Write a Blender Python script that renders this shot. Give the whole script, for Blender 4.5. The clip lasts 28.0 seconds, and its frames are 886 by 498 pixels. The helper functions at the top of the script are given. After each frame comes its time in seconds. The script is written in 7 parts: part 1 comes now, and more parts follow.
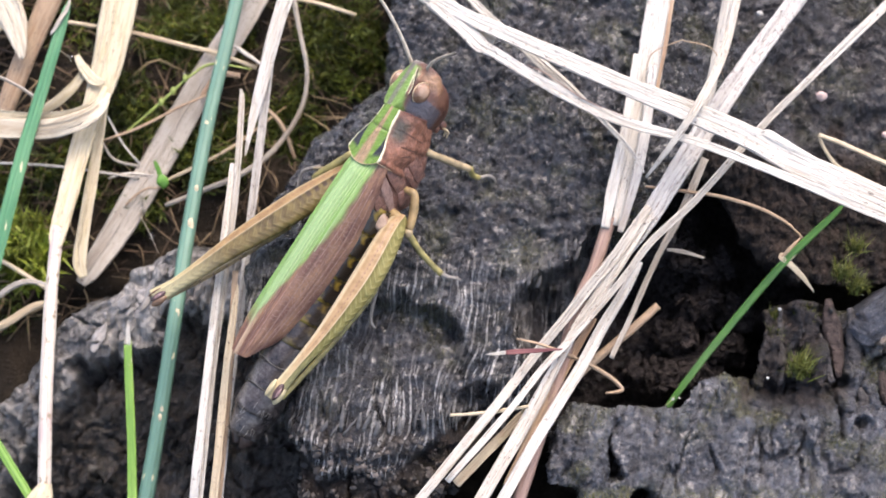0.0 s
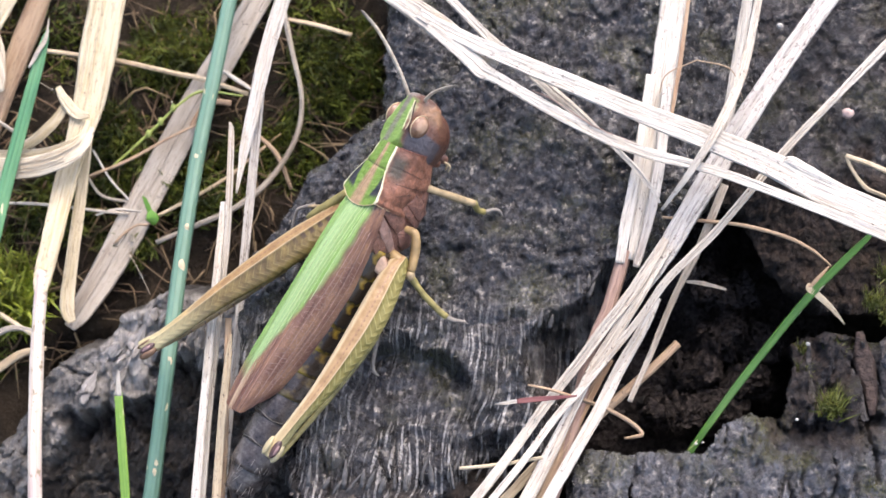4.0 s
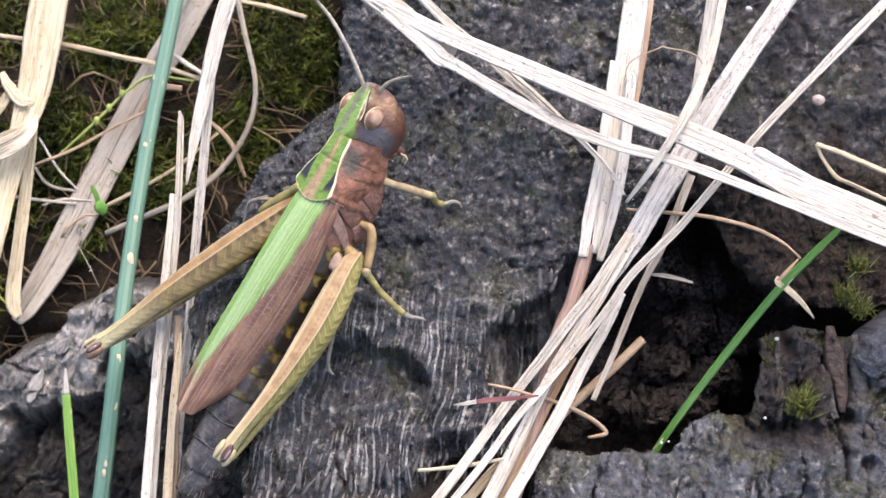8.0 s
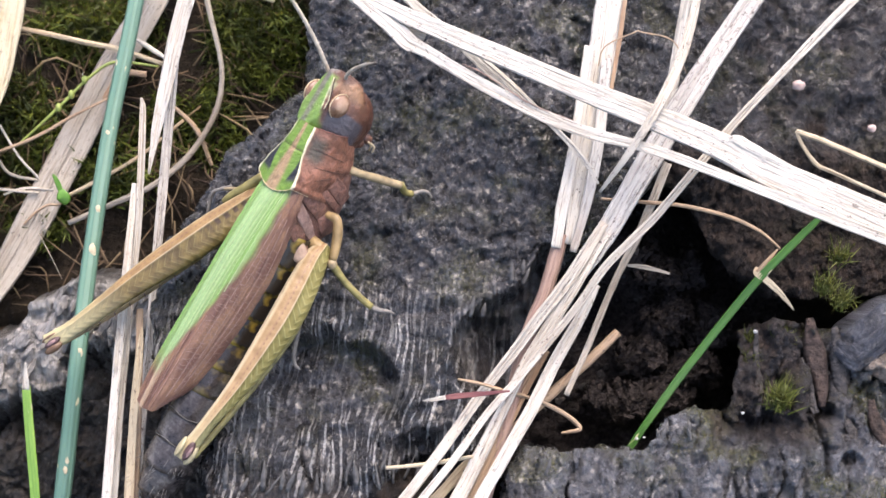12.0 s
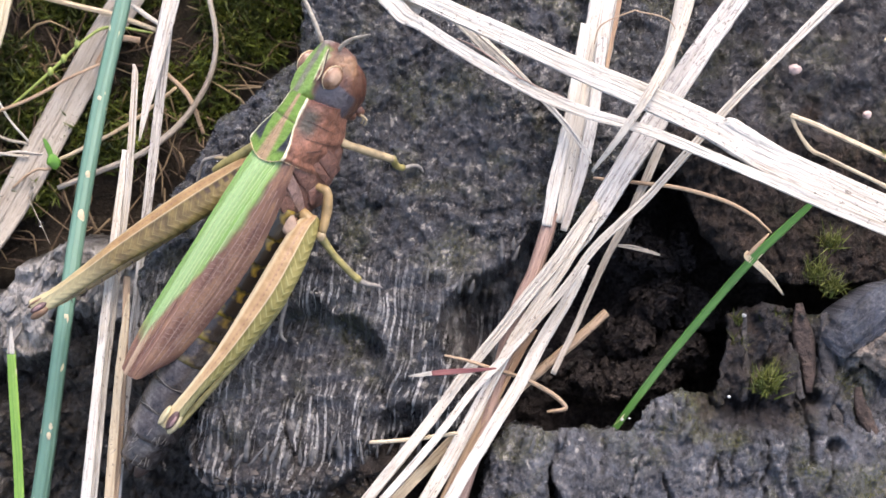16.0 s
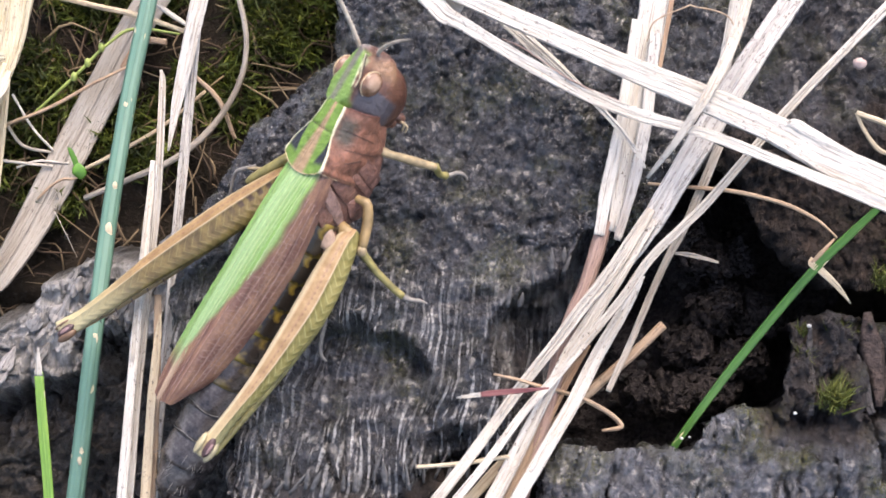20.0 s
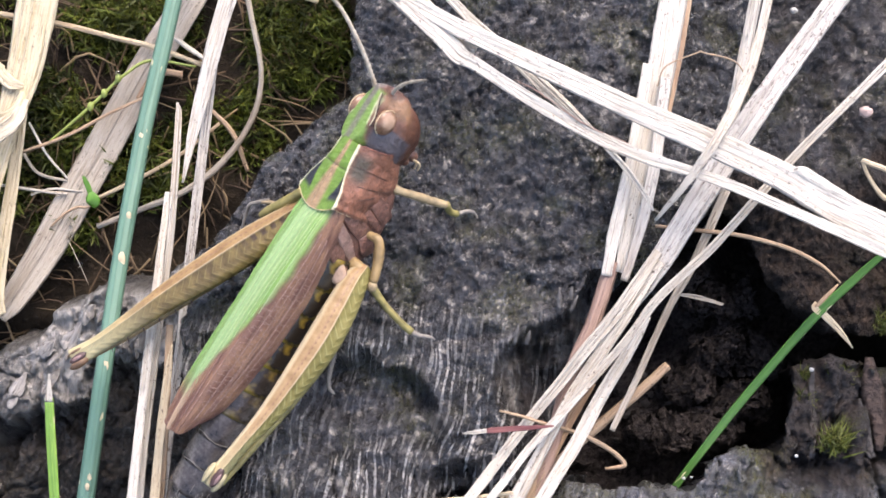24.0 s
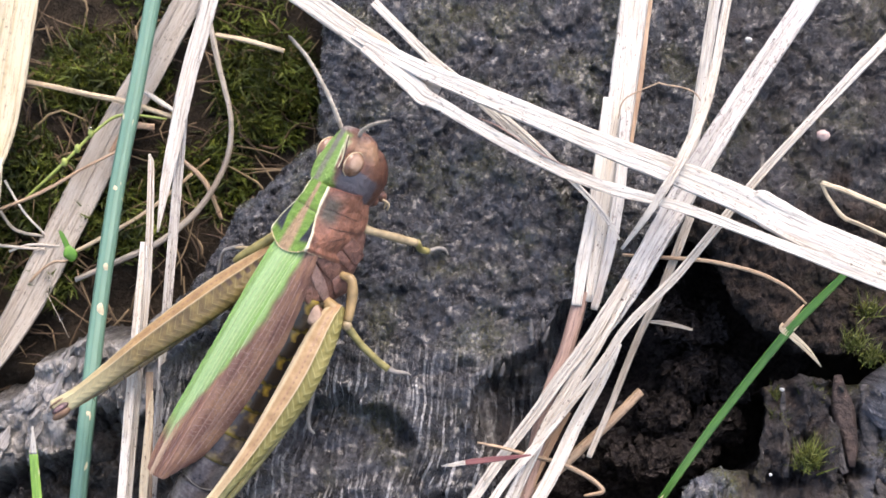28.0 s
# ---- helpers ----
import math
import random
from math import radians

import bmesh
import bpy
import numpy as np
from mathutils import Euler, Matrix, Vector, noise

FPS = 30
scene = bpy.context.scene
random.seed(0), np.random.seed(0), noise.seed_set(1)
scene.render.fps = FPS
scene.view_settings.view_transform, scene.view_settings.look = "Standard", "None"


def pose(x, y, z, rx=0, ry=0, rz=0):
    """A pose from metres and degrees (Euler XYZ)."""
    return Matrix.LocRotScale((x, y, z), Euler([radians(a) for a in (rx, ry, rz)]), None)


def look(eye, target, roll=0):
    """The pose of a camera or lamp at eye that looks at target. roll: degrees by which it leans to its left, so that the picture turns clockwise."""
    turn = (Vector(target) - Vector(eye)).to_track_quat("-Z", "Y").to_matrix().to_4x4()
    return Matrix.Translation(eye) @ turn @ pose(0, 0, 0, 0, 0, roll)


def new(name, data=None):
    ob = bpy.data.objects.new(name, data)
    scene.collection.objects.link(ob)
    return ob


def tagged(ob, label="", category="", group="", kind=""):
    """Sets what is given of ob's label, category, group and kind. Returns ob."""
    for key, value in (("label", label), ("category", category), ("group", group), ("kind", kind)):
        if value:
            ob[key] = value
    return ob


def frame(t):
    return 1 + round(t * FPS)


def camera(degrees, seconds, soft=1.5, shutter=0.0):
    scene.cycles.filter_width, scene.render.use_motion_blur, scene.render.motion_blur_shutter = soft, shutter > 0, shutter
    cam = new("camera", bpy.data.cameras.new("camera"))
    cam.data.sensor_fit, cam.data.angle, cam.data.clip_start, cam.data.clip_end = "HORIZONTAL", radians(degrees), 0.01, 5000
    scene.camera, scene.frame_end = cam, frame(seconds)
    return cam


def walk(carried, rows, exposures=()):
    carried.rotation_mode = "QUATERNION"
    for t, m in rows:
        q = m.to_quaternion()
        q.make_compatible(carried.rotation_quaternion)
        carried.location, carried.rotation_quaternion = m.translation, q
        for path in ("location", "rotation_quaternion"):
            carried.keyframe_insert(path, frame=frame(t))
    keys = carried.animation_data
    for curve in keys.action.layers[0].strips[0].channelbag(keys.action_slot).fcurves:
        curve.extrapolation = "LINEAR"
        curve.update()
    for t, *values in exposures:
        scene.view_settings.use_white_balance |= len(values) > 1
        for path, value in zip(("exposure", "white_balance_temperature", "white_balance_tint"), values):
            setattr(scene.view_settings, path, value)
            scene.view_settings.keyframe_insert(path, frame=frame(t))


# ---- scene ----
# Working frame: millimetres on a slope that leans back 30 degrees from level.
# x runs along the slope, y up it, z out of it.
SLOPE = pose(0, 0, 0, 30, 0, 0)
MM = SLOPE @ Matrix.Scale(0.001, 4)

cam = camera(30, 28.0, soft=1.5)
# a small sensor's lens held close: the moss behind falls out of focus
cam.data.dof.use_dof = True
cam.data.dof.focus_distance = 0.0945
cam.data.dof.aperture_fstop = 100.0
# seconds, place in mm on the slope, turn in degrees
PATH = [
    (0, -2.39, -8.24, 108.36, 3.963, 0.902, 1.176),
    (0.5, -1.66, -7.61, 106.85, 3.250, 0.874, 1.739),
    (1, 0.58, -7.27, 105.83, 3.442, 0.298, 1.365),
    (1.5, -1.73, -7.11, 105.33, 2.452, 0.724, 0.887),
    (2, -2.12, -7.07, 104.94, 2.044, 1.477, 0.294),
    (2.5, -2.31, -4.91, 105.11, 2.029, 1.583, -0.392),
    (3, -2.35, -4.12, 104.39, 2.374, 1.758, -0.204),
    (3.5, -1.66, -3.75, 103.69, 2.657, 1.821, -0.108),
    (4, -1.25, -2.95, 102.32, 2.556, 1.868, -0.239),
    (4.5, 0.37, -2.00, 100.87, 2.565, 1.400, -0.404),
    (6.5, -0.87, -0.37, 98.21, 1.166, 1.357, -0.256),
    (7, -0.03, -0.07, 98.32, 1.060, 1.193, -0.437),
    (7.5, -0.34, -0.10, 98.79, 0.815, 1.285, -0.541),
    (8, -0.27, -0.48, 99.00, 0.964, 1.029, -0.491),
    (8.5, 0.08, -0.73, 97.86, 0.492, 1.024, -0.540),
    (9, 1.39, 0.14, 97.06, 0.614, 0.709, -0.784),
    (9.5, 2.49, -0.87, 97.87, 0.552, 0.478, -0.855),
    (10, 0.54, -0.81, 98.76, 0.687, 0.837, -0.680),
    (10.5, 0.52, -0.89, 97.57, 0.658, 0.868, -0.646),
    (11, 0.96, 0.03, 97.13, 1.205, 0.587, -0.671),
    (11.5, 0.70, 0.45, 96.39, 1.171, 0.799, -0.683),
    (12, 1.17, 0.18, 96.27, 0.265, 0.860, -0.607),
    (12.5, 1.03, 0.08, 97.05, 0.167, 0.855, -0.402),
    (13, 0.92, 0.42, 96.45, -0.012, 0.834, -0.485),
    (13.5, 1.01, 0.51, 96.25, 0.222, 0.577, -0.439),
    (15.5, 1.00, 0.73, 96.58, -0.205, 0.879, 0.305),
    (16, 1.39, 0.30, 95.86, -0.639, 0.650, 0.925),
    (16.5, 1.69, 0.41, 93.08, -0.444, 0.618, 1.326),
    (17, 1.59, 3.01, 91.11, -2.462, 0.840, 1.092),
    (17.5, 0.92, 3.14, 90.70, -2.368, 1.177, 1.226),
    (18, 0.93, 3.76, 91.03, -1.959, 1.148, 0.608),
    (18.5, 0.42, 3.29, 91.06, -1.635, 1.322, -0.201),
    (19, -0.00, 3.83, 91.55, -1.787, 1.516, -0.840),
    (19.5, 0.14, 3.80, 91.17, -1.795, 1.427, -0.694),
    (20, 0.38, 2.68, 90.92, -1.802, 1.651, 0.027),
    (20.5, 0.28, 2.90, 90.90, -1.879, 1.591, 0.776),
    (21, 1.24, 3.50, 90.62, -1.877, 1.136, 0.992),
    (21.5, 0.66, 4.13, 90.13, -1.346, 1.239, 0.949),
    (23.5, 0.31, 3.63, 90.15, -1.346, 1.517, 1.106),
    (24, -0.29, 3.37, 92.13, -0.912, 1.564, 1.289),
    (24.5, -1.37, 0.82, 93.32, -0.941, 1.474, 0.946),
    (25, -1.09, 1.01, 93.68, -0.419, 1.191, 0.196),
    (25.5, -1.81, 1.04, 93.68, -0.181, 1.309, -0.472),
    (26, -0.88, 2.66, 93.04, -0.154, 1.204, -0.800),
    (26.5, 0.19, 2.32, 93.21, -0.138, 1.148, -1.051),
    (27, -0.60, 2.33, 93.65, -0.177, 1.216, -1.066),
    (27.5, -0.30, 2.31, 93.99, 0.467, 1.028, -1.064),
    (28, 0.41, 2.56, 93.85, 0.827, 0.986, -1.101),
]
walk(cam, [(t, SLOPE @ pose(x / 1000, y / 1000, z / 1000, rx, ry, rz)) for t, x, y, z, rx, ry, rz in PATH],
     exposures=[(0, 1.84, 6950, 18), (28, 1.84, 6950, 18)])

# ---- light: a bright overcast sky ----
world = bpy.data.worlds.new("world")
scene.world = world
world.use_nodes = True
wt = world.node_tree
sky = wt.nodes.new("ShaderNodeTexSky")
sky.sky_type, sky.sun_disc = "NISHITA", False
sky.sun_elevation, sky.sun_rotation = radians(64), radians(30)
sky.air_density, sky.dust_density, sky.ozone_density = 1.0, 2.5, 1.0
wt.links.new(sky.outputs[0], wt.nodes["Background"].inputs[0])
wt.nodes["Background"].inputs[1].default_value = 0.15
sun = new("sun", bpy.data.lights.new("sun", "SUN"))
sun.data.energy, sun.data.angle, sun.data.color = 1.6, radians(50), (1.0, 0.96, 0.91)
sun.matrix_world = look((0.195 * math.sin(radians(30)), 0.195 * math.cos(radians(30)), 0.4), (0, 0, 0))

# ---- materials ----


class Mat:
    """A small builder of node materials."""

    def __init__(self, name, rough=0.6, spec=0.4):
        self.m = bpy.data.materials.new(name)
        self.m.use_nodes = True
        self.t = self.m.node_tree
        self.b = self.t.nodes["Principled BSDF"]
        self.b.inputs["Roughness"].default_value = rough
        self.b.inputs["Specular IOR Level"].default_value = spec

    def node(self, kind, **values):
        n = self.t.nodes.new("ShaderNode" + kind)
        for k, v in values.items():
            n.inputs[k].default_value = v
        return n

    def link(self, a, b):
        self.t.links.new(a, b)

    def uv(self, sx, sy, sz=1.0, turn=0.0, shift=0.0):
        """Surface coordinates in mm, scaled."""
        u, mp = self.node("UVMap"), self.node("Mapping")
        mp.inputs["Scale"].default_value = (sx, sy, sz)
        mp.inputs["Rotation"].default_value = (0, 0, radians(turn))
        mp.inputs["Location"].default_value = (shift, shift, 0)
        self.link(u.outputs[0], mp.inputs[0])
        return mp.outputs[0]

    def obj(self, k):
        """Object coordinates, in mm times k."""
        c, mp = self.node("TexCoord"), self.node("Mapping")
        mp.inputs["Scale"].default_value = (1000 * k,) * 3
        self.link(c.outputs["Object"], mp.inputs[0])
        return mp.outputs[0]

    def noise(self, vec, scale=1.0, detail=4.0, rough=0.55):
        n = self.node("TexNoise", Scale=scale, Detail=detail, Roughness=rough)
        self.link(vec, n.inputs["Vector"])
        return n.outputs["Fac"]

    def facets(self, vec, scale=1.0, seed=0.0):
        """Chips broken at random tilts: a height of flat tilted faces, and a random tone for each."""
        n = self.node("TexNoise", Scale=scale * 0.9, Detail=3.0)
        self.link(vec, n.inputs["Vector"])
        at = self.t.nodes.new("ShaderNodeVectorMath")
        at.operation = "MULTIPLY_ADD"
        self.link(n.outputs["Color"], at.inputs[0])
        at.inputs[1].default_value = (0.5 / scale,) * 3
        self.link(vec, at.inputs[2])
        v = self.node("TexVoronoi", Scale=scale, Randomness=1.0)
        v.voronoi_dimensions = "2D"
        self.link(at.outputs[0], v.inputs["Vector"])
        off = self.t.nodes.new("ShaderNodeVectorMath")
        off.operation = "SUBTRACT"
        self.link(at.outputs[0], off.inputs[0])
        self.link(v.outputs["Position"], off.inputs[1])
        tilt = self.t.nodes.new("ShaderNodeVectorMath")
        tilt.operation = "SUBTRACT"
        self.link(v.outputs["Color"], tilt.inputs[0])
        tilt.inputs[1].default_value = (0.5, 0.5, 0.5)
        dot = self.t.nodes.new("ShaderNodeVectorMath")
        dot.operation = "DOT_PRODUCT"
        self.link(off.outputs[0], dot.inputs[0])
        self.link(tilt.outputs[0], dot.inputs[1])
        return self.math("MULTIPLY", dot.outputs["Value"], scale), self.math("MULTIPLY", v.outputs["Color"], 1.0)

    def ramp(self, fac, *stops):
        r = self.node("ValToRGB")
        e = r.color_ramp.elements
        while len(e) < len(stops):
            e.new(0.5)
        for el, (at, col) in zip(e, stops):
            el.position = at
            el.color = (*col, 1) if not isinstance(col, (int, float)) else (col, col, col, 1)
        self.link(fac, r.inputs[0])
        return r.outputs[0]

    def mix(self, fac, a, b, mode="MIX"):
        n = self.t.nodes.new("ShaderNodeMix")
        n.data_type, n.blend_type = "RGBA", mode
        for sock, v in ((n.inputs["Factor"], fac), (n.inputs[6], a), (n.inputs[7], b)):
            if isinstance(v, (int, float)):
                sock.default_value = v if sock.type == "VALUE" else (v, v, v, 1)
            elif isinstance(v, tuple):
                sock.default_value = (*v, 1)
            else:
                self.link(v, sock)
        return n.outputs[2]

    def math(self, op, a, b=0.0):
        n = self.t.nodes.new("ShaderNodeMath")
        n.operation = op
        for sock, v in zip(n.inputs, (a, b)):
            if isinstance(v, (int, float)):
                sock.default_value = v
            else:
                self.link(v, sock)
        return n.outputs[0]

    def attr(self, name):
        n = self.node("Attribute")
        n.attribute_name = name
        return n.outputs["Fac"]

    def island(self):
        return self.node("NewGeometry").outputs["Random Per Island"]

    def rand(self):
        return self.node("ObjectInfo").outputs["Random"]

    def colour(self, c):
        if isinstance(c, tuple):
            self.b.inputs["Base Color"].default_value = (*c, 1)
        else:
            self.link(c, self.b.inputs["Base Color"])
        return self

    def rough(self, r):
        self.link(r, self.b.inputs["Roughness"])
        return self

    def bump(self, h, mm=0.05, strength=1.0):
        n = self.node("Bump", Strength=strength, Distance=mm / 1000)
        self.link(h, n.inputs["Height"])
        self.link(n.outputs[0], self.b.inputs["Normal"])
        return self

    def clear(self, weight, colour=None):
        """Light that passes through thin leaf."""
        self.b.inputs["Subsurface Weight"].default_value = weight
        self.b.inputs["Subsurface Radius"].default_value = (1, 0.8, 0.4)
        self.b.inputs["Subsurface Scale"].default_value = 0.0004
        return self


def make_char(name, dark, light, streaks, algae, wet):
    """Charred wood: chipped near-black faces, pale wavering lines of grain, algae and a wet gloss."""
    k = Mat(name, 0.45, 0.5)
    big = k.noise(k.uv(0.22, 0.22), 1, 5)
    fine = k.noise(k.uv(3.2, 2.2), 1, 6, 0.7)
    grit = k.noise(k.uv(6, 6), 1, 4, 0.7)
    base = k.mix(k.ramp(big, (0.35, 0.0), (0.68, 1.0)), dark, light)
    base = k.mix(1.0, base, k.ramp(fine, (0.36, 0.72), (0.62, 1.1)), "MULTIPLY")
    crag, tone = k.facets(k.uv(1.15, 1.0, shift=31), 1.6)
    chip, tint = k.facets(k.uv(1.2, 1.0, shift=37), 5.0)
    base = k.mix(1.0, base, k.ramp(tone, (0.1, 0.55), (0.9, 1.35)), "MULTIPLY")
    # the brightest chips are lightened to paint in glints off the wet face
    base = k.mix(1.0, base, k.ramp(tint, (0.1, 0.68), (0.7, 1.0), (0.86, 1.3), (1.0, 2.2)), "MULTIPLY")
    green = k.math("MULTIPLY", k.ramp(k.noise(k.uv(0.3, 0.3, shift=7), 1, 5), (0.50, 0.0), (0.62, 1.0)), algae)
    bare = k.math("SUBTRACT", 1.0, k.math("MULTIPLY", k.attr("grain"), 0.85))
    green = k.math("MULTIPLY", green, bare)
    green = k.math("MULTIPLY", green, k.ramp(grit, (0.42, 0.0), (0.56, 1.0)))
    base = k.mix(green, base, (0.075, 0.075, 0.018))
    # wavering lines of grain, long and short
    sep = k.node("SeparateXYZ")
    k.link(k.uv(1, 1), sep.inputs[0])
    warp = k.math("MULTIPLY", k.noise(k.uv(0.22, 0.16, shift=21), 1, 1.5), 1.7)
    col = k.math("ADD", k.math("SUBTRACT", sep.outputs[0], k.math("MULTIPLY", sep.outputs[1], 0.14)), warp)
    lines = []
    wobble = k.math("MULTIPLY", k.noise(k.uv(1.2, 0.6, shift=61), 1, 3, 0.6), 0.3)
    for across, down, keep, wide, shift in ((2.2, 0.38, 0.43, 0.19, 3.0), (3.3, 0.55, 0.50, 0.17, 9.0)):
        place = k.math("MULTIPLY", k.math("ADD", col, wobble), across)
        cell = k.node("CombineXYZ")
        k.link(k.math("MULTIPLY", k.math("FLOOR", place, 0.0), 7.31), cell.inputs[0])
        k.link(k.math("ADD", k.math("MULTIPLY", sep.outputs[1], down), shift), cell.inputs[1])
        held = k.ramp(k.noise(cell.outputs[0], 1, 3, 0.6), (keep, 0.0), (keep + 0.1, 1.0))
        off = k.math("ABSOLUTE", k.math("SUBTRACT", k.math("FRACT", place, 0.0), 0.5), 0.0)
        lines.append(k.ramp(k.math("SUBTRACT", k.math("MULTIPLY", held, wide), off), (0.0, 0.0), (0.05, 1.0)))
    dash = k.math("MAXIMUM", lines[0], k.math("MULTIPLY", lines[1], 0.7))
    pale = k.math("MULTIPLY", dash, k.math("MULTIPLY", k.attr("grain"), streaks))
    pale = k.math("MULTIPLY", pale, k.ramp(grit, (0.38, 0.25), (0.5, 1.0)))
    base = k.mix(1.0, base, k.ramp(k.attr("grain"), (0.0, 1.0), (1.0, 0.8)), "MULTIPLY")
    base = k.mix(k.math("MULTIPLY", pale, 0.85), base, (0.48, 0.47, 0.45))
    # grey weathered rim: fine ridges with dark grooves
    ridge = k.noise(k.uv(3.6, 0.55, turn=22, shift=2), 1, 5, 0.7)
    patch = k.noise(k.uv(0.55, 0.45, shift=12), 1, 4, 0.6)
    rim = k.math("MULTIPLY", k.attr("rim"), k.ramp(k.math("ADD", k.math("MULTIPLY", ridge, 0.55), k.math("MULTIPLY", patch, 0.45)), (0.38, 0.15), (0.54, 1.0)))
    base = k.mix(rim, base, (0.43, 0.41, 0.38))
    # pale flecks of char, part of them glints put in as colour
    speck = k.ramp(k.noise(k.uv(4.2, 4.2, shift=11), 1, 3, 0.75), (0.635, 0.0), (0.68, 1.0))
    base = k.mix(k.math("MULTIPLY", k.math("MULTIPLY", speck, bare), 0.5), base, (0.40, 0.40, 0.41))
    brown = k.math("MULTIPLY", k.attr("brown"), k.ramp(fine, (0.35, 0.65), (0.6, 1.0)))
    earth = k.mix(k.ramp(k.noise(k.uv(0.9, 0.7, shift=41), 1, 4), (0.45, 0.0), (0.62, 1.0)), (0.019, 0.015, 0.0125), (0.052, 0.038, 0.030))
    base = k.mix(brown, base, k.mix(k.ramp(fine, (0.60, 0.0), (0.68, 0.8)), earth, (0.11, 0.085, 0.068)))
    k.colour(base)
    k.b.inputs["Coat Roughness"].default_value = 0.08
    k.link(k.math("MULTIPLY", k.ramp(k.noise(k.uv(0.9, 0.9, shift=51), 1, 5, 0.7), (0.45, 0.0), (0.6, 0.5)), k.math("SUBTRACT", 1.0, k.attr("brown"))), k.b.inputs["Coat Weight"])
    k.link(k.math("SUBTRACT", 0.55, k.math("MULTIPLY", k.attr("brown"), 0.47)), k.b.inputs["Specular IOR Level"])
    k.rough(k.math("MAXIMUM", k.ramp(k.noise(k.uv(1.9, 1.3, shift=5), 1, 5, 0.65), (0.44, wet), (0.64, wet + 0.35)), k.math("MULTIPLY", k.attr("brown"), 0.8)))
    h = k.math("ADD", k.math("MULTIPLY", fine, 0.7), k.math("MULTIPLY", grit, 0.45))
    h = k.math("ADD", h, k.math("MULTIPLY", pale, 0.35))
    h = k.math("ADD", h, k.math("MULTIPLY", ridge, k.math("MULTIPLY", k.attr("rim"), 0.9)))
    h = k.math("ADD", h, k.math("ADD", k.math("MULTIPLY", crag, 0.6), k.math("MULTIPLY", chip, 0.7)))
    k.bump(h, 0.60, 1.0)
    return k.m


def make_straw(name, pale, tan, grey, dark=0.5, rough=0.55, speck=0.585):
    """Dry grass: faint long fibres, small dark specks, each blade of its own tint."""
    k = Mat(name, rough, 0.35)
    r = k.rand()
    fibre = k.noise(k.uv(5.5, 0.22), 1, 4, 0.6)
    thread = k.noise(k.uv(14, 0.5, shift=2), 1, 3, 0.55)
    patch = k.noise(k.uv(0.6, 0.10, shift=4), 1, 4)
    base = k.mix(k.ramp(patch, (0.52, 0.0), (0.72, 0.9)), pale, tan)
    base = k.mix(k.ramp(fibre, (0.50, 0.0), (0.66, 0.7)), base, tan)
    base = k.mix(k.ramp(thread, (0.57, 0.0), (0.67, 0.7)), base, grey)
    stain = k.ramp(k.noise(k.uv(1.6, 0.45, shift=15), 1, 6, 0.75), (0.56, 0.0), (0.68, 0.6))
    base = k.mix(stain, base, k.mix(0.5, grey, tan))
    spots = k.ramp(k.noise(k.uv(5.0, 2.4, shift=9), 1, 4, 0.75), (speck, 0.0), (speck + 0.045, 1.0))
    clump = k.ramp(k.noise(k.uv(0.5, 0.22, shift=19), 1, 3), (0.42, 0.15), (0.6, 1.0))
    base = k.mix(k.math("MULTIPLY", k.math("MULTIPLY", spots, clump), dark), base, (0.085, 0.068, 0.055))
    base = k.mix(1.0, base, k.ramp(r, (0.0, (0.86, 0.84, 0.81)), (1.0, (1.0, 1.0, 1.0))), "MULTIPLY")
    k.colour(base).bump(k.math("ADD", fibre, k.math("MULTIPLY", thread, 0.5)), 0.22, 0.9)
    return k.m


def make_green(name, mid, light, dark, rough=0.42):
    """Living blade: fine parallel veins, pale scars."""
    k = Mat(name, rough, 0.45)
    vein = k.noise(k.uv(7, 0.03), 1, 2, 0.4)
    patch = k.noise(k.uv(0.8, 0.15, shift=3), 1, 4)
    base = k.mix(k.ramp(vein, (0.25, 0.0), (0.6, 1.0)), dark, mid)
    base = k.mix(k.ramp(patch, (0.4, 0.0), (0.75, 0.7)), base, light)
    scar = k.ramp(k.noise(k.uv(2.6, 0.75, shift=13), 1, 1.5, 0.4), (0.69, 0.0), (0.73, 1.0))
    base = k.mix(scar, base, (0.5, 0.45, 0.28))
    k.colour(base).bump(vein, 0.15, 0.8).clear(0.12)
    return k.m


def make_soil(name):
    k = Mat(name, 0.8, 0.15)
    n = k.noise(k.uv(0.5, 0.5), 1, 6, 0.6)
    f = k.noise(k.uv(4, 4), 1, 5, 0.65)
    base = k.mix(k.ramp(n, (0.35, 0.0), (0.7, 1.0)), (0.016, 0.012, 0.008), (0.062, 0.046, 0.029))
    base = k.mix(k.math("MULTIPLY", k.ramp(f, (0.58, 0.0), (0.72, 1.0)), 0.5), base, (0.12, 0.10, 0.085))
    k.colour(base).bump(f, 1.0, 1.0)
    return k.m


def make_moss(name, a, b, c):
    k = Mat(name, 0.6, 0.3)
    spot = k.ramp(k.noise(k.obj(0.35), 1, 3), (0.36, 0.25), (0.64, 1.15))
    k.colour(k.mix(1.0, k.ramp(k.island(), (0.0, a), (0.55, b), (1.0, c)), spot, "MULTIPLY")).clear(0.15)
    return k.m


def make_plain(name, colour, var=0.25, scale=1.2, rough=0.5, spec=0.4, bump=0.03):
    k = Mat(name, rough, spec)
    n = k.noise(k.obj(scale), 1, 5, 0.6)
    lo = tuple(v * (1 - var) for v in colour)
    hi = tuple(min(1, v * (1 + var)) for v in colour)
    k.colour(k.ramp(n, (0.3, lo), (0.7, hi))).bump(n, bump * 3, 0.8)
    return k.m


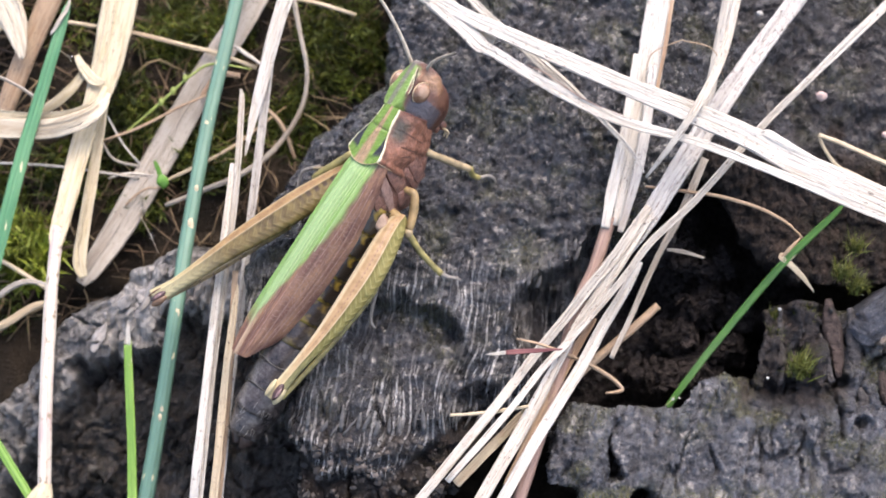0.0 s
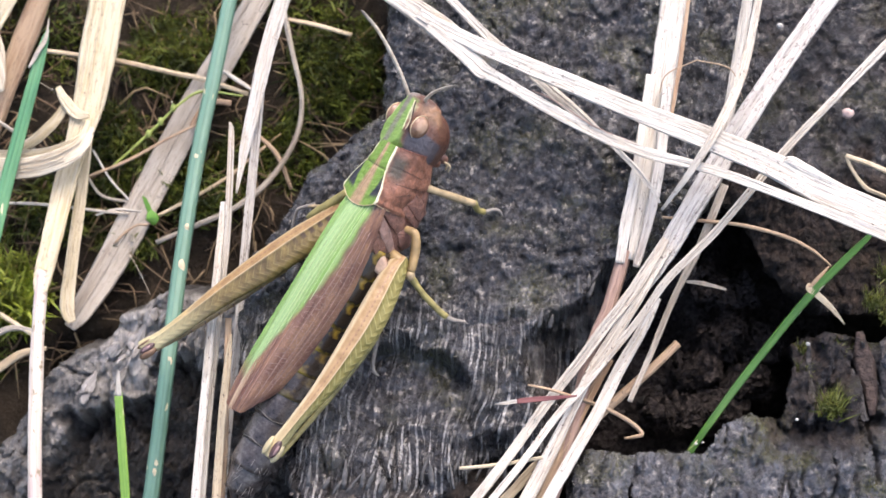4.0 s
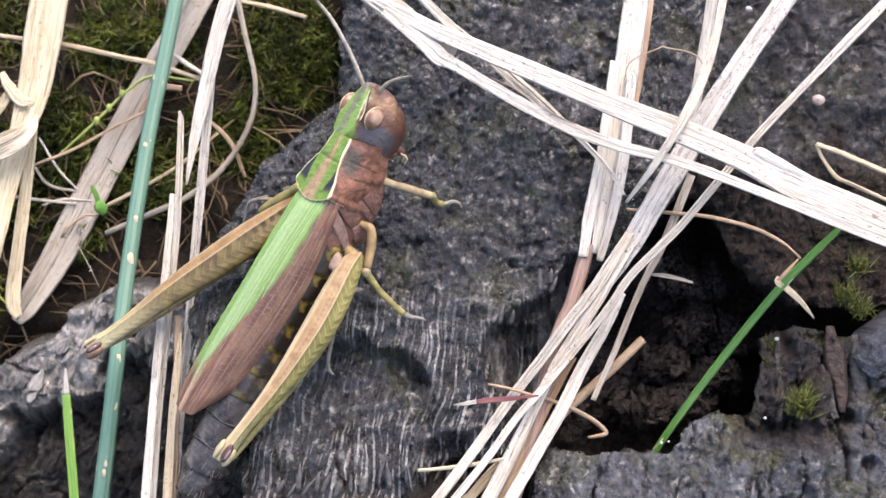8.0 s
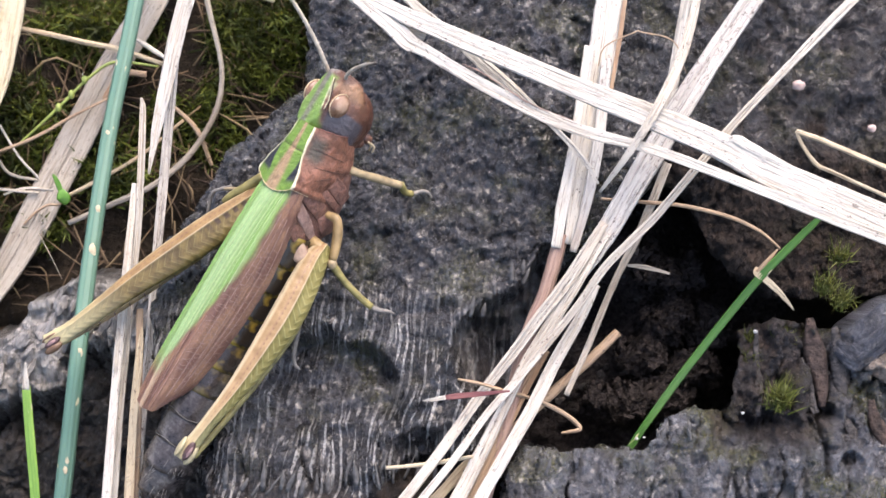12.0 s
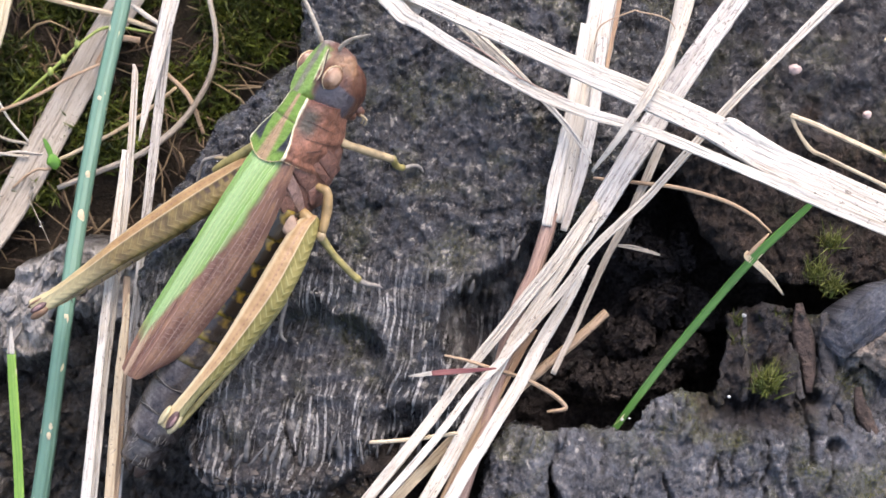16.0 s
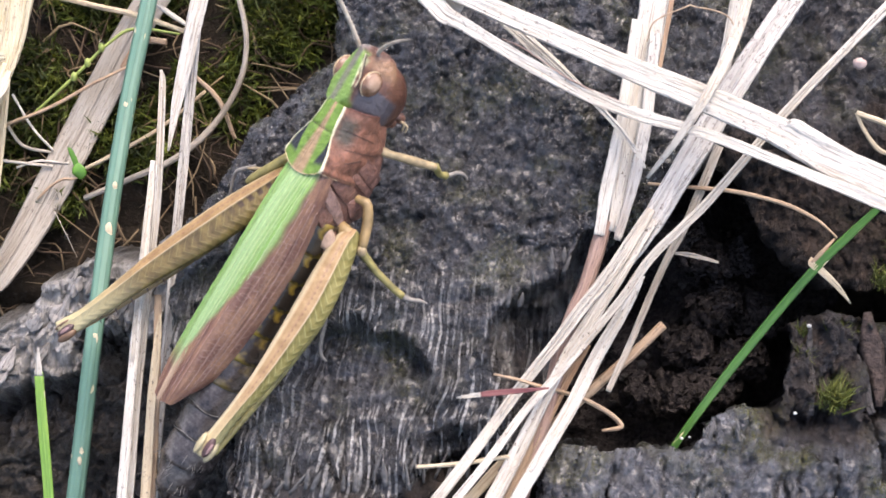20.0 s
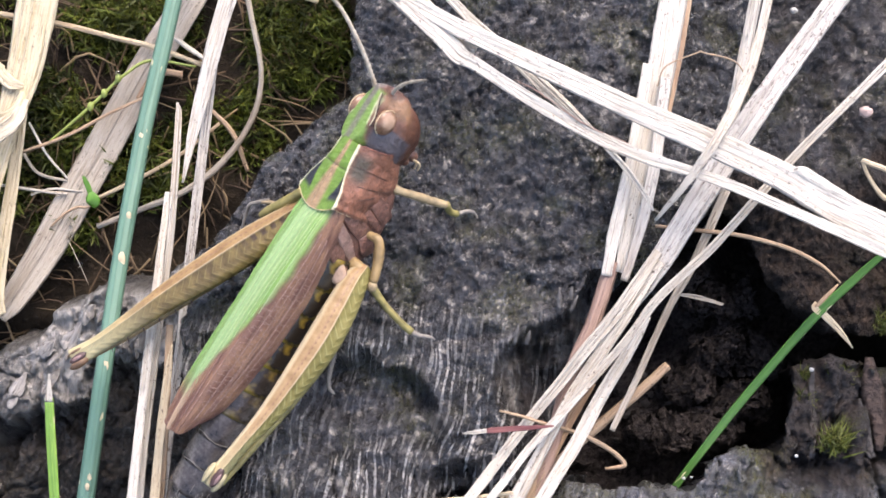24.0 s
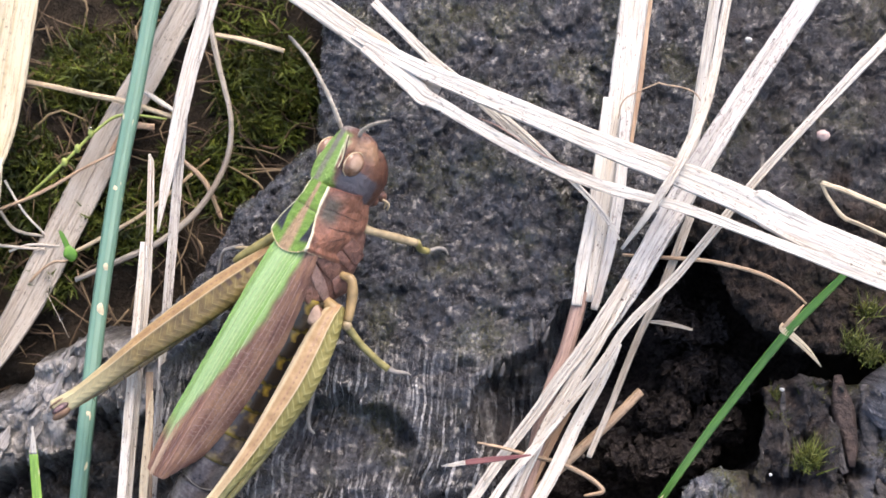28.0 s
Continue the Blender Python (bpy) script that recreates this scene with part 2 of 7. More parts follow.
CHAR = make_char("charred_wood", (0.031, 0.0305, 0.032), (0.069, 0.069, 0.075), 1.0, 0.55, 0.14)
CHAR_LEDGE = make_char("charred_ledge_wood", (0.052, 0.053, 0.059), (0.128, 0.130, 0.141), 0.2, 1.0, 0.2)
CHAR_GREY = make_char("weathered_wood", (0.045, 0.042, 0.039), (0.14, 0.132, 0.12), 0.15, 0.2, 0.35)
SOIL = make_soil("dark_soil")
STRAW = make_straw("bleached_straw", (0.475, 0.452, 0.398), (0.375, 0.32, 0.245), (0.17, 0.14, 0.112), 1.0)
STRAW_GREY = make_straw("grey_straw", (0.46, 0.44, 0.40), (0.30, 0.265, 0.225), (0.10, 0.088, 0.08), 1.0, 0.55, 0.56)
STRAW_TAN = make_straw("tan_straw", (0.50, 0.42, 0.29), (0.34, 0.245, 0.145), (0.26, 0.20, 0.14), 0.75)
STRAW_BROWN = make_straw("brown_straw", (0.36, 0.26, 0.17), (0.22, 0.125, 0.07), (0.15, 0.10, 0.065), 0.7)
STRAW_PURPLE = make_straw("purplish_stem", (0.30, 0.205, 0.165), (0.19, 0.115, 0.088), (0.11, 0.07, 0.056), 0.7)
STRAW_DUN = make_straw("dun_leaf", (0.36, 0.325, 0.27), (0.235, 0.195, 0.145), (0.15, 0.12, 0.095), 0.8, 0.7)
BLADE_BLUE = make_green("blue_green_blade", (0.088, 0.18, 0.128), (0.13, 0.23, 0.168), (0.06, 0.135, 0.094), 0.55)
BLADE = make_green("fresh_green_blade", (0.024, 0.095, 0.011), (0.065, 0.175, 0.026), (0.008, 0.04, 0.006))
BLADE_COOL = make_green("cool_green_blade", (0.06, 0.19, 0.085), (0.14, 0.30, 0.14), (0.03, 0.11, 0.045))
BLADE_LIME = make_green("lime_blade", (0.14, 0.27, 0.04), (0.25, 0.38, 0.08), (0.06, 0.16, 0.025))
MOSS = make_moss("moss_green", (0.029, 0.041, 0.005), (0.068, 0.092, 0.010), (0.128, 0.15, 0.023))
MOSS_BRIGHT = make_moss("lime_moss_green", (0.17, 0.24, 0.018), (0.33, 0.40, 0.04), (0.5, 0.56, 0.10))
MOSS_STAR = make_moss("star_moss_green", (0.05, 0.065, 0.01), (0.12, 0.14, 0.02), (0.24, 0.255, 0.07))

# ---- geometry helpers, all in mm on the slope ----
ORIGIN = {}


def to_world(p):
    return MM @ Vector(p)


def link_mesh(name, verts, faces, mat, parent=None, label="", uv=None, base=None, smooth=True, attrs=None):
    """One mesh object from points in mm on the slope; its origin is at base, or at its lowest point."""
    co = np.array(verts, float).reshape(-1, 3)
    rot = np.array(MM.to_3x3())
    w = co @ rot.T
    if base is None:
        low = int(w[:, 2].argmin())
        base_w = np.array([w[:, 0].mean(), w[:, 1].mean(), w[low, 2]])
    else:
        base_w = np.array(to_world(base))
    me = bpy.data.meshes.new(name)
    me.from_pydata((w - base_w).tolist(), [], faces)
    me.polygons.foreach_set("use_smooth", [smooth] * len(me.polygons))
    if uv is not None:
        loops = np.empty(len(me.loops), dtype=np.int32)
        me.loops.foreach_get("vertex_index", loops)
        layer = me.uv_layers.new(name="UVMap")
        layer.data.foreach_set("uv", np.array(uv, float)[loops].ravel())
    for key, values in (attrs or {}).items():
        me.attributes.new(key, "FLOAT", "POINT").data.foreach_set("value", np.array(values, float))
    me.materials.append(mat)
    ob = new(name, me)
    ORIGIN[ob.name] = base_w
    ob.location = base_w if parent is None else base_w - ORIGIN[parent.name]
    ob.parent = parent
    if label:
        ob["label"] = label
    return ob


def root(name, at, label, category, group=""):
    ob = new(name)
    ob.empty_display_size = 0.001
    ORIGIN[ob.name] = np.array(to_world(at))
    ob.location = ORIGIN[ob.name]
    return tagged(ob, label, category, group)


def spline(points, n):
    """A smooth run of n points through the given ones (any number of columns)."""
    p = np.array(points, float)
    if len(p) == 2:
        return p[0] + (p[1] - p[0]) * np.linspace(0, 1, n)[:, None]
    q = np.vstack([2 * p[0] - p[1], p, 2 * p[-1] - p[-2]])
    s = np.linspace(0, len(p) - 1 - 1e-9, n)
    i = s.astype(int)
    t = (s - i)[:, None]
    a, b, c, d = q[i], q[i + 1], q[i + 2], q[i + 3]
    return 0.5 * (2 * b + (c - a) * t + (2 * a - 5 * b + 4 * c - d) * t**2 + (3 * b - a - 3 * c + d) * t**3)


def ring_round(n=10):
    a = np.arange(n) * 2 * math.pi / n
    return np.stack([np.cos(a), np.sin(a)], 1)


def ring_blade(ribs=3, hollow=0.5, rib=0.12):
    """A flat blade in section: a shallow trough with ribs on its face."""
    top, n = [], 4 * ribs + 1
    for i in range(n):
        x = 1 - 2 * i / (n - 1)
        top.append((x, hollow * x * x + (rib if i % 2 else 0.0) + 0.5 * (1 - x**4)))
    low = [(x, hollow * x * x - 0.5 * (1 - x**4)) for x in np.linspace(-1, 1, 7)[1:-1]]
    return np.array(top + low)


def loft(points, n, section, hint=(0, 0, 1), rough=0.0, seed=0, cap=True):
    """Rings along a path. A point is x, y, z, half width, half thickness. Gives verts, faces, uv (mm)."""
    run = spline(points, n)
    rng = np.random.RandomState(seed)
    path, hw, ht = run[:, :3], run[:, 3].clip(0.01), run[:, 4].clip(0.008)
    if rough:
        wob = np.cumsum(rng.randn(n, 3) * rough * 0.12, 0)
        path = path + wob - np.linspace(wob[0], wob[-1], n)
        hw = hw * (1 + rough * np.convolve(rng.randn(n), np.ones(3) / 3, "same"))
    tan = np.gradient(path, axis=0)
    tan /= np.linalg.norm(tan, axis=1)[:, None] + 1e-12
    h = np.array(hint, float)
    side = np.cross(tan, h)
    side /= np.linalg.norm(side, axis=1)[:, None] + 1e-12
    up = np.cross(side, tan)
    m = len(section)
    verts = (path[:, None] + side[:, None] * (section[None, :, :1] * hw[:, None, None])
             + up[:, None] * (section[None, :, 1:] * ht[:, None, None])).reshape(-1, 3)
    along = np.r_[0, np.cumsum(np.linalg.norm(np.diff(path, axis=0), axis=1))]
    off = rng.rand() * 50
    uv = np.stack([(section[None, :, 0] * hw[:, None] + off).ravel(), np.repeat(along + off, m)], 1)
    faces = [(i * m + j, i * m + (j + 1) % m, (i + 1) * m + (j + 1) % m, (i + 1) * m + j)
             for i in range(n - 1) for j in range(m)]
    if cap:
        faces += [tuple(range(m))[::-1], tuple(range((n - 1) * m, n * m))]
    return verts, faces, uv


RIBBED, FLAT, ROUND, LIVE = ring_blade(3, 0.5), ring_blade(2, 0.3), ring_round(10), ring_blade(3, 0.2, 0.03)
GROOVED = ring_blade(2, 0.3, 0.5)


def blade(name, points, mat, label, category, group="", section=RIBBED, n=40, hint=(0, 0, 1), rough=0.03, seed=1,
          parent=None):
    v, f, uv = loft(points, n, section, hint, rough, seed)
    ob = link_mesh(name, v, f, mat, parent, uv=uv)
    if parent is None:
        tagged(ob, label, category, group)
    elif label:
        ob["label"] = label
    return ob


TABLE = np.random.RandomState(7).rand(64, 256, 256)


def value_noise(x, y, seed):
    t = TABLE[seed % 64]
    i, j = np.floor(x).astype(int), np.floor(y).astype(int)
    u, v = x - i, y - j
    u, v = u * u * (3 - 2 * u), v * v * (3 - 2 * v)
    a, b = t[i % 256, j % 256], t[(i + 1) % 256, j % 256]
    c, d = t[i % 256, (j + 1) % 256], t[(i + 1) % 256, (j + 1) % 256]
    return (a + (b - a) * u) * (1 - v) + (c + (d - c) * u) * v - 0.5


def fbm(x, y, seed, octaves=4, gain=0.5):
    out, amp, k = 0, 1.0, 1.0
    for o in range(octaves):
        out = out + amp * value_noise(x * k + 31.7 * o, y * k + 17.3 * o, seed + o)
        amp, k = amp * gain, k * 2.03
    return out


def plates(x, y, size, seed):
    """Broken flat faces of about that size, each with its own height and tilt."""
    x, y = x / size, y / size
    x, y = x + 0.5 * fbm(x * 0.9, y * 0.9, seed + 3, 2), y + 0.5 * fbm(x * 0.9 + 9, y * 0.9, seed + 5, 2)
    ta, tb, tc, td, te = (TABLE[(seed + q) % 64] for q in range(5))
    i, j = np.floor(x).astype(int), np.floor(y).astype(int)
    best, out = np.full(x.shape, 1e9), np.zeros(x.shape)
    for di in (-1, 0, 1):
        for dj in (-1, 0, 1):
            a, b = (i + di) % 256, (j + dj) % 256
            dx, dy = x - (i + di + ta[a, b]), y - (j + dj + tb[a, b])
            d = dx * dx + dy * dy
            near = d < best
            best = np.where(near, d, best)
            out = np.where(near, tc[a, b] - 0.5 + 1.3 * ((td[a, b] - 0.5) * dx + (te[a, b] - 0.5) * dy), out)
    return out


def inside(x, y, poly):
    """Signed distance to a polygon, positive inside it."""
    p = np.array(poly, float)
    best, odd = np.full(x.shape, 1e9), np.zeros(x.shape, bool)
    for (ax, ay), (bx, by) in zip(p, np.roll(p, -1, 0)):
        ex, ey = bx - ax, by - ay
        t = (((x - ax) * ex + (y - ay) * ey) / (ex * ex + ey * ey + 1e-12)).clip(0, 1)
        best = np.minimum(best, np.hypot(x - ax - t * ex, y - ay - t * ey))
        odd ^= ((ay > y) != (by > y)) & (x < (bx - ax) * (y - ay) / (by - ay + 1e-12) + ax)
    return np.where(odd, best, -best)


def step(a, b, v):
    t = ((v - a) / (b - a)).clip(0, 1)
    return t * t * (3 - 2 * t)


def along(x, y, turn=-11):
    """Coordinates across and along the grain."""
    c, s = math.cos(radians(turn)), math.sin(radians(turn))
    return c * x - s * y, s * x + c * y


def sheet(name, xs, ys, height, mat, label, category, kind="", cut=None, under=None):
    """A height field over the slope. height gives z, and masks for the material; cut drops what lies under it."""
    X, Y = np.meshgrid(xs, ys)
    Z, masks = height(X, Y)
    nx, ny = len(xs), len(ys)
    idx = np.arange(nx * ny).reshape(ny, nx)
    quads = np.stack([idx[:-1, :-1], idx[:-1, 1:], idx[1:, 1:], idx[1:, :-1]], -1).reshape(-1, 4)
    z = Z.ravel()
    if cut is not None:
        quads = quads[(z[quads] > cut).any(1)]
    used = np.unique(quads)
    remap = np.zeros(nx * ny, int)
    remap[used] = np.arange(len(used))
    if under is not None:
        # the broken sides lean in below their edge
        E = under(X, Y)
        gy, gx = np.gradient(E, ys, xs)
        g = np.hypot(gx, gy) + 1e-6
        push = np.where(E < 0, -E * 3.6, 0).clip(0, 4)
        X, Y = X + push * gx / g, Y + push * gy / g
    co = np.stack([X.ravel(), Y.ravel(), z], 1)[used]
    # a little sideways roughness on the steep faces
    co[:, 0] += 0.25 * fbm(co[:, 1] * 1.7, co[:, 2] * 1.7, 5, 3)
    co[:, 1] += 0.25 * fbm(co[:, 0] * 1.7, co[:, 2] * 1.7, 9, 3)
    # wrap the texture down the steep faces
    uv = np.stack([co[:, 0] + 0.03 * co[:, 2], co[:, 1] - 0.3 * co[:, 2]], 1)
    ob = link_mesh(name, co, remap[quads].tolist(), mat, uv=uv,
                   attrs={k: np.broadcast_to(v, Z.shape).ravel()[used] for k, v in masks.items()})
    return tagged(ob, label, category, kind=kind)


def graded(lo, hi, pitch, far):
    """Even steps between lo and hi, then ever wider ones out to far."""
    mid = list(np.arange(lo, hi, pitch))
    out, s = [], pitch
    while (out[-1] if out else 0) < far:
        s *= 1.25
        out.append((out[-1] if out else 0) + s)
    return np.array([lo - v for v in out[::-1]] + mid + [hi + v for v in out])


# ---- the ground: damp soil under moss, level far out ----


def ground_height(x, y):
    near = -10.2 - 0.12 * y + 1.6 * fbm(x * 0.18, y * 0.18, 20, 4) + 0.5 * fbm(x * 0.9, y * 0.9, 25, 4)
    near -= 4.5 * step(-2.5, -8, y) * step(-36, -28, x)
    near -= 7 * step(1, 6, x) * step(24, 18, x) * step(-16, -11, y) * step(7, 3, y)
    level = -10.2 - math.tan(radians(30)) * y - 4 + 3 * fbm(x * 0.02, y * 0.02, 30, 3)
    w = step(35, 120, np.hypot(x, y))
    return near * (1 - w) + level * w, {}


sheet("ground", graded(-40, 40, 0.4, 20000), graded(-30, 32, 0.4, 20000), ground_height, SOIL,
      "dark damp soil between moss and charred wood", "soil", "structure")

# ---- the charred log ----
LOG = [(55, 45), (-9.5, 45), (-8.3, 15.6), (-8.6, 10.6), (-10.4, 8.9), (-13.1, 6.6), (-14.6, 3.6), (-16.4, 1.2), (-17.0, -3),
       (-16.6, -8), (-15.4, -11.6), (-13.6, -13.2), (-12.8, -16), (-12, -32), (-4.6, -32), (-4.1, -17.2),
       (-2.8, -15), (0.4, -13.2), (2.0, -11.4), (2.9, -9.7),
       (4.4, -5.5), (6.2, -1.3), (9.2, 1.5), (12.2, 4.2), (14.2, 3.6), (15.3, 0.8), (16.8, -1), (19, -2.6), (55, -2.2)]
HOLLOW = [(-9.2, -4.6), (-6.9, -3.5), (-5.6, -4.3), (-4.3, -4.7), (-3.0, -6), (-2.3, -7.6), (-2.4, -10), (-4, -14), (-13, -13)]
FLANK = [(5.6, 0.6), (3.8, -1.7), (2.2, -2.6), (0.8, -3.6), (0.1, -5.2), (0.7, -7.3), (2.0, -12), (8, -12), (10, 1)]

END_X, END_Y = (-17, -14.9, -13, -11.4, -9.7, -7.6, -5.8, -4.1, -2.6, 4), (-9.8, -12.2, -14.1, -15.7, -15.1, -15.6, -14.2, -12.9, -11.6, -11)


def log_height(x, y):
    u, v = along(x, y)
    wob = 0.7 * fbm(x * 0.5, y * 0.5, 40, 3)
    z = 1.65 - 0.27 * y - 0.05 * np.maximum(x, 0) + 1.1 * fbm(x * 0.13, y * 0.13, 41, 3)
    z = z - 0.5 * step(-5, -12, x) * step(-4, 4, y)
    z = z - 3.6 * step(-12.2, -15, x - 0.25 * (y + 12)) * step(-5, -10.5, y)
    z = z - 2.0 * step(11.5, 16, x) * step(6.5, 1.5, y)
    low = step(-0.8, -4.0, y + 1.2 * fbm(x * 0.3, y * 0.3, 43, 3))
    # scalloped burns with sharp upper lips
    s = inside(x, y, HOLLOW) + 0.5 * wob
    hollow = step(-0.1, 0.7, s)
    z = z - 1.9 * step(-0.1, 1.0, s) * step(-12, -4.5, y) + 0.3 * np.exp(-((s + 0.25) / 0.35) ** 2) * low
    s = inside(x, y, FLANK) + 0.6 * wob
    flank = step(0.0, 0.7, s)
    z = z - 2.4 * step(-0.15, 0.6, s) - 2.4 * step(0.5, 3.4, s) + 0.3 * np.exp(-((s + 0.3) / 0.4) ** 2)
    z = z + flank * (0.9 * fbm(u * 1.5, v * 0.28, 57, 3, 0.6) + 0.35 * fbm(u * 4.0, v * 0.5, 59, 2))
    # bulges of the lower end grain and the cracks between them
    z = z + 0.22 * np.sin(v * 2.9 + 7 * fbm(u * 0.25, v * 0.35, 51, 2)) * low
    z = z + 0.55 * np.cos(u * 1.15 + 1.4 * fbm(u * 0.2, v * 0.25, 45, 2)) * step(-8, -12, y)
    crack = np.abs(fbm(u * 0.42, v * 0.12, 46, 1) + 0.06 * fbm(u, v, 47, 2))
    z = z - 0.8 * np.exp(-((crack / 0.016) ** 2)) * step(-8, -11.5, y)
    for cx, cy, r, d in ((-2.0, -11.3, 1.3, 2.2), (-12.9, -15, 1.1, 2.2), (24, 7.5, 2.2, 1.0), (18.5, 8.6, 1.3, 0.7)):
        z = z - d * np.exp(-(((x - cx) / r) ** 2 + ((y - cy) / (1.2 * r)) ** 2) + 0.8 * wob)
    # grain and pitting
    z = z + 0.24 * fbm(u * 2.2, v * 0.22, 48, 3) * (0.3 + 0.7 * low) + 0.20 * (1 - 0.7 * hollow) * fbm(x * 2.3, y * 2.3, 62, 4, 0.65)
    z = z + (0.28 - 0.1 * low) * fbm(x * 0.9, y * 0.9, 50, 4, 0.5)
    flat = step(7, 11, x) * step(2.5, 6, y)
    z = z + (1 - 0.75 * low - 0.2 * hollow) * (1 - 0.65 * flat) * (0.3 * plates(x, y, 1.5, 10) + 0.24 * plates(x, y, 0.5, 14))
    # shallow angular cracks of the burnt face
    for sc, sd in ((0.33, 64), (0.62, 66)):
        rift = fbm(x * sc + 0.3 * fbm(x, y, 68, 2), y * sc * 0.8, sd, 2)
        z = z - 0.2 * np.exp(-((rift / 0.035) ** 2)) * (1 - 0.7 * low)
    # the outline, broken off
    e = inside(x, y, LOG) + 0.4 * fbm(x * 0.8, y * 0.8, 54, 4)
    z = z - 0.9 * np.exp(-(e.clip(0) / 0.55)) - np.where(e < 0, np.minimum(-e * 13, 26), 0)
    # below the burnt end the wood is rotten and dark
    d = y - np.interp(x, END_X, END_Y) + 0.7 * wob
    rot = step(0.25, -0.4, d)
    z = z - 1.9 * rot - 1.1 * np.exp(-(d.clip(0) / 0.9)) * (1 - rot) + 0.9 * rot * fbm(x * 0.7, y * 0.7, 56, 5, 0.6)
    grain = low * (1 - rot) * step(-1.2, 0.3, e) * (0.35 + 0.65 * step(-0.14, 0.15, fbm(x * 0.3, y * 0.3, 60, 3) + 0.25 * step(-8, -11, y)))
    # brown also darkens the recess at upper right: shade put into the colour
    brown = step(-10, -13, y) * step(-0.1, 0.3, fbm(x * 0.4, y * 0.4, 61, 3)) * 0.4 + step(10.5, 13, x) * step(8.5, 5.2, y) * 0.95 + 0.8 * step(15, 18, x) * step(11, 8, y) * step(-0.12, 0.15, fbm(x * 0.3, y * 0.3, 69, 3))
    brown = np.maximum(np.maximum(brown, 0.5 * flank * step(7.5, 6.0, x)), 0.4 * step(12, 17, x))
    ends = flank * step(-0.05, 0.2, fbm(u * 0.9, v * 0.35, 65, 2)) * step(-1.5, -3.5, y) * step(5.0, 3.0, x)
    return z, {"grain": grain * (1 - 0.15 * flank) * (1 - 0.6 * hollow * step(-10, -7.5, y)), "brown": np.maximum(brown, 0.9 * rot).clip(0, 1), "rim": 0.8 * ends}


CHARRED_LOG = sheet("charred_log", graded(-19, 27, 0.105, 22), graded(-18.5, 17.5, 0.105, 14), log_height, CHAR,
      "black charred log with pale dashes of grain and a wet sheen", "log", cut=-19, under=lambda x, y: inside(x, y, LOG))

# ---- the ledge across the hollow ----
LEDGE = [(3.2, -11.8), (4.2, -10.5), (6.3, -10.8), (8.5, -10.7), (11, -10.7), (12.2, -9.1), (13.9, -8.5), (15.8, -8.9),
         (16.6, -6.5), (16.9, -4.4), (19, -3.6), (22, -4.2), (55, -4), (55, -34), (4.4, -34), (4.4, -18.4), (4.7, -17), (4.4, -15.9), (2.8, -15.7),
         (2.5, -14.7)]


def ledge_height(x, y):
    u, v = along(x, y, 12)
    z = 1.2 - 0.24 * y - 0.03 * x + 0.9 * fbm(x * 0.15, y * 0.15, 70, 3)
    z = z + 0.45 * np.cos(u * 1.5 + 1.5 * fbm(u * 0.2, v * 0.2, 71, 2)) + 0.5 * fbm(u * 1.1, v * 0.16, 72, 4) - 0.55 * np.exp(-((fbm(u * 0.75, v * 0.14, 74, 2) / 0.03) ** 2))
    for cx, top, low, wide, gape, d in ((6.68, -12.4, -15.2, 0.05, 0.34, 3.5), (13.1, -13.2, -14.8, 0.06, 0.05, 1.4), (10.6, -14.2, -15.8, 0.05, 0.03, 1.0), (21.2, -7, -12.5, 0.1, 0.05, 1.4), (9.6, -11.2, -13, 0.05, 0.02, 0.7),
                                        (16.2, -12, -15, 0.05, 0.03, 0.9), (18.5, -11, -15.5, 0.06, 0.05, 1.1)):
        gap = (x - cx + 0.45 * fbm(y * 0.6, x * 0.15, 73, 3)) / (wide + gape * ((top - y) / (top - low)).clip(0, 1) ** 2)
        z = z - d * np.exp(-gap * gap) * step(low - 0.25, low + 0.15, y) * step(top + 0.4, top - 0.4, y)
    for cx, cy, r, d in ((8.54, -16.44, 0.62, 6), (21.5, -9, 0.6, 1.4), (22.6, -11.5, 0.5, 1.2)):
        z = z - d * np.exp(-((((x - cx) / r) ** 2 + ((y - cy) / (0.85 * r)) ** 2) ** 2))
    z = z + 0.28 * plates(u, v * 0.7, 1.3, 34) + 0.16 * plates(x, y, 0.5, 38)
    moss_side = step(14, 15.5, x) * step(-11.5, -9.5, y)
    z = z - 1.5 * moss_side + moss_side * (1.2 * fbm(x * 1.1, y * 0.7, 75, 4) + 1.1 * plates(x, y * 0.5, 1.1, 44))
    z = z + 0.25 * fbm(x * 0.9, y * 0.9, 76, 5, 0.55) + 0.2 * np.abs(fbm(x * 2.1, y * 2.1, 77, 3)) + 0.14 * fbm(x * 2.3, y * 2.3, 63, 4, 0.6)
    e = inside(x, y, LEDGE) + 0.4 * fbm(x * 0.8, y * 0.8, 78, 4)
    z = z - 0.45 * np.exp(-(e.clip(0) / 0.3)) - np.where(e < 0, np.minimum(-e * 13, 26), 0)
    return z, {"grain": 0.5 * step(-0.05, 0.25, fbm(x * 0.3, y * 0.3, 79, 3)), "brown": 0.85 * moss_side * step(24, 20, x), "rim": 0 * z}


CHARRED_LEDGE = sheet("charred_ledge", graded(1.5, 30, 0.105, 18), graded(-20.5, -2.5, 0.105, 12), ledge_height, CHAR_LEDGE,
      "blue-black charred wood ledge, cracked and ridged", "wood", cut=-19, under=lambda x, y: inside(x, y, LEDGE))

# ---- the weathered chunk below the straws ----
CHUNK = [(-14, 1.6), (-17.6, 0.7), (-19.8, -0.9), (-22, -1.0), (-25.4, -2.2), (-26.6, -4.2), (-28.6, -5), (-31, -7.2), (-32.6, -9.5),
         (-38, -16), (-38, -34), (-12, -34), (-13, -6)]


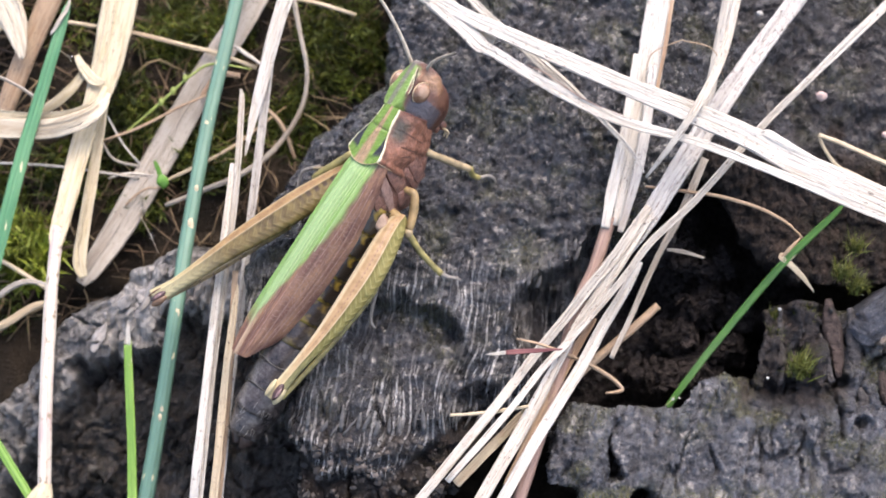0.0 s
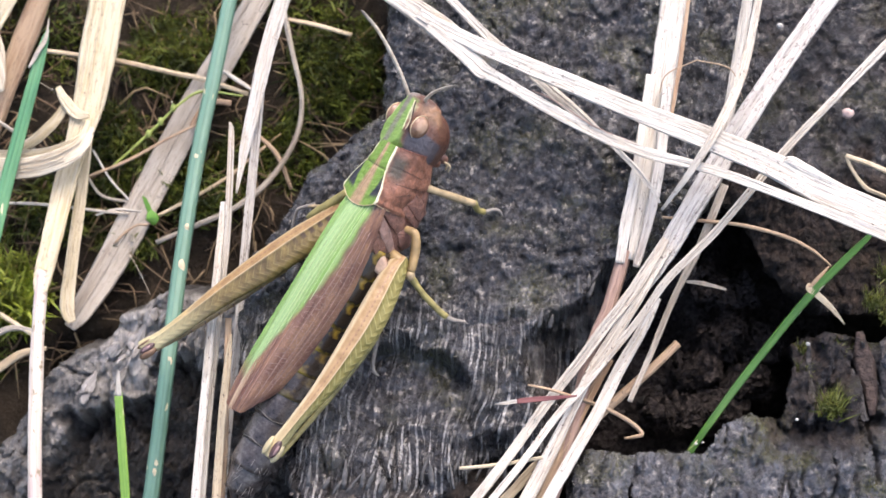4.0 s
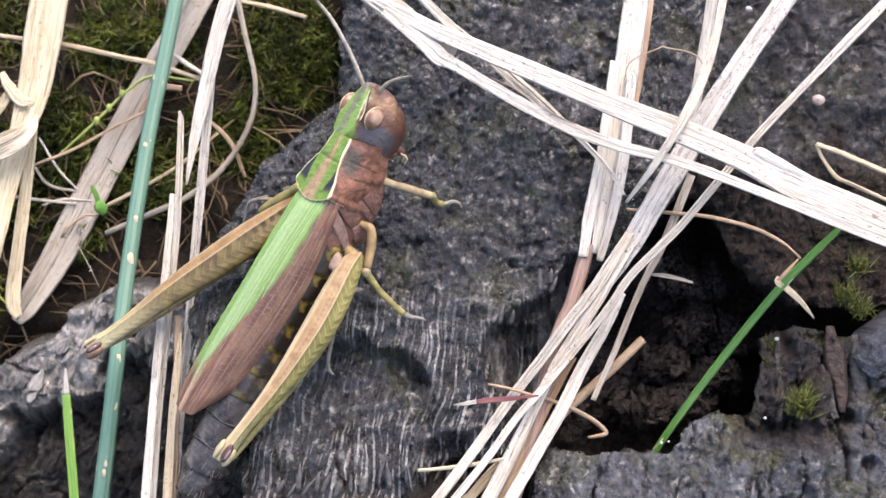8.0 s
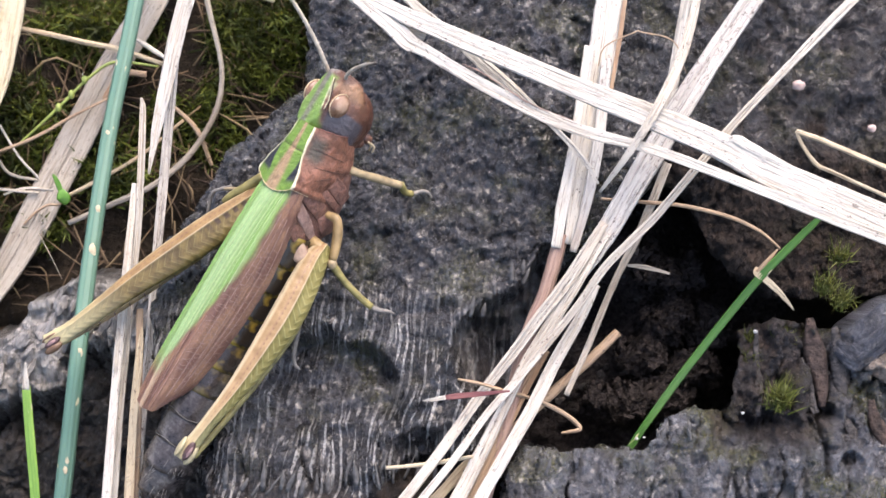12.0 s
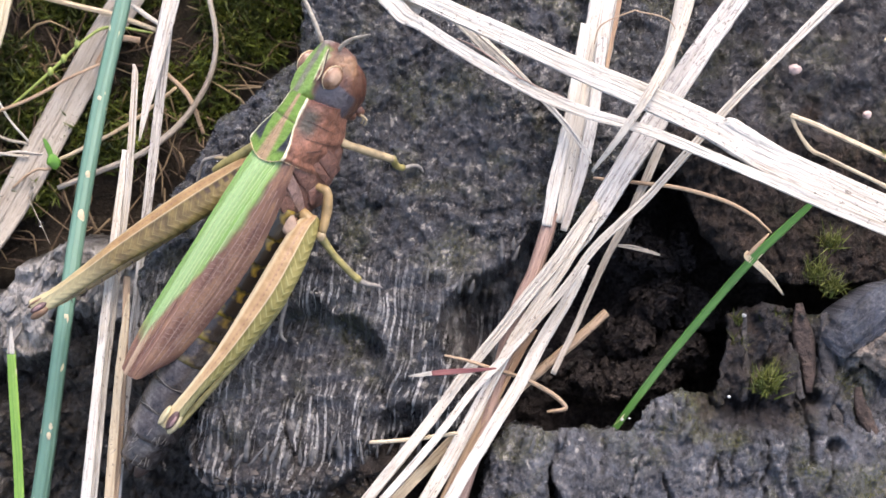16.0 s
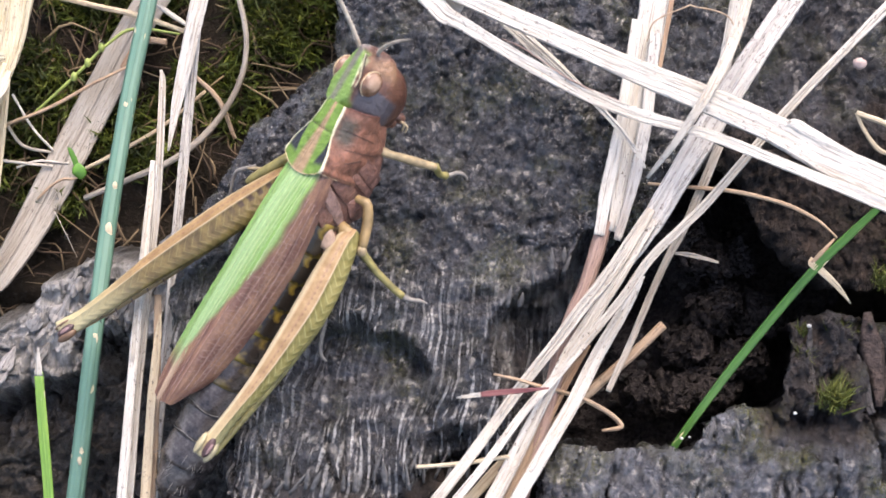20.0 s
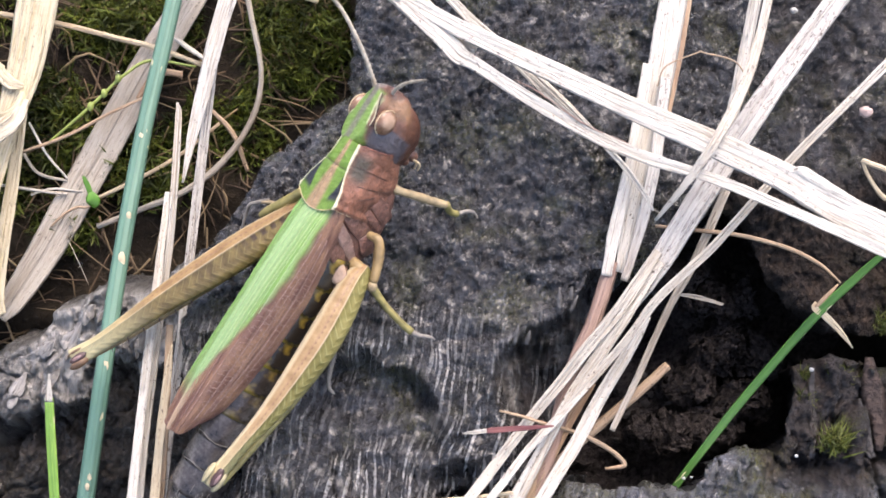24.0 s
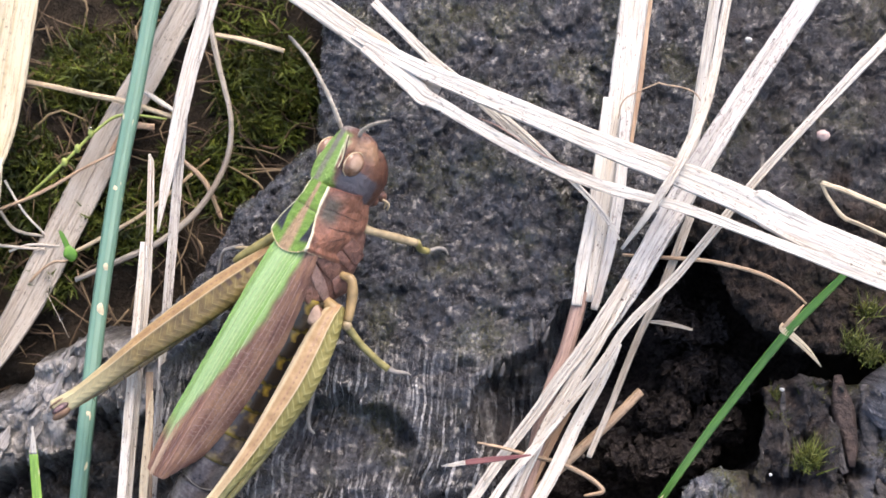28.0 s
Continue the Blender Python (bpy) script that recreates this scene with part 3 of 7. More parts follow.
def chunk_height(x, y):
    u, v = along(x, y, 14)
    z = -3.1 + 0.05 * (x + 20) + 0.9 * fbm(x * 0.2, y * 0.2, 90, 3)
    e = inside(x, y, CHUNK) + 0.5 * fbm(x * 0.7, y * 0.7, 91, 4)
    drop = step(3.2, 5.0, e + 2.4 * fbm(x * 0.35, y * 0.35, 92, 4, 0.6))
    drop = np.maximum(drop, step(-19, -17, x + 0.8 * fbm(x * 0.5, y * 0.5, 93, 2)) * step(-5, -8, y))
    z = z - 1.7 * drop - 0.28 * (e - 3).clip(0, 12) + 0.6 * drop * fbm(x * 0.6, y * 0.6, 93, 4)
    p, q = along(x, y, 24)
    z = z + 0.45 * fbm(p * 1.9, q * 0.25, 94, 4, 0.55) + 1.0 * plates(p, q * 0.6, 1.5, 20) + 0.35 * plates(p, q * 0.7, 0.55, 24)
    z = z - 0.5 * np.exp(-((fbm(p * 0.5, q * 0.2, 98, 2) / 0.03) ** 2)) + 0.5 * drop * plates(x, y, 2.2, 28) + 0.25 * fbm(x * 1.8, y * 1.8, 95, 4, 0.6)
    z = z - 0.5 * np.exp(-(e.clip(0) / 0.3)) - np.where(e < 0, np.minimum(-e * 9, 18), 0)
    bare = step(-31, -26, x + 0.3 * y) * 0.75 + 0.25
    # below the rim: char colour, plus painted shade of the face turned away
    return z, {"grain": (1 - drop) * 0.4, "brown": 0.6 * drop, "rim": (1 - drop) * step(-0.5, 0.4, e) * bare}


WEATHERED_CHUNK = sheet("weathered_chunk", graded(-36, -13, 0.105, 8), graded(-19, 2.5, 0.105, 14), chunk_height, CHAR_GREY,
      "broken chunk of burnt wood with a weathered grey rim", "wood", cut=-13)


# ---- crumbled soil in the hole between log and ledge ----
def crumb_height(x, y):
    z = -10.5 - 0.1 * y + 2.6 * fbm(x * 0.35, y * 0.35, 100, 4) + 1.3 * np.abs(fbm(x * 0.9, y * 0.9, 104, 4))
    z = z + 7.0 * np.exp(-(((x - 10.2) / 2.2) ** 2 + ((y - 0.2) / 1.6) ** 2)) - 3.0 * step(13.5, 15.5, x) - 3.5 * np.exp(-(((x - 9.3) / 1.8) ** 2 + ((y + 3.5) / 1.5) ** 2))
    return z, {}


HOLE_SOIL = make_plain("hole_soil", (0.046, 0.038, 0.035), 0.8, 3.2, 0.85, 0.12, 0.35)
HOLE = sheet("crumbled_soil", np.arange(0, 22, 0.2), np.arange(-14, 7, 0.2), crumb_height, HOLE_SOIL,
      "dark crumbled soil in the hole under the log", "soil")

# ---- dry grass across the log ----
G = "dry grass over the log"


def fibres(owner, points, mat, seed):
    """Loose fibres that stand off the face of a straw."""
    rng = np.random.RandomState(seed)
    run = spline(points, 40)
    d = np.gradient(run[:, :2], axis=0)
    d /= np.linalg.norm(d, axis=1)[:, None] + 1e-9
    for q in (-0.62, 0.05, 0.58):
        a = rng.randint(1, 14)
        b = a + rng.randint(14, 24)
        r = run[a:b]
        off = (q + 0.12 * rng.randn()) * r[:, 3]
        path = np.c_[r[:, 0] + d[a:b, 1] * off, r[:, 1] - d[a:b, 0] * off, r[:, 2] + 1.15 * r[:, 4] * (0.5 + 0.5 * q * q + 0.3), np.full(len(r), 0.035), np.full(len(r), 0.03)]
        path[-1, 2] += 0.12
        blade("fibre", path.tolist(), mat, "", "", section=ring_round(5), n=30, rough=0.02, seed=seed, parent=owner)


def straw(points, mat=STRAW, label="long bleached straw lying over the charred log", seed=1, n=44, section=RIBBED, rough=0.04,
          hint=(0, 0, 1), name="straw", parent=None):
    ob = blade(name, points, mat, label, "straw", G, section, n, hint, rough, seed, parent)
    if parent is None and section is RIBBED and n > 40:
        fibres(ob, points, mat, seed)
    return ob


crossing = root("grass_stalk", (-2.23, 13.1, 1.5), "bleached dry grass stalk with two long leaves across the log", "dry grass", G)
upright = root("grass_stalk", (6.66, 0.84, 1.5), "upright dry grass stalk with split pale sheaths and a purplish stem", "dry grass", G)


straw([(-12.65, 21.34, -0.4, 0.7, 0.2), (-6.5, 16.72, 0.5, 0.7, 0.2), (-4.89, 15.48, 0.9, 0.75, 0.2), (-3.11, 13.94, 1.4, 0.7, 0.22), (-2.12, 13.2, 1.5, 0.62, 0.22), (-1.17, 12.73, 1.7, 0.3, 0.15)], name="stem", parent=crossing, seed=2, n=24,
      label="base of a bleached grass stalk lying over the log")
straw([(-5.96, 16.24, 0.75, 0.3, 0.1), (-4.35, 15.19, 1.25, 0.42, 0.14), (-2.54, 14.14, 1.85, 0.48, 0.15), (-1.35, 13.58, 2.15, 0.5, 0.17), (2.12, 11.95, 2.9, 0.54, 0.17), (7.2, 9.59, 4, 0.6, 0.18), (11.49, 7.71, 5, 0.7, 0.2), (15.05, 6.05, 5.7, 0.76, 0.2), (17.94, 4.4, 6.2, 0.85, 0.2), (23.05, 1.99, 6.8, 0.95, 0.2), (28.14, -0.37, 7.16, 1.0, 0.2)], name="leaf", parent=crossing, seed=3, n=60,
      label="broad bleached leaf crossing the straws")
straw([(-5.42, 15.38, 1.05, 0.3, 0.1), (-3.82, 14.06, 1.55, 0.42, 0.14), (-2.55, 12.93, 1.85, 0.52, 0.17), (-2.06, 12.42, 1.95, 0.5, 0.17), (-1.08, 11.91, 2, 0.38, 0.14), (2.12, 9.9, 2.5, 0.36, 0.13), (5.54, 8.05, 3.1, 0.36, 0.12), (8.17, 6.93, 4.3, 0.33, 0.12), (11.73, 5.82, 5.5, 0.28, 0.12), (16.53, 3.81, 6.6, 0.28, 0.12), (21.61, 1.67, 7.3, 0.3, 0.12), (27.93, -0.93, 7.8, 0.3, 0.12)], name="leaf", parent=crossing, seed=4, n=54,
      label="narrow bleached straw below a broad leaf")
straw([(15.35, 6.3, 5.75, 0.1, 0.05), (15.9, 6.38, 5.95, 0.3, 0.1), (16.8, 5.85, 6.1, 0.3, 0.1), (18.3, 5.0, 6.3, 0.22, 0.08), (20.5, 4.0, 6.6, 0.08, 0.05)], name="sheath", parent=crossing, seed=5, n=30, section=ring_blade(2, -0.6, 0.05),
      label="torn white sheath lifting from a broad leaf")
straw([(-4.83, 18.05, 0.3, 0.25, 0.1), (-1.74, 14.79, 0.5, 0.28, 0.1), (0.42, 12.93, 0.7, 0.32, 0.1), (2.1, 11.37, 0.9, 0.36, 0.11), (3.63, 9.98, 1.1, 0.34, 0.11), (4.69, 9, 1.2, 0.26, 0.1), (6.21, 7.53, 1.3, 0.17, 0.1), (7.37, 6.12, 2.15, 0.17, 0.09), (8.19, 5, 2.5, 0.15, 0.09), (8.6, 4.21, 2.6, 0.06, 0.06)], STRAW, seed=6, label="thin pale straw under the bleached leaf")
straw([(0.96, 11.15, 2.35, 0.03, 0.03), (2.07, 10.64, 2.6, 0.05, 0.03), (2.97, 10.03, 2.75, 0.03, 0.03), (4.46, 8.93, 2.95, 0.045, 0.03), (6.09, 8.17, 3.2, 0.05, 0.03), (6.83, 7.92, 3.3, 0.03, 0.03), (8.15, 7.23, 3.5, 0.02, 0.02)], STRAW_PURPLE, name="crack", parent=crossing, seed=64, n=40, section=ROUND, rough=0.12, label="dark crack along the edge of a straw")
# upright bundle
straw([(10.61, 21.4, -1.7, 0.9, 0.2), (9.99, 16.9, -1.2, 0.9, 0.2), (9.44, 13.15, -0.5, 0.95, 0.2), (8.59, 8.71, 0.4, 0.8, 0.2), (7.78, 5.09, 1.1, 0.62, 0.18), (6.97, 0.82, 1.9, 0.3, 0.12)], name="sheath", parent=upright, seed=7,
      label="wide bleached sheath standing against the log")
straw([(8.36, 12.32, 0.2, 0.3, 0.15), (7.44, 6.85, 1.2, 0.36, 0.16), (6.65, 3.28, 1.8, 0.36, 0.16), (6.18, 0.63, 2.2, 0.28, 0.1)], name="sheath", parent=upright, seed=8)
straw([(9.34, 11.58, 0.3, 0.3, 0.14), (8.77, 6.84, 1.2, 0.34, 0.14), (8.12, 3.62, 1.8, 0.3, 0.12), (7.15, 0.38, 2.2, 0.22, 0.1)], STRAW_GREY, name="sheath", parent=upright, seed=9)
straw([(11.55, 21.36, -1.58, 0.12, 0.1), (10.83, 16.86, -1, 0.12, 0.1), (10.19, 13.09, -0.2, 0.14, 0.1), (9.46, 9.04, 0.6, 0.1, 0.08)], STRAW_BROWN, name="sheath_edge", parent=upright, seed=10, label="brown torn edge of a grass sheath")
straw([(6.58, 1.36, 1.6, 0.42, 0.4), (5.53, -1.98, 2.2, 0.42, 0.4), (4.36, -4.76, 2.7, 0.44, 0.4), (3.34, -8.87, 3.2, 0.42, 0.4), (1.9, -13.59, 4, 0.4, 0.4), (1.02, -16.25, 4.4, 0.4, 0.4), (-0.18, -19.91, 4.73, 0.4, 0.4)], STRAW_PURPLE, name="stem", parent=upright, seed=11, section=ROUND, label="purplish brown stem leaning on the log")
straw([(15.39, 21.39, -1.85, 0.34, 0.12), (14.56, 16.9, -1.4, 0.34, 0.12), (13.98, 13.9, -0.9, 0.34, 0.12), (13.3, 10.55, -0.2, 0.36, 0.12), (12.74, 7.6, 0.5, 0.34, 0.1)], STRAW, seed=12)
straw([(15.7, 20.69, 1, 0.24, 0.1), (14.66, 16.24, 1.9, 0.24, 0.1), (13.91, 13.25, 2.9, 0.28, 0.1), (12.92, 10.62, 4.2, 0.3, 0.1), (11.4, 7.88, 5.6, 0.26, 0.1), (9.87, 5.52, 5.6, 0.2, 0.09), (8.51, 3.68, 4.6, 0.08, 0.06)], STRAW, seed=13, label="thin pale straw bent over the broad leaf")
# the long slanting bundle
straw([(22.38, 21.2, -1.38, 0.62, 0.16), (19.18, 16.73, -0.8, 0.62, 0.16), (16.49, 13.01, 0, 0.64, 0.16), (13.81, 9.13, 1, 0.72, 0.16), (10.43, 3.74, 2.0, 0.68, 0.16), (8.6, 0.7, 2.35, 0.55, 0.16), (7.3, -1.4, 2.5, 0.25, 0.12)], STRAW_GREY, seed=14, n=56, label="grey weathered leaf slanting across the log")
straw([(8.93, 2.03, 2.6, 0.25, 0.14), (7.91, 0.48, 2.95, 0.33, 0.14), (6.74, -1.28, 3.25, 0.37, 0.14), (5.08, -3.35, 3.5, 0.34, 0.14), (3.76, -5.1, 3.7, 0.31, 0.14), (2.13, -7.14, 4, 0.3, 0.14), (0.5, -9.31, 4.6, 0.3, 0.14), (-1.09, -11.37, 5.3, 0.3, 0.14), (-3.31, -14.14, 6, 0.3, 0.14), (-6.77, -18.54, 6.5, 0.3, 0.14)], STRAW, seed=15, n=56)
straw([(9.09, 1.45, 2.5, 0.25, 0.14), (8.41, 0.48, 2.75, 0.3, 0.14), (7.13, -1.55, 3.1, 0.36, 0.14), (5.56, -4.01, 3.35, 0.36, 0.14), (4.4, -5.76, 3.5, 0.32, 0.14), (3.24, -7.97, 3.9, 0.3, 0.14), (2.08, -10.15, 4.4, 0.38, 0.14), (0.78, -12.6, 5, 0.42, 0.14), (-0.18, -14.26, 5.5, 0.42, 0.14), (-3.05, -19.27, 6.2, 0.4, 0.14)], STRAW, seed=16, n=56, label="bleached straw speckled with black over the log")
straw([(8.49, -1.51, 2, 0.2, 0.14), (7.39, -3.58, 2.5, 0.33, 0.14), (6.03, -5.81, 3, 0.37, 0.14), (4.68, -8.32, 3.8, 0.37, 0.14), (3.35, -10.47, 4.5, 0.36, 0.14), (2.05, -12.61, 5.1, 0.36, 0.14), (1.08, -14.26, 5.6, 0.36, 0.14), (-1.49, -18.98, 6.2, 0.36, 0.14)], STRAW, seed=17)
straw([(5.57, -5.18, 2.4, 0.2, 0.14), (4.4, -7.09, 2.8, 0.27, 0.14), (3.39, -8.98, 3.3, 0.3, 0.14), (2.23, -11.16, 3.9, 0.3, 0.14), (1.24, -13.31, 4.5, 0.3, 0.14), (0.1, -15.76, 5, 0.3, 0.14)], STRAW_BROWN, seed=18, label="brown straw in the shade between bleached ones")
straw([(3.06, -9.34, 2.8, 0.15, 0.14), (1.42, -11.04, 3.4, 0.28, 0.14), (-0.52, -13, 4.2, 0.3, 0.14), (-3.08, -15.75, 4.8, 0.3, 0.14)], STRAW_TAN, seed=46, label="tan straw low under the bundle")
straw([(30.63, 21.94, 0.48, 0.3, 0.2), (23.3, 14.59, 1.2, 0.3, 0.2), (19.62, 10.92, 1.8, 0.24, 0.2), (15.92, 7.14, 2.8, 0.24, 0.2), (11.88, 2.51, 3.5, 0.24, 0.16), (10.35, 1.01, 3.7, 0.24, 0.16), (8.74, -0.6, 3.85, 0.24, 0.16), (7.33, -2.57, 3.95, 0.23, 0.16), (5.36, -4.94, 4.15, 0.22, 0.16), (3.73, -6.82, 4.4, 0.22, 0.16), (2.11, -8.58, 4.8, 0.22, 0.16), (0.66, -10.5, 5.4, 0.22, 0.16), (-0.93, -12.39, 6, 0.22, 0.16), (-3.6, -15.45, 6.6, 0.2, 0.16)], STRAW, seed=19, n=56, label="slender pale straw crossing under the broad leaf")
straw([(12.77, 5.46, 0.6, 0.26, 0.16), (11.07, 1.53, 1.2, 0.24, 0.16), (9.57, -1.29, 1.8, 0.2, 0.15), (7.73, -5.46, 2.4, 0.18, 0.14), (6.65, -7.7, 2.7, 0.16, 0.12)],
      STRAW_DUN, seed=20, label="dull grey stem behind the straw bundle")
# small dry bits
straw([(9.77, -4.25, 1, 0.26, 0.2), (7.93, -5.95, 1.4, 0.28, 0.22), (5.78, -7.77, 1.8, 0.28, 0.22), (4.11, -9.25, 2.2, 0.27, 0.2), (2.06, -11.11, 2.8, 0.22, 0.16)],
      STRAW_BROWN, seed=21, section=ROUND, label="short brown stalk with a cut end")
straw([(8.8, 3.4, 1.9, 0.08, 0.07), (10.87, 3.24, 1.5, 0.11, 0.08), (13.77, 2.96, 0.8, 0.12, 0.09), (16.33, 2.34, 0.2, 0.12, 0.09), (18.15, 1.5, -0.2, 0.1, 0.08), (19.38, 0.44, -0.4, 0.07, 0.06)], STRAW_BROWN, seed=22, section=ROUND, label="thin brown stem arching over the hole")
straw([(0.54, -6.62, 4.3, 0.06, 0.06), (1.81, -6.88, 4.5, 0.09, 0.08), (2.92, -7.22, 4.4, 0.1, 0.09), (4.06, -7.64, 3.2, 0.12, 0.1), (5.21, -8.12, 2.2, 0.13, 0.1), (6.53, -8.84, 1.7, 0.14, 0.1), (7.28, -9.45, 1.5, 0.14, 0.1), (7.41, -9.79, 1.5, 0.13, 0.1), (6.42, -9.97, 1.5, 0.08, 0.08)], STRAW_BROWN, seed=23, section=ROUND, label="brown hooked stem end under the straws")
k = Mat("dry_red_tip", 0.5, 0.4)
k.colour(k.ramp(k.noise(k.uv(3, 0.3), 1, 3), (0.35, (0.085, 0.02, 0.022)), (0.7, (0.19, 0.075, 0.065))))
RED = k.m
red_blade = straw([(-0.15, -7.51, 5.8, 0.14, 0.07), (0.86, -7.41, 5.7, 0.16, 0.08), (2.21, -7.32, 5.5, 0.12, 0.07), (3.4, -7.23, 5.3, 0.05, 0.05)], RED, seed=24, n=16,
      section=FLAT, label="small dark red blade tip")
straw([(-1.39, -7.67, 5.9, 0.03, 0.03), (-0.76, -7.6, 5.9, 0.1, 0.06), (-0.12, -7.51, 5.8, 0.13, 0.07)], STRAW, name="tip", parent=red_blade, seed=25, n=10, section=FLAT,
      label="bleached point of a red blade")
straw([(-5.11, -11.52, 4.3, 0.1, 0.08), (-2.86, -11.44, 4.6, 0.11, 0.08), (-0.49, -11.15, 4.9, 0.12, 0.08), (1.36, -10.83, 5.2, 0.1, 0.08)], STRAW_TAN, seed=26, section=ROUND,
      label="thin pale stick under the straws")
straw([(20.44, 7.31, -0.6, 0.14, 0.08), (21.63, 6.85, -0.4, 0.16, 0.1), (23.46, 5.98, 0, 0.16, 0.1), (30.17, 2.91, 0.87, 0.16, 0.1)], STRAW_TAN, seed=27, section=ROUND,
      label="bent dry stem on the log")
straw([(20.44, 7.31, -0.6, 0.1, 0.08), (20.9, 6.4, -0.8, 0.12, 0.08), (21.74, 5.33, -1, 0.14, 0.1), (22.98, 4.75, -1, 0.12, 0.1), (30.72, 1.1, -1, 0.12, 0.1)], STRAW_TAN, seed=28, section=ROUND,
      label="bent dry stem on the log")
straw([(8.7, 10.95, 2.2, 0.03, 0.03), (9.09, 12.01, 2.6, 0.04, 0.03), (10.71, 12.73, 3, 0.04, 0.035), (10.92, 12.8, 3, 0.04, 0.035), (11.12, 12.73, 3, 0.04, 0.035), (12.85, 12.13, 3.4, 0.04, 0.04), (13.58, 10.37, 3, 0.02, 0.02)], STRAW_BROWN,
      seed=29, section=ROUND, rough=0.01, label="hair-thin dry stem across the straws")
straw([(10.54, -0.42, -1.2, 0.08, 0.05), (11.6, -0.57, -1.1, 0.14, 0.07), (13.02, -0.94, -1.1, 0.07, 0.05)], STRAW_DUN, seed=30, n=12, label="small dry chip in the hole")


# ---- living blades ----
def grass(points, mat, label, seed=1, n=44, section=LIVE, hint=(0, 0, 1)):
    ob = blade("green_shoot", points, mat, label, "grass", "green grass blades", section, n, hint, 0.015, seed)
    if len(section) == 16:
        return ob
    rib = [(p[0], p[1], p[2] + 0.45 * p[4], 0.14 * p[3], 0.16 * p[4]) for p in points]
    blade("midrib", rib, mat, "raised midrib", "", section=ring_round(6), n=n, hint=hint, rough=0, parent=ob)
    return ob


blue_stem = grass([(-18.42, 23.42, -8.71, 0.5, 0.42), (-19.12, 19.37, -8.2, 0.5, 0.42), (-20.02, 13.71, -7, 0.5, 0.42), (-20.89, 8.15, -5.6, 0.5, 0.42), (-21.59, 0.85, -3.4, 0.5, 0.42), (-22.07, -5.89, -1.5, 0.5, 0.42), (-22.95, -12.68, -1.8, 0.52, 0.42), (-23.67, -17.42, -2.2, 0.54, 0.42), (-24.2, -21.06, -2.38, 0.54, 0.42)], BLADE_BLUE, "thick smooth blue-green grass stem with pale scars", 3, 60, ring_round(16))
torn_blade = grass([(-30.55, 16.51, -4.5, 0.06, 0.05), (-30.97, 14.83, -4.4, 0.36, 0.14), (-32.1, 10.34, -4.2, 0.44, 0.16), (-33.45, 4.87, -4, 0.5, 0.16), (-34.85, -1.68, -3.8, 0.52, 0.16), (-36.31, -8.37, -3.6, 0.5, 0.16)], BLADE_COOL, "green grass blade with a torn white tip", 5, 50)
lime_blade = grass([(-25.18, -7.23, -1.7, 0.26, 0.1), (-24.97, -10.5, -1.8, 0.29, 0.12), (-24.72, -14.13, -1.9, 0.3, 0.12), (-24.58, -17.4, -2, 0.32, 0.12), (-24.42, -21.02, -2.07, 0.32, 0.12)], BLADE_LIME,
      "short lime green grass blade with a dry point", 6, 30)
straw([(-25.16, -5.84, -1.6, 0.04, 0.03), (-25.17, -6.65, -1.65, 0.16, 0.07), (-25.18, -7.45, -1.7, 0.25, 0.1)], STRAW, name="tip", parent=lime_blade, seed=31, n=12, section=FLAT,
      label="bleached point of a green blade")
grass([(21.75, 2.61, 1.1, 0.06, 0.06), (21.24, 2.05, 1, 0.18, 0.1), (19.72, 0.53, 0.7, 0.24, 0.1), (17.65, -1.64, 0.4, 0.25, 0.12), (13.91, -6.21, 0.4, 0.25, 0.12), (11.36, -9.53, 0.8, 0.23, 0.12), (9.96, -11.64, 0.6, 0.2, 0.12)], BLADE, "dark green grooved grass blade slanting out of the hole", 7, 44, GROOVED)
straw([(-30.49, 17.1, -4.4, 0.03, 0.03), (-30.69, 15.78, -4.2, 0.13, 0.06), (-31.23, 14.63, -4.1, 0.16, 0.06), (-31.72, 13.8, -4.1, 0.04, 0.04)], STRAW, name="torn_edge", parent=torn_blade, seed=32, n=20, section=FLAT, rough=0.15,
      label="torn white edge of a green blade")
grass([(-35.57, -11.26, -2.5, 0.3, 0.1), (-34.25, -13.63, -2.5, 0.32, 0.1), (-32.23, -16.74, -2.6, 0.32, 0.1), (-29.36, -21.12, -2.68, 0.32, 0.1)], BLADE_LIME, "green grass blade low on the ground", 8, 20)

# ---- pale straws at the insect's back ----
straw([(-13.66, 21.82, -2.32, 0.5, 0.18), (-14.88, 17.49, -2, 0.5, 0.18), (-15.75, 14.29, -1.6, 0.5, 0.18), (-16.46, 10.93, -1.2, 0.44, 0.16), (-17.08, 7.97, -0.9, 0.3, 0.12), (-17.55, 5.23, -0.7, 0.06, 0.06)], STRAW, seed=40,
      label="white straw with a pointed base")
straw([(-16.04, 14.06, -2.4, 0.26, 0.14), (-16.51, 8.44, -1.8, 0.3, 0.14), (-17.03, 1.06, -0.6, 0.28, 0.14), (-17.28, -3.98, 0.4, 0.28, 0.14), (-17.76, -9.63, 1.2, 0.26, 0.14), (-18.15, -15.9, 1.6, 0.26, 0.14), (-18.45, -20.4, 1.77, 0.26, 0.14)], STRAW_GREY, seed=41, n=50, label="grey spotted straw standing behind the insect")
straw([(-18.03, 9.77, -1.2, 0.08, 0.08), (-17.93, 8.54, -1, 0.2, 0.14), (-17.98, 2.45, 0.3, 0.22, 0.16), (-18.38, -3.27, 1.4, 0.22, 0.16), (-18.81, -8.87, 2.2, 0.24, 0.16), (-19.25, -15.76, 2.8, 0.26, 0.16), (-19.57, -20.2, 3.03, 0.26, 0.16)], STRAW, seed=42, n=50, label="pale straw with a broken tip")
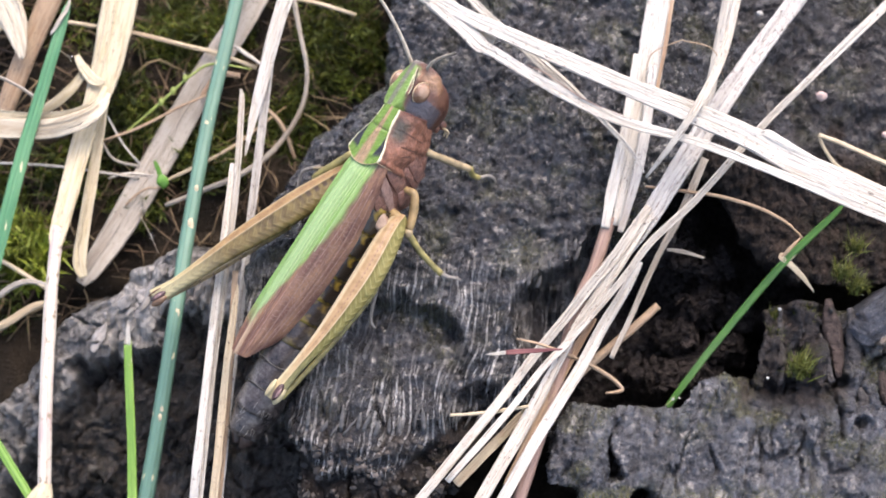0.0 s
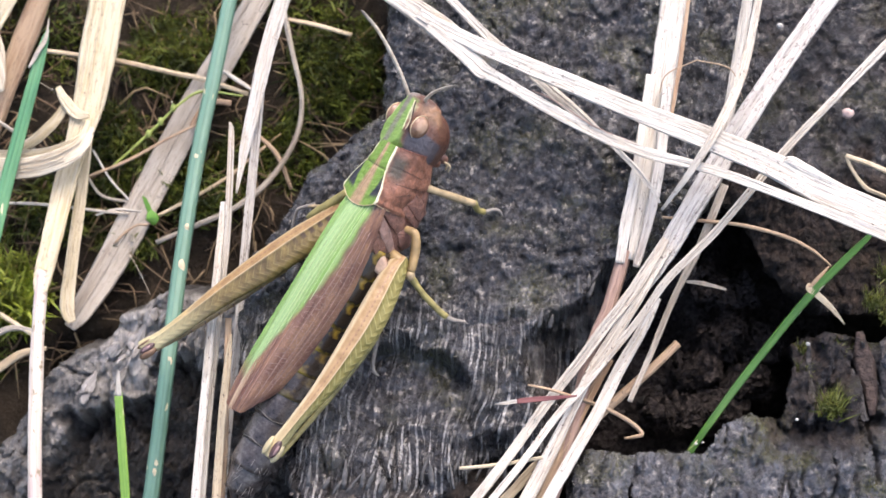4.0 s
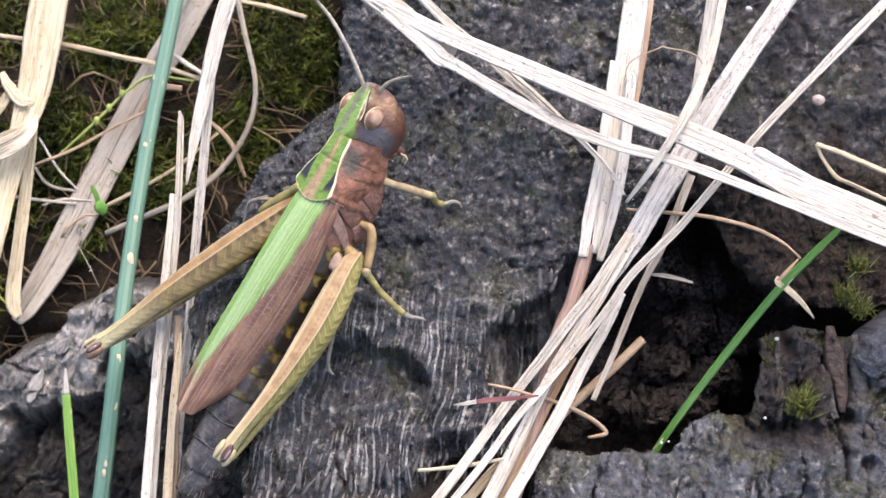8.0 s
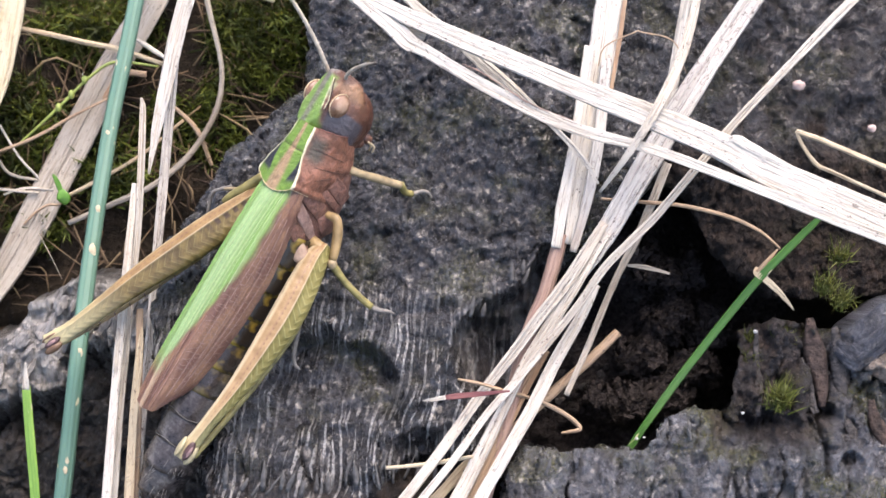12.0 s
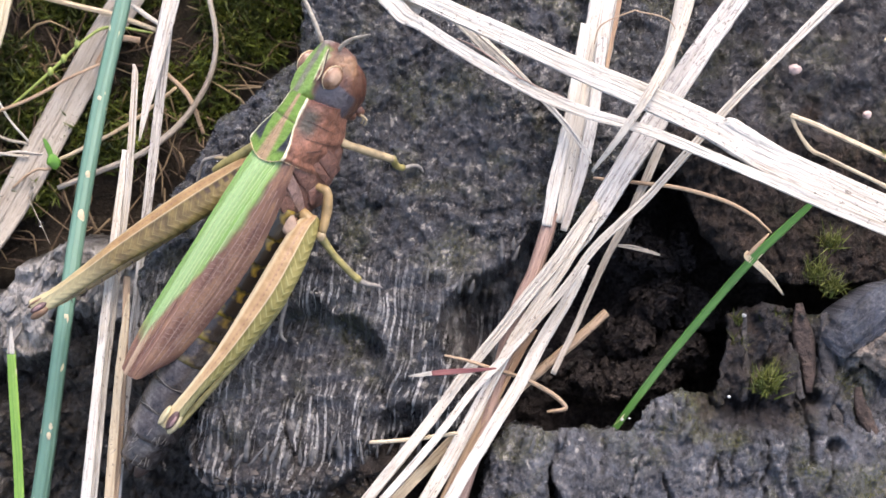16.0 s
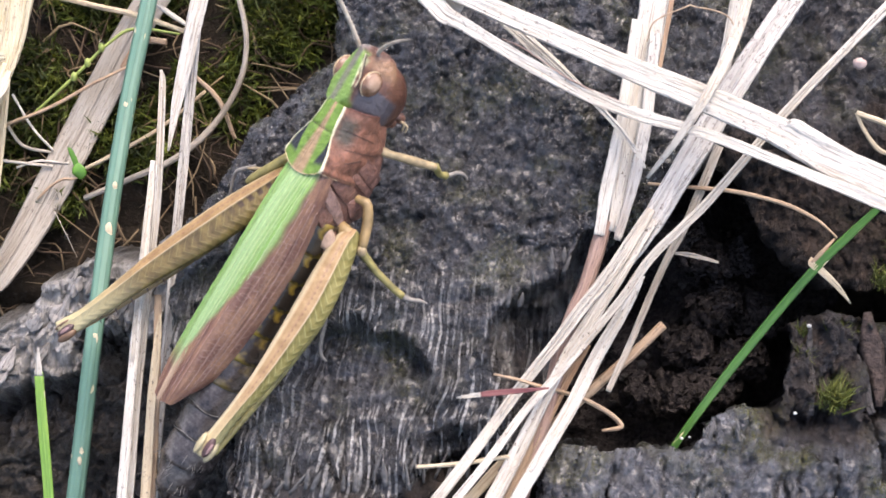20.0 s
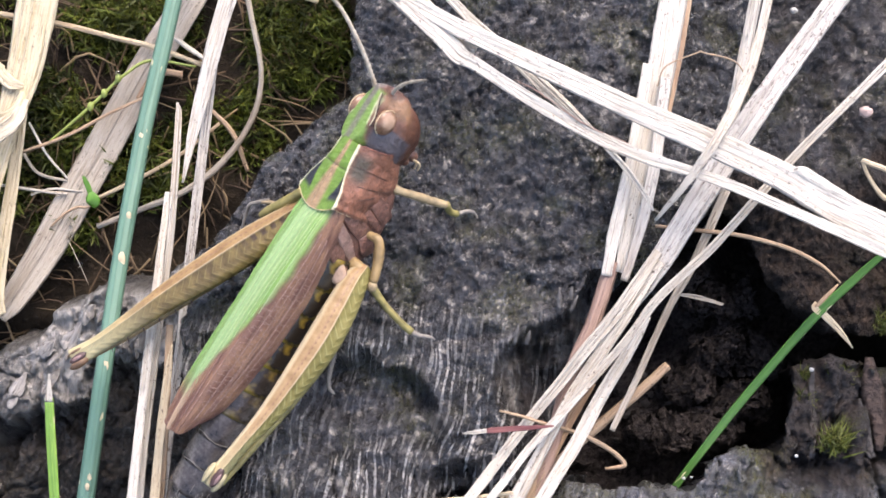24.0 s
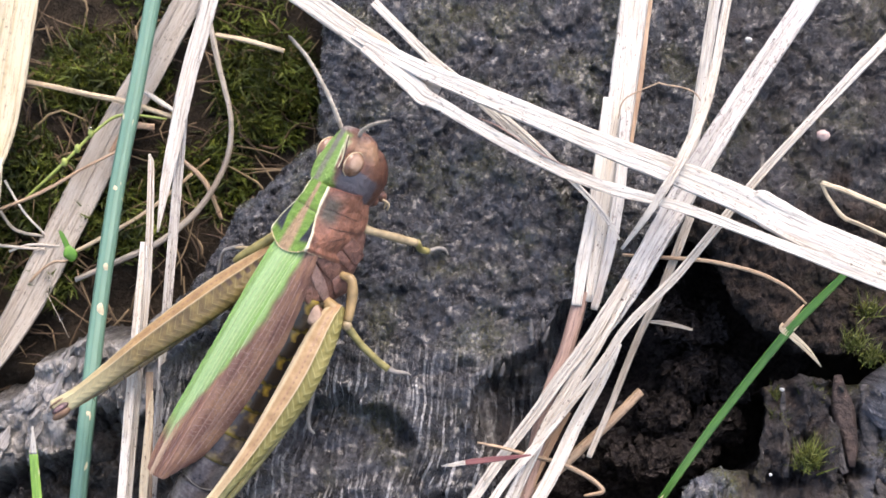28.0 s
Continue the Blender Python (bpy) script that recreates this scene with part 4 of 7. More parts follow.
straw([(-18.34, 4.68, -0.6, 0.18, 0.1), (-18.46, -0.81, 1.6, 0.24, 0.12), (-18.94, -8.15, 2.9, 0.26, 0.12), (-19.52, -16.02, 3.5, 0.28, 0.12), (-19.8, -20.29, 2.49, 0.26, 0.12)], STRAW, seed=43, n=44)
straw([(-17.18, -3.57, 3.5, 0.05, 0.05), (-17.38, -5.02, 3.3, 0.2, 0.14), (-17.84, -8.84, 3, 0.25, 0.16), (-18.32, -15.74, 3, 0.27, 0.16), (-18.62, -20.21, 3, 0.27, 0.16)], STRAW_TAN, seed=44, n=36,
      label="tan straw with a slanting tip")
straw([(-17.52, -2.59, 2.4, 0.2, 0.15), (-17.67, -7.13, 2.3, 0.24, 0.15), (-17.94, -12.35, 2.3, 0.3, 0.15), (-18.22, -16.17, 2.3, 0.3, 0.15), (-18.51, -20.32, 2.3, 0.3, 0.15)], STRAW_BROWN, seed=45, n=30,
      label="rust brown straw among pale ones")

# ---- the dead grass clump on the mossy ground ----
D = "dead grass on the mossy ground"


def stem(points, mat, label, seed=1, n=36, section=ROUND, rough=0.03, hint=(0, 0, 1), name="withered_straw"):
    ob = blade(name, points, mat, label, "straw", D, section, n, hint, rough, seed)
    if section is RIBBED:
        fibres(ob, points, mat, seed)
    return ob


k = Mat("purple_blotched_straw", 0.55, 0.35)
k_f = k.noise(k.uv(5, 0.12), 1, 3)
k_c = k.mix(k.ramp(k_f, (0.4, 0.0), (0.7, 0.8)), (0.50, 0.455, 0.385), (0.33, 0.25, 0.20))
k_c = k.mix(k.ramp(k.noise(k.uv(0.7, 0.12, shift=8), 1, 3), (0.53, 0.0), (0.62, 0.6)), k_c, (0.36, 0.25, 0.24))
k_c = k.mix(k.ramp(k.noise(k.uv(2.5, 1.2, shift=5), 1, 3, 0.7), (0.58, 0.0), (0.64, 0.85)), k_c, (0.17, 0.135, 0.08))
k.colour(k_c).bump(k_f, 0.08, 0.7)
STALK = k.m
STRAW_CURL = make_straw("cream_straw", (0.50, 0.45, 0.35), (0.33, 0.255, 0.16), (0.21, 0.16, 0.10), 0.6)
STRAW_YELLOW = make_straw("yellow_straw", (0.54, 0.475, 0.335), (0.42, 0.335, 0.175), (0.23, 0.175, 0.11), 0.7)

stem([(-26.73, 23.36, -8.1, 1.25, 0.3), (-27.36, 19.39, -7.9, 1.25, 0.3), (-27.91, 15.82, -7.6, 1.25, 0.3), (-28.44, 12.27, -7.3, 1.1, 0.28), (-29.19, 8.9, -6.6, 0.8, 0.3), (-29.85, 5.96, -5.9, 0.75, 0.3), (-30.29, 2.85, -5, 0.7, 0.35), (-30.7, 0.18, -4.3, 0.6, 0.4), (-30.8, -0.87, -4.1, 0.45, 0.4)], STRAW_YELLOW, "thick yellow dead sheath round a stalk", 3, 60, RIBBED, name="withered_straw")
stem([(-30.81, 0.56, -4.4, 0.45, 0.4), (-30.86, -2.44, -3.8, 0.44, 0.4), (-30.86, -6.15, -3.2, 0.46, 0.4), (-30.75, -11.27, -2.6, 0.46, 0.4), (-30.51, -17.24, -2.2, 0.46, 0.4)], STALK,
     "pale stalk blotched with purple and a swollen node", 4, 50, name="withered_stalk")
blade("node", [(-30.47, -16.77, -2.2, 0.44, 0.4), (-30.54, -17.21, -2.2, 0.6, 0.5), (-30.79, -18.08, -2.1, 0.95, 0.7), (-31.12, -19.02, -2, 1, 0.8), (-31.59, -20.36, -1.9, 0.9, 0.7), (-32.34, -22.72, -1.8, 0.8, 0.6)], STRAW_YELLOW,
      "swollen yellowish node", "", section=ring_round(14), n=26, rough=0.02, seed=9, parent=bpy.data.objects["withered_stalk"])
stem([(-28.37, 10.68, -7, 0.3, 0.15), (-28.84, 6.03, -6.8, 0.4, 0.16), (-29.37, 1.4, -6.4, 0.42, 0.18), (-29.65, -1.65, -6.2, 0.5, 0.2), (-29.3, -2.8, -6.2, 0.3, 0.2)], STRAW_YELLOW,
     "yellow strand hanging beside a dead sheath", 5, 40, RIBBED)
stem([(-37.71, 7.39, -5.2, 0.66, 0.16), (-34.59, 7.35, -5, 0.7, 0.16), (-31.81, 7.29, -4.6, 0.7, 0.16), (-29.51, 7.94, -4.5, 0.66, 0.16), (-28.33, 8.89, -4.9, 0.5, 0.16), (-28.08, 10.06, -5.8, 0.3, 0.14)],
     STRAW_CURL, "dry leaf curled round the stalk", 6, 50, RIBBED, name="curled_straw")
stem([(-37.85, 8.81, -5.6, 0.3, 0.1), (-33.92, 8.29, -5.3, 0.3, 0.1), (-30.78, 8.38, -5, 0.3, 0.1), (-28.63, 9.3, -5.2, 0.24, 0.1), (-28.19, 10.53, -5.9, 0.15, 0.1)], STRAW_YELLOW,
     "narrow dry strand curled round the stalk", 7, 40, RIBBED, name="curled_straw")
stem([(-30.7, 13.03, -7.6, 0.2, 0.1), (-30.16, 12.16, -7, 0.34, 0.12), (-29.28, 11.17, -6.6, 0.42, 0.12), (-28.79, 11, -6.5, 0.3, 0.1), (-28.31, 10.91, -6.4, 0.15, 0.1)], STRAW_YELLOW, "pale folded leaf end", 8, 20, FLAT,
     name="folded_straw")
stem([(-33.3, 8.73, -7.2, 0.3, 0.12), (-31.89, 9.55, -7, 0.36, 0.14), (-30.57, 10.9, -7.1, 0.34, 0.14), (-29.84, 12.28, -7.3, 0.2, 0.1)], STRAW_YELLOW, "short yellow leaf piece", 9, 24, RIBBED)
stem([(-15.1, 23.84, -10.6, 0.9, 0.2), (-17.38, 19.81, -10.4, 0.9, 0.2), (-19.4, 16.18, -10.1, 0.95, 0.2), (-21.53, 12.58, -9.8, 1.05, 0.2), (-24.78, 6.23, -9.3, 1.12, 0.22), (-27.41, 1.12, -8.8, 1.05, 0.22), (-29.26, -2, -8.4, 0.8, 0.22), (-30.01, -3.16, -8.3, 0.4, 0.2)], STRAW_DUN, "broad dull brown dead leaf on the moss", 10, 60, RIBBED, name="withered_straw")
stem([(-40.82, 23.83, -9.38, 1, 0.2), (-37.84, 19.33, -9, 1, 0.2), (-35.91, 16.46, -8.6, 1, 0.2), (-35.17, 14.45, -8.4, 0.7, 0.2), (-34.81, 12.86, -8.3, 0.2, 0.15)], STRAW_CURL, "pale broken leaf on the ground", 11, 30, RIBBED, name="withered_straw")
stem([(-31.11, 23.91, -10.15, 0.8, 0.4), (-32.55, 19.88, -10, 0.8, 0.4), (-33.67, 16.66, -9.8, 0.85, 0.4), (-34.99, 13.05, -9.6, 0.8, 0.4), (-36.29, 9.08, -9.4, 0.7, 0.4), (-37.39, 5.51, -9.2, 0.6, 0.4)], STRAW_BROWN, "thick brown rotten stem", 12, 40)
stem([(-32.07, 23.68, -9.17, 0.5, 0.15), (-34.27, 19.69, -9, 0.5, 0.15), (-35.78, 16.89, -8.8, 0.5, 0.15), (-37.7, 14.13, -8.7, 0.5, 0.15)], STRAW_YELLOW, "yellow dead leaf on the ground", 13, 20, RIBBED, name="withered_straw")
for n_, (pts, mat) in enumerate((
    ([(-32.13, 15.75, -8.8, 0.15, 0.1), (-27.12, 15.03, -9, 0.16, 0.1), (-23.58, 14.23, -9.1, 0.17, 0.1), (-21.04, 13.67, -9.2, 0.18, 0.1), (-18.1, 12.68, -9.3, 0.15, 0.1)], STRAW_TAN),
    ([(-37.15, 5.37, -8.4, 0.09, 0.09), (-32.43, 5.22, -8.4, 0.1, 0.1), (-27.77, 4.7, -8.6, 0.1, 0.1), (-26.17, 4.55, -8.8, 0.08, 0.08)], STRAW),
    ([(-28.91, 7.03, -8.4, 0.1, 0.1), (-26.13, 8.09, -8.2, 0.11, 0.1), (-23.4, 9.55, -8.2, 0.1, 0.1), (-21.05, 10.76, -8.6, 0.08, 0.08)], STRAW_BROWN),
    ([(-16.73, 23.62, -9.61, 0.18, 0.15), (-15.68, 18.42, -9.5, 0.18, 0.15), (-15.12, 15.63, -9.4, 0.18, 0.15), (-14.43, 12.43, -9.2, 0.17, 0.15), (-14.8, 9.66, -9, 0.18, 0.15), (-16.46, 6.91, -8.8, 0.2, 0.16), (-18.77, 4.96, -8.6, 0.2, 0.16), (-21.54, 3.74, -8.8, 0.18, 0.15), (-24.32, 2.6, -9, 0.16, 0.14)], STRAW_DUN),
    ([(-24.67, 4.15, -8.8, 0.12, 0.1), (-22.29, 5.29, -8.6, 0.13, 0.1), (-19.57, 6.85, -8.7, 0.12, 0.1), (-16.88, 9.09, -9, 0.1, 0.09)], STRAW_TAN),
    ([(-28.67, 8.9, -9, 0.08, 0.08), (-27.51, 6.99, -8.8, 0.08, 0.08), (-26.19, 5.5, -8.9, 0.07, 0.07)], STRAW),
    ([(-29.18, 7.23, -9.2, 0.1, 0.09), (-28.06, 5.83, -9, 0.1, 0.09), (-26.21, 5.35, -9, 0.09, 0.08)], STRAW_DUN),
    ([(-28.45, 4.46, -9, 0.07, 0.07), (-27.05, 4.84, -8.9, 0.08, 0.07), (-25.3, 4.72, -9, 0.06, 0.06)], STRAW),
    ([(-37.24, -1.01, -7.6, 0.15, 0.13), (-35.17, -1.8, -7.2, 0.17, 0.14), (-33.06, -2.97, -6.6, 0.16, 0.13), (-31.35, -4, -6, 0.1, 0.1)], STRAW_TAN),
    ([(-36.51, -5.44, -6.6, 0.2, 0.15), (-34.98, -3.92, -6.6, 0.22, 0.16), (-33.41, -3.16, -6.5, 0.2, 0.16), (-31.43, -3.47, -6.3, 0.14, 0.12)], STRAW_DUN),
    ([(-36.43, -6.96, -6.4, 0.25, 0.15), (-34.52, -6.01, -6.4, 0.3, 0.16), (-32.8, -4.88, -6.4, 0.25, 0.15), (-31.04, -4.5, -6.3, 0.15, 0.12)], STRAW_TAN),
    ([(-15.38, 17.84, -9.6, 0.14, 0.12), (-13.41, 17.43, -9.6, 0.16, 0.13), (-11.04, 16.71, -9.5, 0.14, 0.12)], STRAW_TAN),
    ([(-19.23, 12.05, -9, 0.2, 0.14), (-20.81, 12.06, -9, 0.22, 0.15), (-21.98, 10.5, -9, 0.16, 0.13)], STRAW_BROWN),
    ([(-20.05, 14.45, -9.2, 0.12, 0.1), (-18.84, 13.62, -9, 0.16, 0.1), (-17.66, 12.82, -9, 0.1, 0.1)], STRAW),
    ([(-17.72, 10.13, -9.4, 0.13, 0.1), (-16.16, 8.55, -9.5, 0.16, 0.12), (-15.21, 6.21, -9.8, 0.12, 0.1)], STRAW_BROWN),
    ([(-24.84, 6.26, -9.6, 0.1, 0.1), (-25.62, 3.9, -9.6, 0.14, 0.1), (-27.39, 2.65, -9.6, 0.1, 0.1)], STRAW_BROWN),
    ([(-36.68, 11.66, -8, 0.1, 0.1), (-34.2, 10.41, -7.6, 0.12, 0.1), (-31.79, 8.43, -7.4, 0.1, 0.1)], STRAW_DUN),
)):
    stem(pts, mat, "thin withered grass tangled over the moss", 50 + n_, 28)

SPROUT_GREEN = make_plain("sprout_green", (0.075, 0.19, 0.022), 0.3, 1.5, 0.4)
YELLOW_STEM = make_plain("yellow_green_stem", (0.20, 0.25, 0.06), 0.3, 1.0, 0.5)


def ball(center, radii, n=8, m=10, turn=None, lump=0.0, seed=0):
    """A lumpy ball: verts, faces."""
    rng = np.random.RandomState(seed)
    v, f = [], []
    for i in range(n + 1):
        a = math.pi * i / n
        for j in range(m):
            b = 2 * math.pi * j / m
            k_ = 1 + lump * (rng.rand() - 0.5)
            v.append((k_ * math.sin(a) * math.cos(b) * radii[0], k_ * math.sin(a) * math.sin(b) * radii[1], k_ * math.cos(a) * radii[2]))
    v = np.array(v)
    if turn is not None:
        v = v @ np.array(turn).T
    f = [(i * m + j, (i + 1) * m + j, (i + 1) * m + (j + 1) % m, i * m + (j + 1) % m) for i in range(n) for j in range(m)]
    return v + np.array(center), f


def lump_thing(name, center, radii, mat, label, category, group="", lump=0.25, seed=1, parent=None, turn=None, n=8, m=10):
    v, f = ball(center, radii, n, m, turn, lump, seed)
    ob = link_mesh(name, v, f, mat, parent, uv=v[:, :2])
    return tagged(ob, label, category, group) if parent is None else tagged(ob, label)


SCAR = make_plain("pale_scar", (0.42, 0.36, 0.24), 0.35, 2.2, 0.7)
for x_, y_, z_, w_ in ((-20.92, 7.93, -5.2, 0.17), (-21.44, 0.79, -3.0, 0.22), (-21.25, 3.3, -3.75, 0.15), (-21.9, -5.29, -1.3, 0.23), (-22.73, -11.5, -1.38, 0.2), (-22.8, -12.2, -1.38, 0.14)):
    lump_thing("scar", (x_, y_, z_), (w_, w_ * 1.9, 0.09), SCAR, "pale dry scar", "", lump=0.3, seed=int(99 * w_), parent=blue_stem)


# a tendril with pale buds, and a seedling
tendril = root("tendril", (-27.04, 7.84, -8.8), "yellow-green tendril with pale buds over the moss", "plant")
blade("stalk", [(-27.36, 7.69, -8.8, 0.09, 0.09), (-25.81, 8.98, -8.5, 0.1, 0.1), (-24.22, 10.44, -8.4, 0.1, 0.1), (-22.7, 11.94, -8.6, 0.1, 0.1), (-21.18, 12.84, -8.9, 0.1, 0.1), (-18.48, 12.55, -9.2, 0.07, 0.07)], YELLOW_STEM, "", "", section=ROUND, n=30, parent=tendril)
for p in ((-24.69, 9.91, -8.2), (-23.04, 11.67, -8.3), (-23.89, 10.74, -8.3)):
    lump_thing("bud", p, (0.2, 0.3, 0.2), YELLOW_STEM, "pale round bud", "", lump=0.1, parent=tendril)
seedling = root("seedling", (-24.66, 3.89, -8.6), "tiny seedling with two bright green leaves", "plant")
blade("leaf", [(-25.03, 5.66, -8, 0.06, 0.04), (-24.87, 5.39, -8, 0.15, 0.05), (-24.73, 5.01, -8.1, 0.17, 0.06), (-24.59, 4.59, -8.2, 0.16, 0.07), (-24.53, 4.33, -8.3, 0.1, 0.06)], SPROUT_GREEN, "", "", section=FLAT, n=16, parent=seedling)
blade("leaf", [(-24.55, 4.75, -8.2, 0.08, 0.05), (-24.49, 4.47, -8.1, 0.34, 0.06), (-24.41, 4.19, -8.1, 0.44, 0.07), (-24.39, 3.97, -8.2, 0.36, 0.07), (-24.42, 3.75, -8.4, 0.08, 0.05)], SPROUT_GREEN, "", "", section=FLAT, n=16, parent=seedling)
blade("stalk", [(-24.54, 3.87, -8.4, 0.08, 0.08), (-24.91, 3.74, -8.3, 0.08, 0.08), (-25.46, 3.74, -8.3, 0.08, 0.08), (-26.11, 3.4, -8.4, 0.08, 0.08), (-26.67, 2.93, -8.5, 0.08, 0.08), (-27.1, 2.52, -8.7, 0.07, 0.07)], STRAW_BROWN, "thin brown stalk", "", section=ROUND, n=24, parent=seedling)

k = Mat("water", 0.02, 0.5)
k.b.inputs["Transmission Weight"].default_value = 1.0
k.b.inputs["IOR"].default_value = 1.33
WATER = k.m
for p, r in (((-24.96, 0.28, -7.4), 0.2), ((-26, 1.88, -8.6), 0.13), ((-31.14, 12.87, -7.8), 0.22), ((-25.88, 2.58, -8.6), 0.1), ((-23.02, 11.97, -8.2), 0.17), ((-34.62, 2.73, -7.6), 0.15)):
    lump_thing("water_drop", p, (r, r, r), WATER, "clear water drop hanging in the moss", "water drop", "water drops", 0.0, n=10, m=14)
for a_, b_ in (((-24.96, 0.28, -7.4), (-24.38, -0.96, -7.4)), ((-24.96, 0.28, -7.4), (-26.09, 1.96, -8.5)), ((-31.14, 12.87, -7.8), (-31.74, 13.26, -6.5))):
    blade("web_thread", [(*a_, 0.02, 0.02), (*b_, 0.02, 0.02)], STRAW, "fine spider thread with a drop", "thread", "spider threads", ROUND, 4, rough=0)


# ---- moss ----
def spears(rng, roots, length, width, lean, rise=0.0):
    """Many small pointed leaves, three faces each."""
    verts, faces = [], []
    for p in roots:
        d = np.array([rng.randn() * lean, rise + rng.randn() * lean, 1.0])
        d /= np.linalg.norm(d)
        s = np.cross(d, rng.randn(3))
        s /= np.linalg.norm(s)
        t = np.cross(d, s)
        ln, w = length * (0.6 + 0.8 * rng.rand()), width * (0.7 + 0.6 * rng.rand())
        bend = (rng.randn(2) * 0.25 * ln)
        i = len(verts)
        mid = p + d * ln * 0.5
        tip = p + d * ln + s * bend[0] + t * bend[1]
        verts += [p - s * w * 0.5, p + s * w * 0.5, mid - s * w * 0.5 + t * 0.03, mid + s * w * 0.5 + t * 0.03, mid + t * w * 0.4, tip]
        faces += [(i, i + 1, i + 3, i + 2), (i + 2, i + 3, i + 5), (i + 3, i + 4, i + 5), (i + 4, i + 2, i + 5)]
    return np.array(verts), faces


def on_ground(x, y):
    z, _ = ground_height(np.array([x]), np.array([y]))
    return float(z[0])


def moss_patch(cx, cy, rx, ry, count, seed, mat=MOSS, length=1.15, width=0.15, rise=1.5):
    rng = np.random.RandomState(seed)
    a, r = rng.rand(count) * 2 * math.pi, np.sqrt(rng.rand(count))
    x, y = cx + rx * r * np.cos(a), cy + ry * r * np.sin(a)
    # the cushion swells towards its middle, and breaks up into tufts
    swell = rise * (1 - r * r) + 1.1 * fbm(x * 0.9, y * 0.9, 110, 2)
    keep = rng.rand(count) < 0.5 + swell
    z = ground_height(x, y)[0] + swell * rng.rand(count) - 0.3
    v, f = spears(rng, np.stack([x, y, z], 1)[keep], length, width, 0.55)
    ob = link_mesh("moss_cushion", v, f, mat, smooth=False)
    return tagged(ob, "soft green moss cushion on the soil", "moss", "moss cushions", "stuff")


for n_, (c, rx, ry, count) in enumerate((
    ((-22.96, 15.8, -10), 4.4, 3.2, 3600), ((-12.31, 14.6, -10.5), 3.6, 4.2, 3000), ((-36.5, 3.2, -9.5), 2.0, 2.0, 700), ((-18.19, 9.02, -10), 2.6, 2.0, 600),
    ((-27.71, 9.08, -10), 4.0, 3.2, 2000), ((-26.49, 2.75, -10), 2.5, 1.6, 700), ((-21.5, 6.2, -10), 3.4, 2.4, 1300), ((-15.2, 9.2, -10), 2.0, 3.0, 500), ((-31.5, 5.0, -10), 3.0, 2.4, 900), ((-16.34, 20.73, -11), 6.5, 3.0, 900), ((-32.93, 17.08, -10), 4.0, 3.2, 500), ((-35.82, -5.09, -9.5), 2.0, 2.0, 200))):
    moss_patch(c[0], c[1], rx, ry, count, 200 + n_)
moss_patch(-34.2, -0.9, 2.4, 2.6, 1800, 230, MOSS_BRIGHT, 1.4, 0.22, 3.2)

# loose dead fibres between the moss
rng = np.random.RandomState(31)
v_all, f_all = [], []
for _ in range(620):
    x, y = -40 + 33 * rng.rand(), -6 + 26 * rng.rand()
    if y < 7.5 + 0.55 * (x + 22) - 8.5 or x > -9.5:
        continue
    z, a, ln = on_ground(x, y) + 0.4 + 0.4 * rng.rand(), rng.rand() * 6.3, 0.6 + 2.0 * rng.rand()
    dx, dy, w = math.cos(a) * ln, math.sin(a) * ln, 0.03 + 0.06 * rng.rand()
    v, f, _ = loft([(x - dx, y - dy, z, w, w), (x + rng.randn() * 0.6, y + rng.randn() * 0.6, z + 0.2, w, w), (x + dx, y + dy, z + 0.3 * rng.randn(), w * 0.4, w * 0.4)], 6, ring_round(4))
    f_all += [tuple(i + len(v_all) for i in q) for q in f]
    v_all += v.tolist()
k = Mat("dead_fibres", 0.7, 0.3)
k.colour(k.ramp(k.island(), (0.0, (0.04, 0.025, 0.015)), (0.6, (0.10, 0.065, 0.035)), (1.0, (0.22, 0.16, 0.09))))
tagged(link_mesh("leaf_litter", v_all, f_all, k.m), "loose brown and tan dead fibres on the soil", "leaf litter", kind="stuff")

# star moss on the ledge
for n_, (p, r, count) in enumerate((((19.46, -4.68, 0.4), 1.0, 26), ((18.81, -7.98, 2.3), 1.15, 70), ((17.44, -5.93, 0.8), 0.8, 18), ((17.43, -4.64, 0.6), 0.5, 12),
                                    ((22.01, -1.72, 0), 1.0, 30), ((22.94, 0.06, -0.6), 0.9, 26), ((22.95, -2.52, 0.2), 0.95, 36), ((26.49, -1.65, 0.4), 0.5, 14), ((25.77, 5.05, 0.6), 0.5, 10))):
    rng = np.random.RandomState(300 + n_)
    roots = [np.array(p) + np.array([rng.randn() * r * 0.28, rng.randn() * r * 0.2 - 0.35 * r, -0.5]) for _ in range(int(count * 3.4))]
    v, f = spears(rng, roots, r * 1.15, 0.075, 0.5, 1.1)
    tagged(link_mesh("moss_tuft", v, f, MOSS_STAR, smooth=False), "yellow-green star moss tuft on the burnt wood", "moss", "star moss tufts")

# crumbs of char and soil in the hole and under the insect
rng = np.random.RandomState(77)
v_all, f_all = [], []
for _ in range(700):
    if rng.rand() < 0.6:
        x, y = 3.5 + 13 * rng.rand(), -10.5 + 14 * rng.rand()
        z = float(crumb_height(np.array([x]), np.array([y]))[0][0])
    else:
        x, y = -17 + 14 * rng.rand(), -17.5 + 4.5 * rng.rand()
        z = float(log_height(np.array([x]), np.array([y]))[0][0])
    r = 0.08 + 0.3 * rng.rand() ** 3
    v, f = ball((x, y, z + r * 0.3), (r, r * (0.6 + 0.5 * rng.rand()), r * 0.7), 3, 5, None, 0.7, rng.randint(9999))
    f_all += [tuple(i + len(v_all) for i in q) for q in f]
    v_all += v.tolist()
k = Mat("char_crumbs", 0.7, 0.35)
k.colour(k.ramp(k.island(), (0.0, (0.02, 0.018, 0.016)), (0.7, (0.05, 0.042, 0.036)), (1.0, (0.12, 0.10, 0.085))))
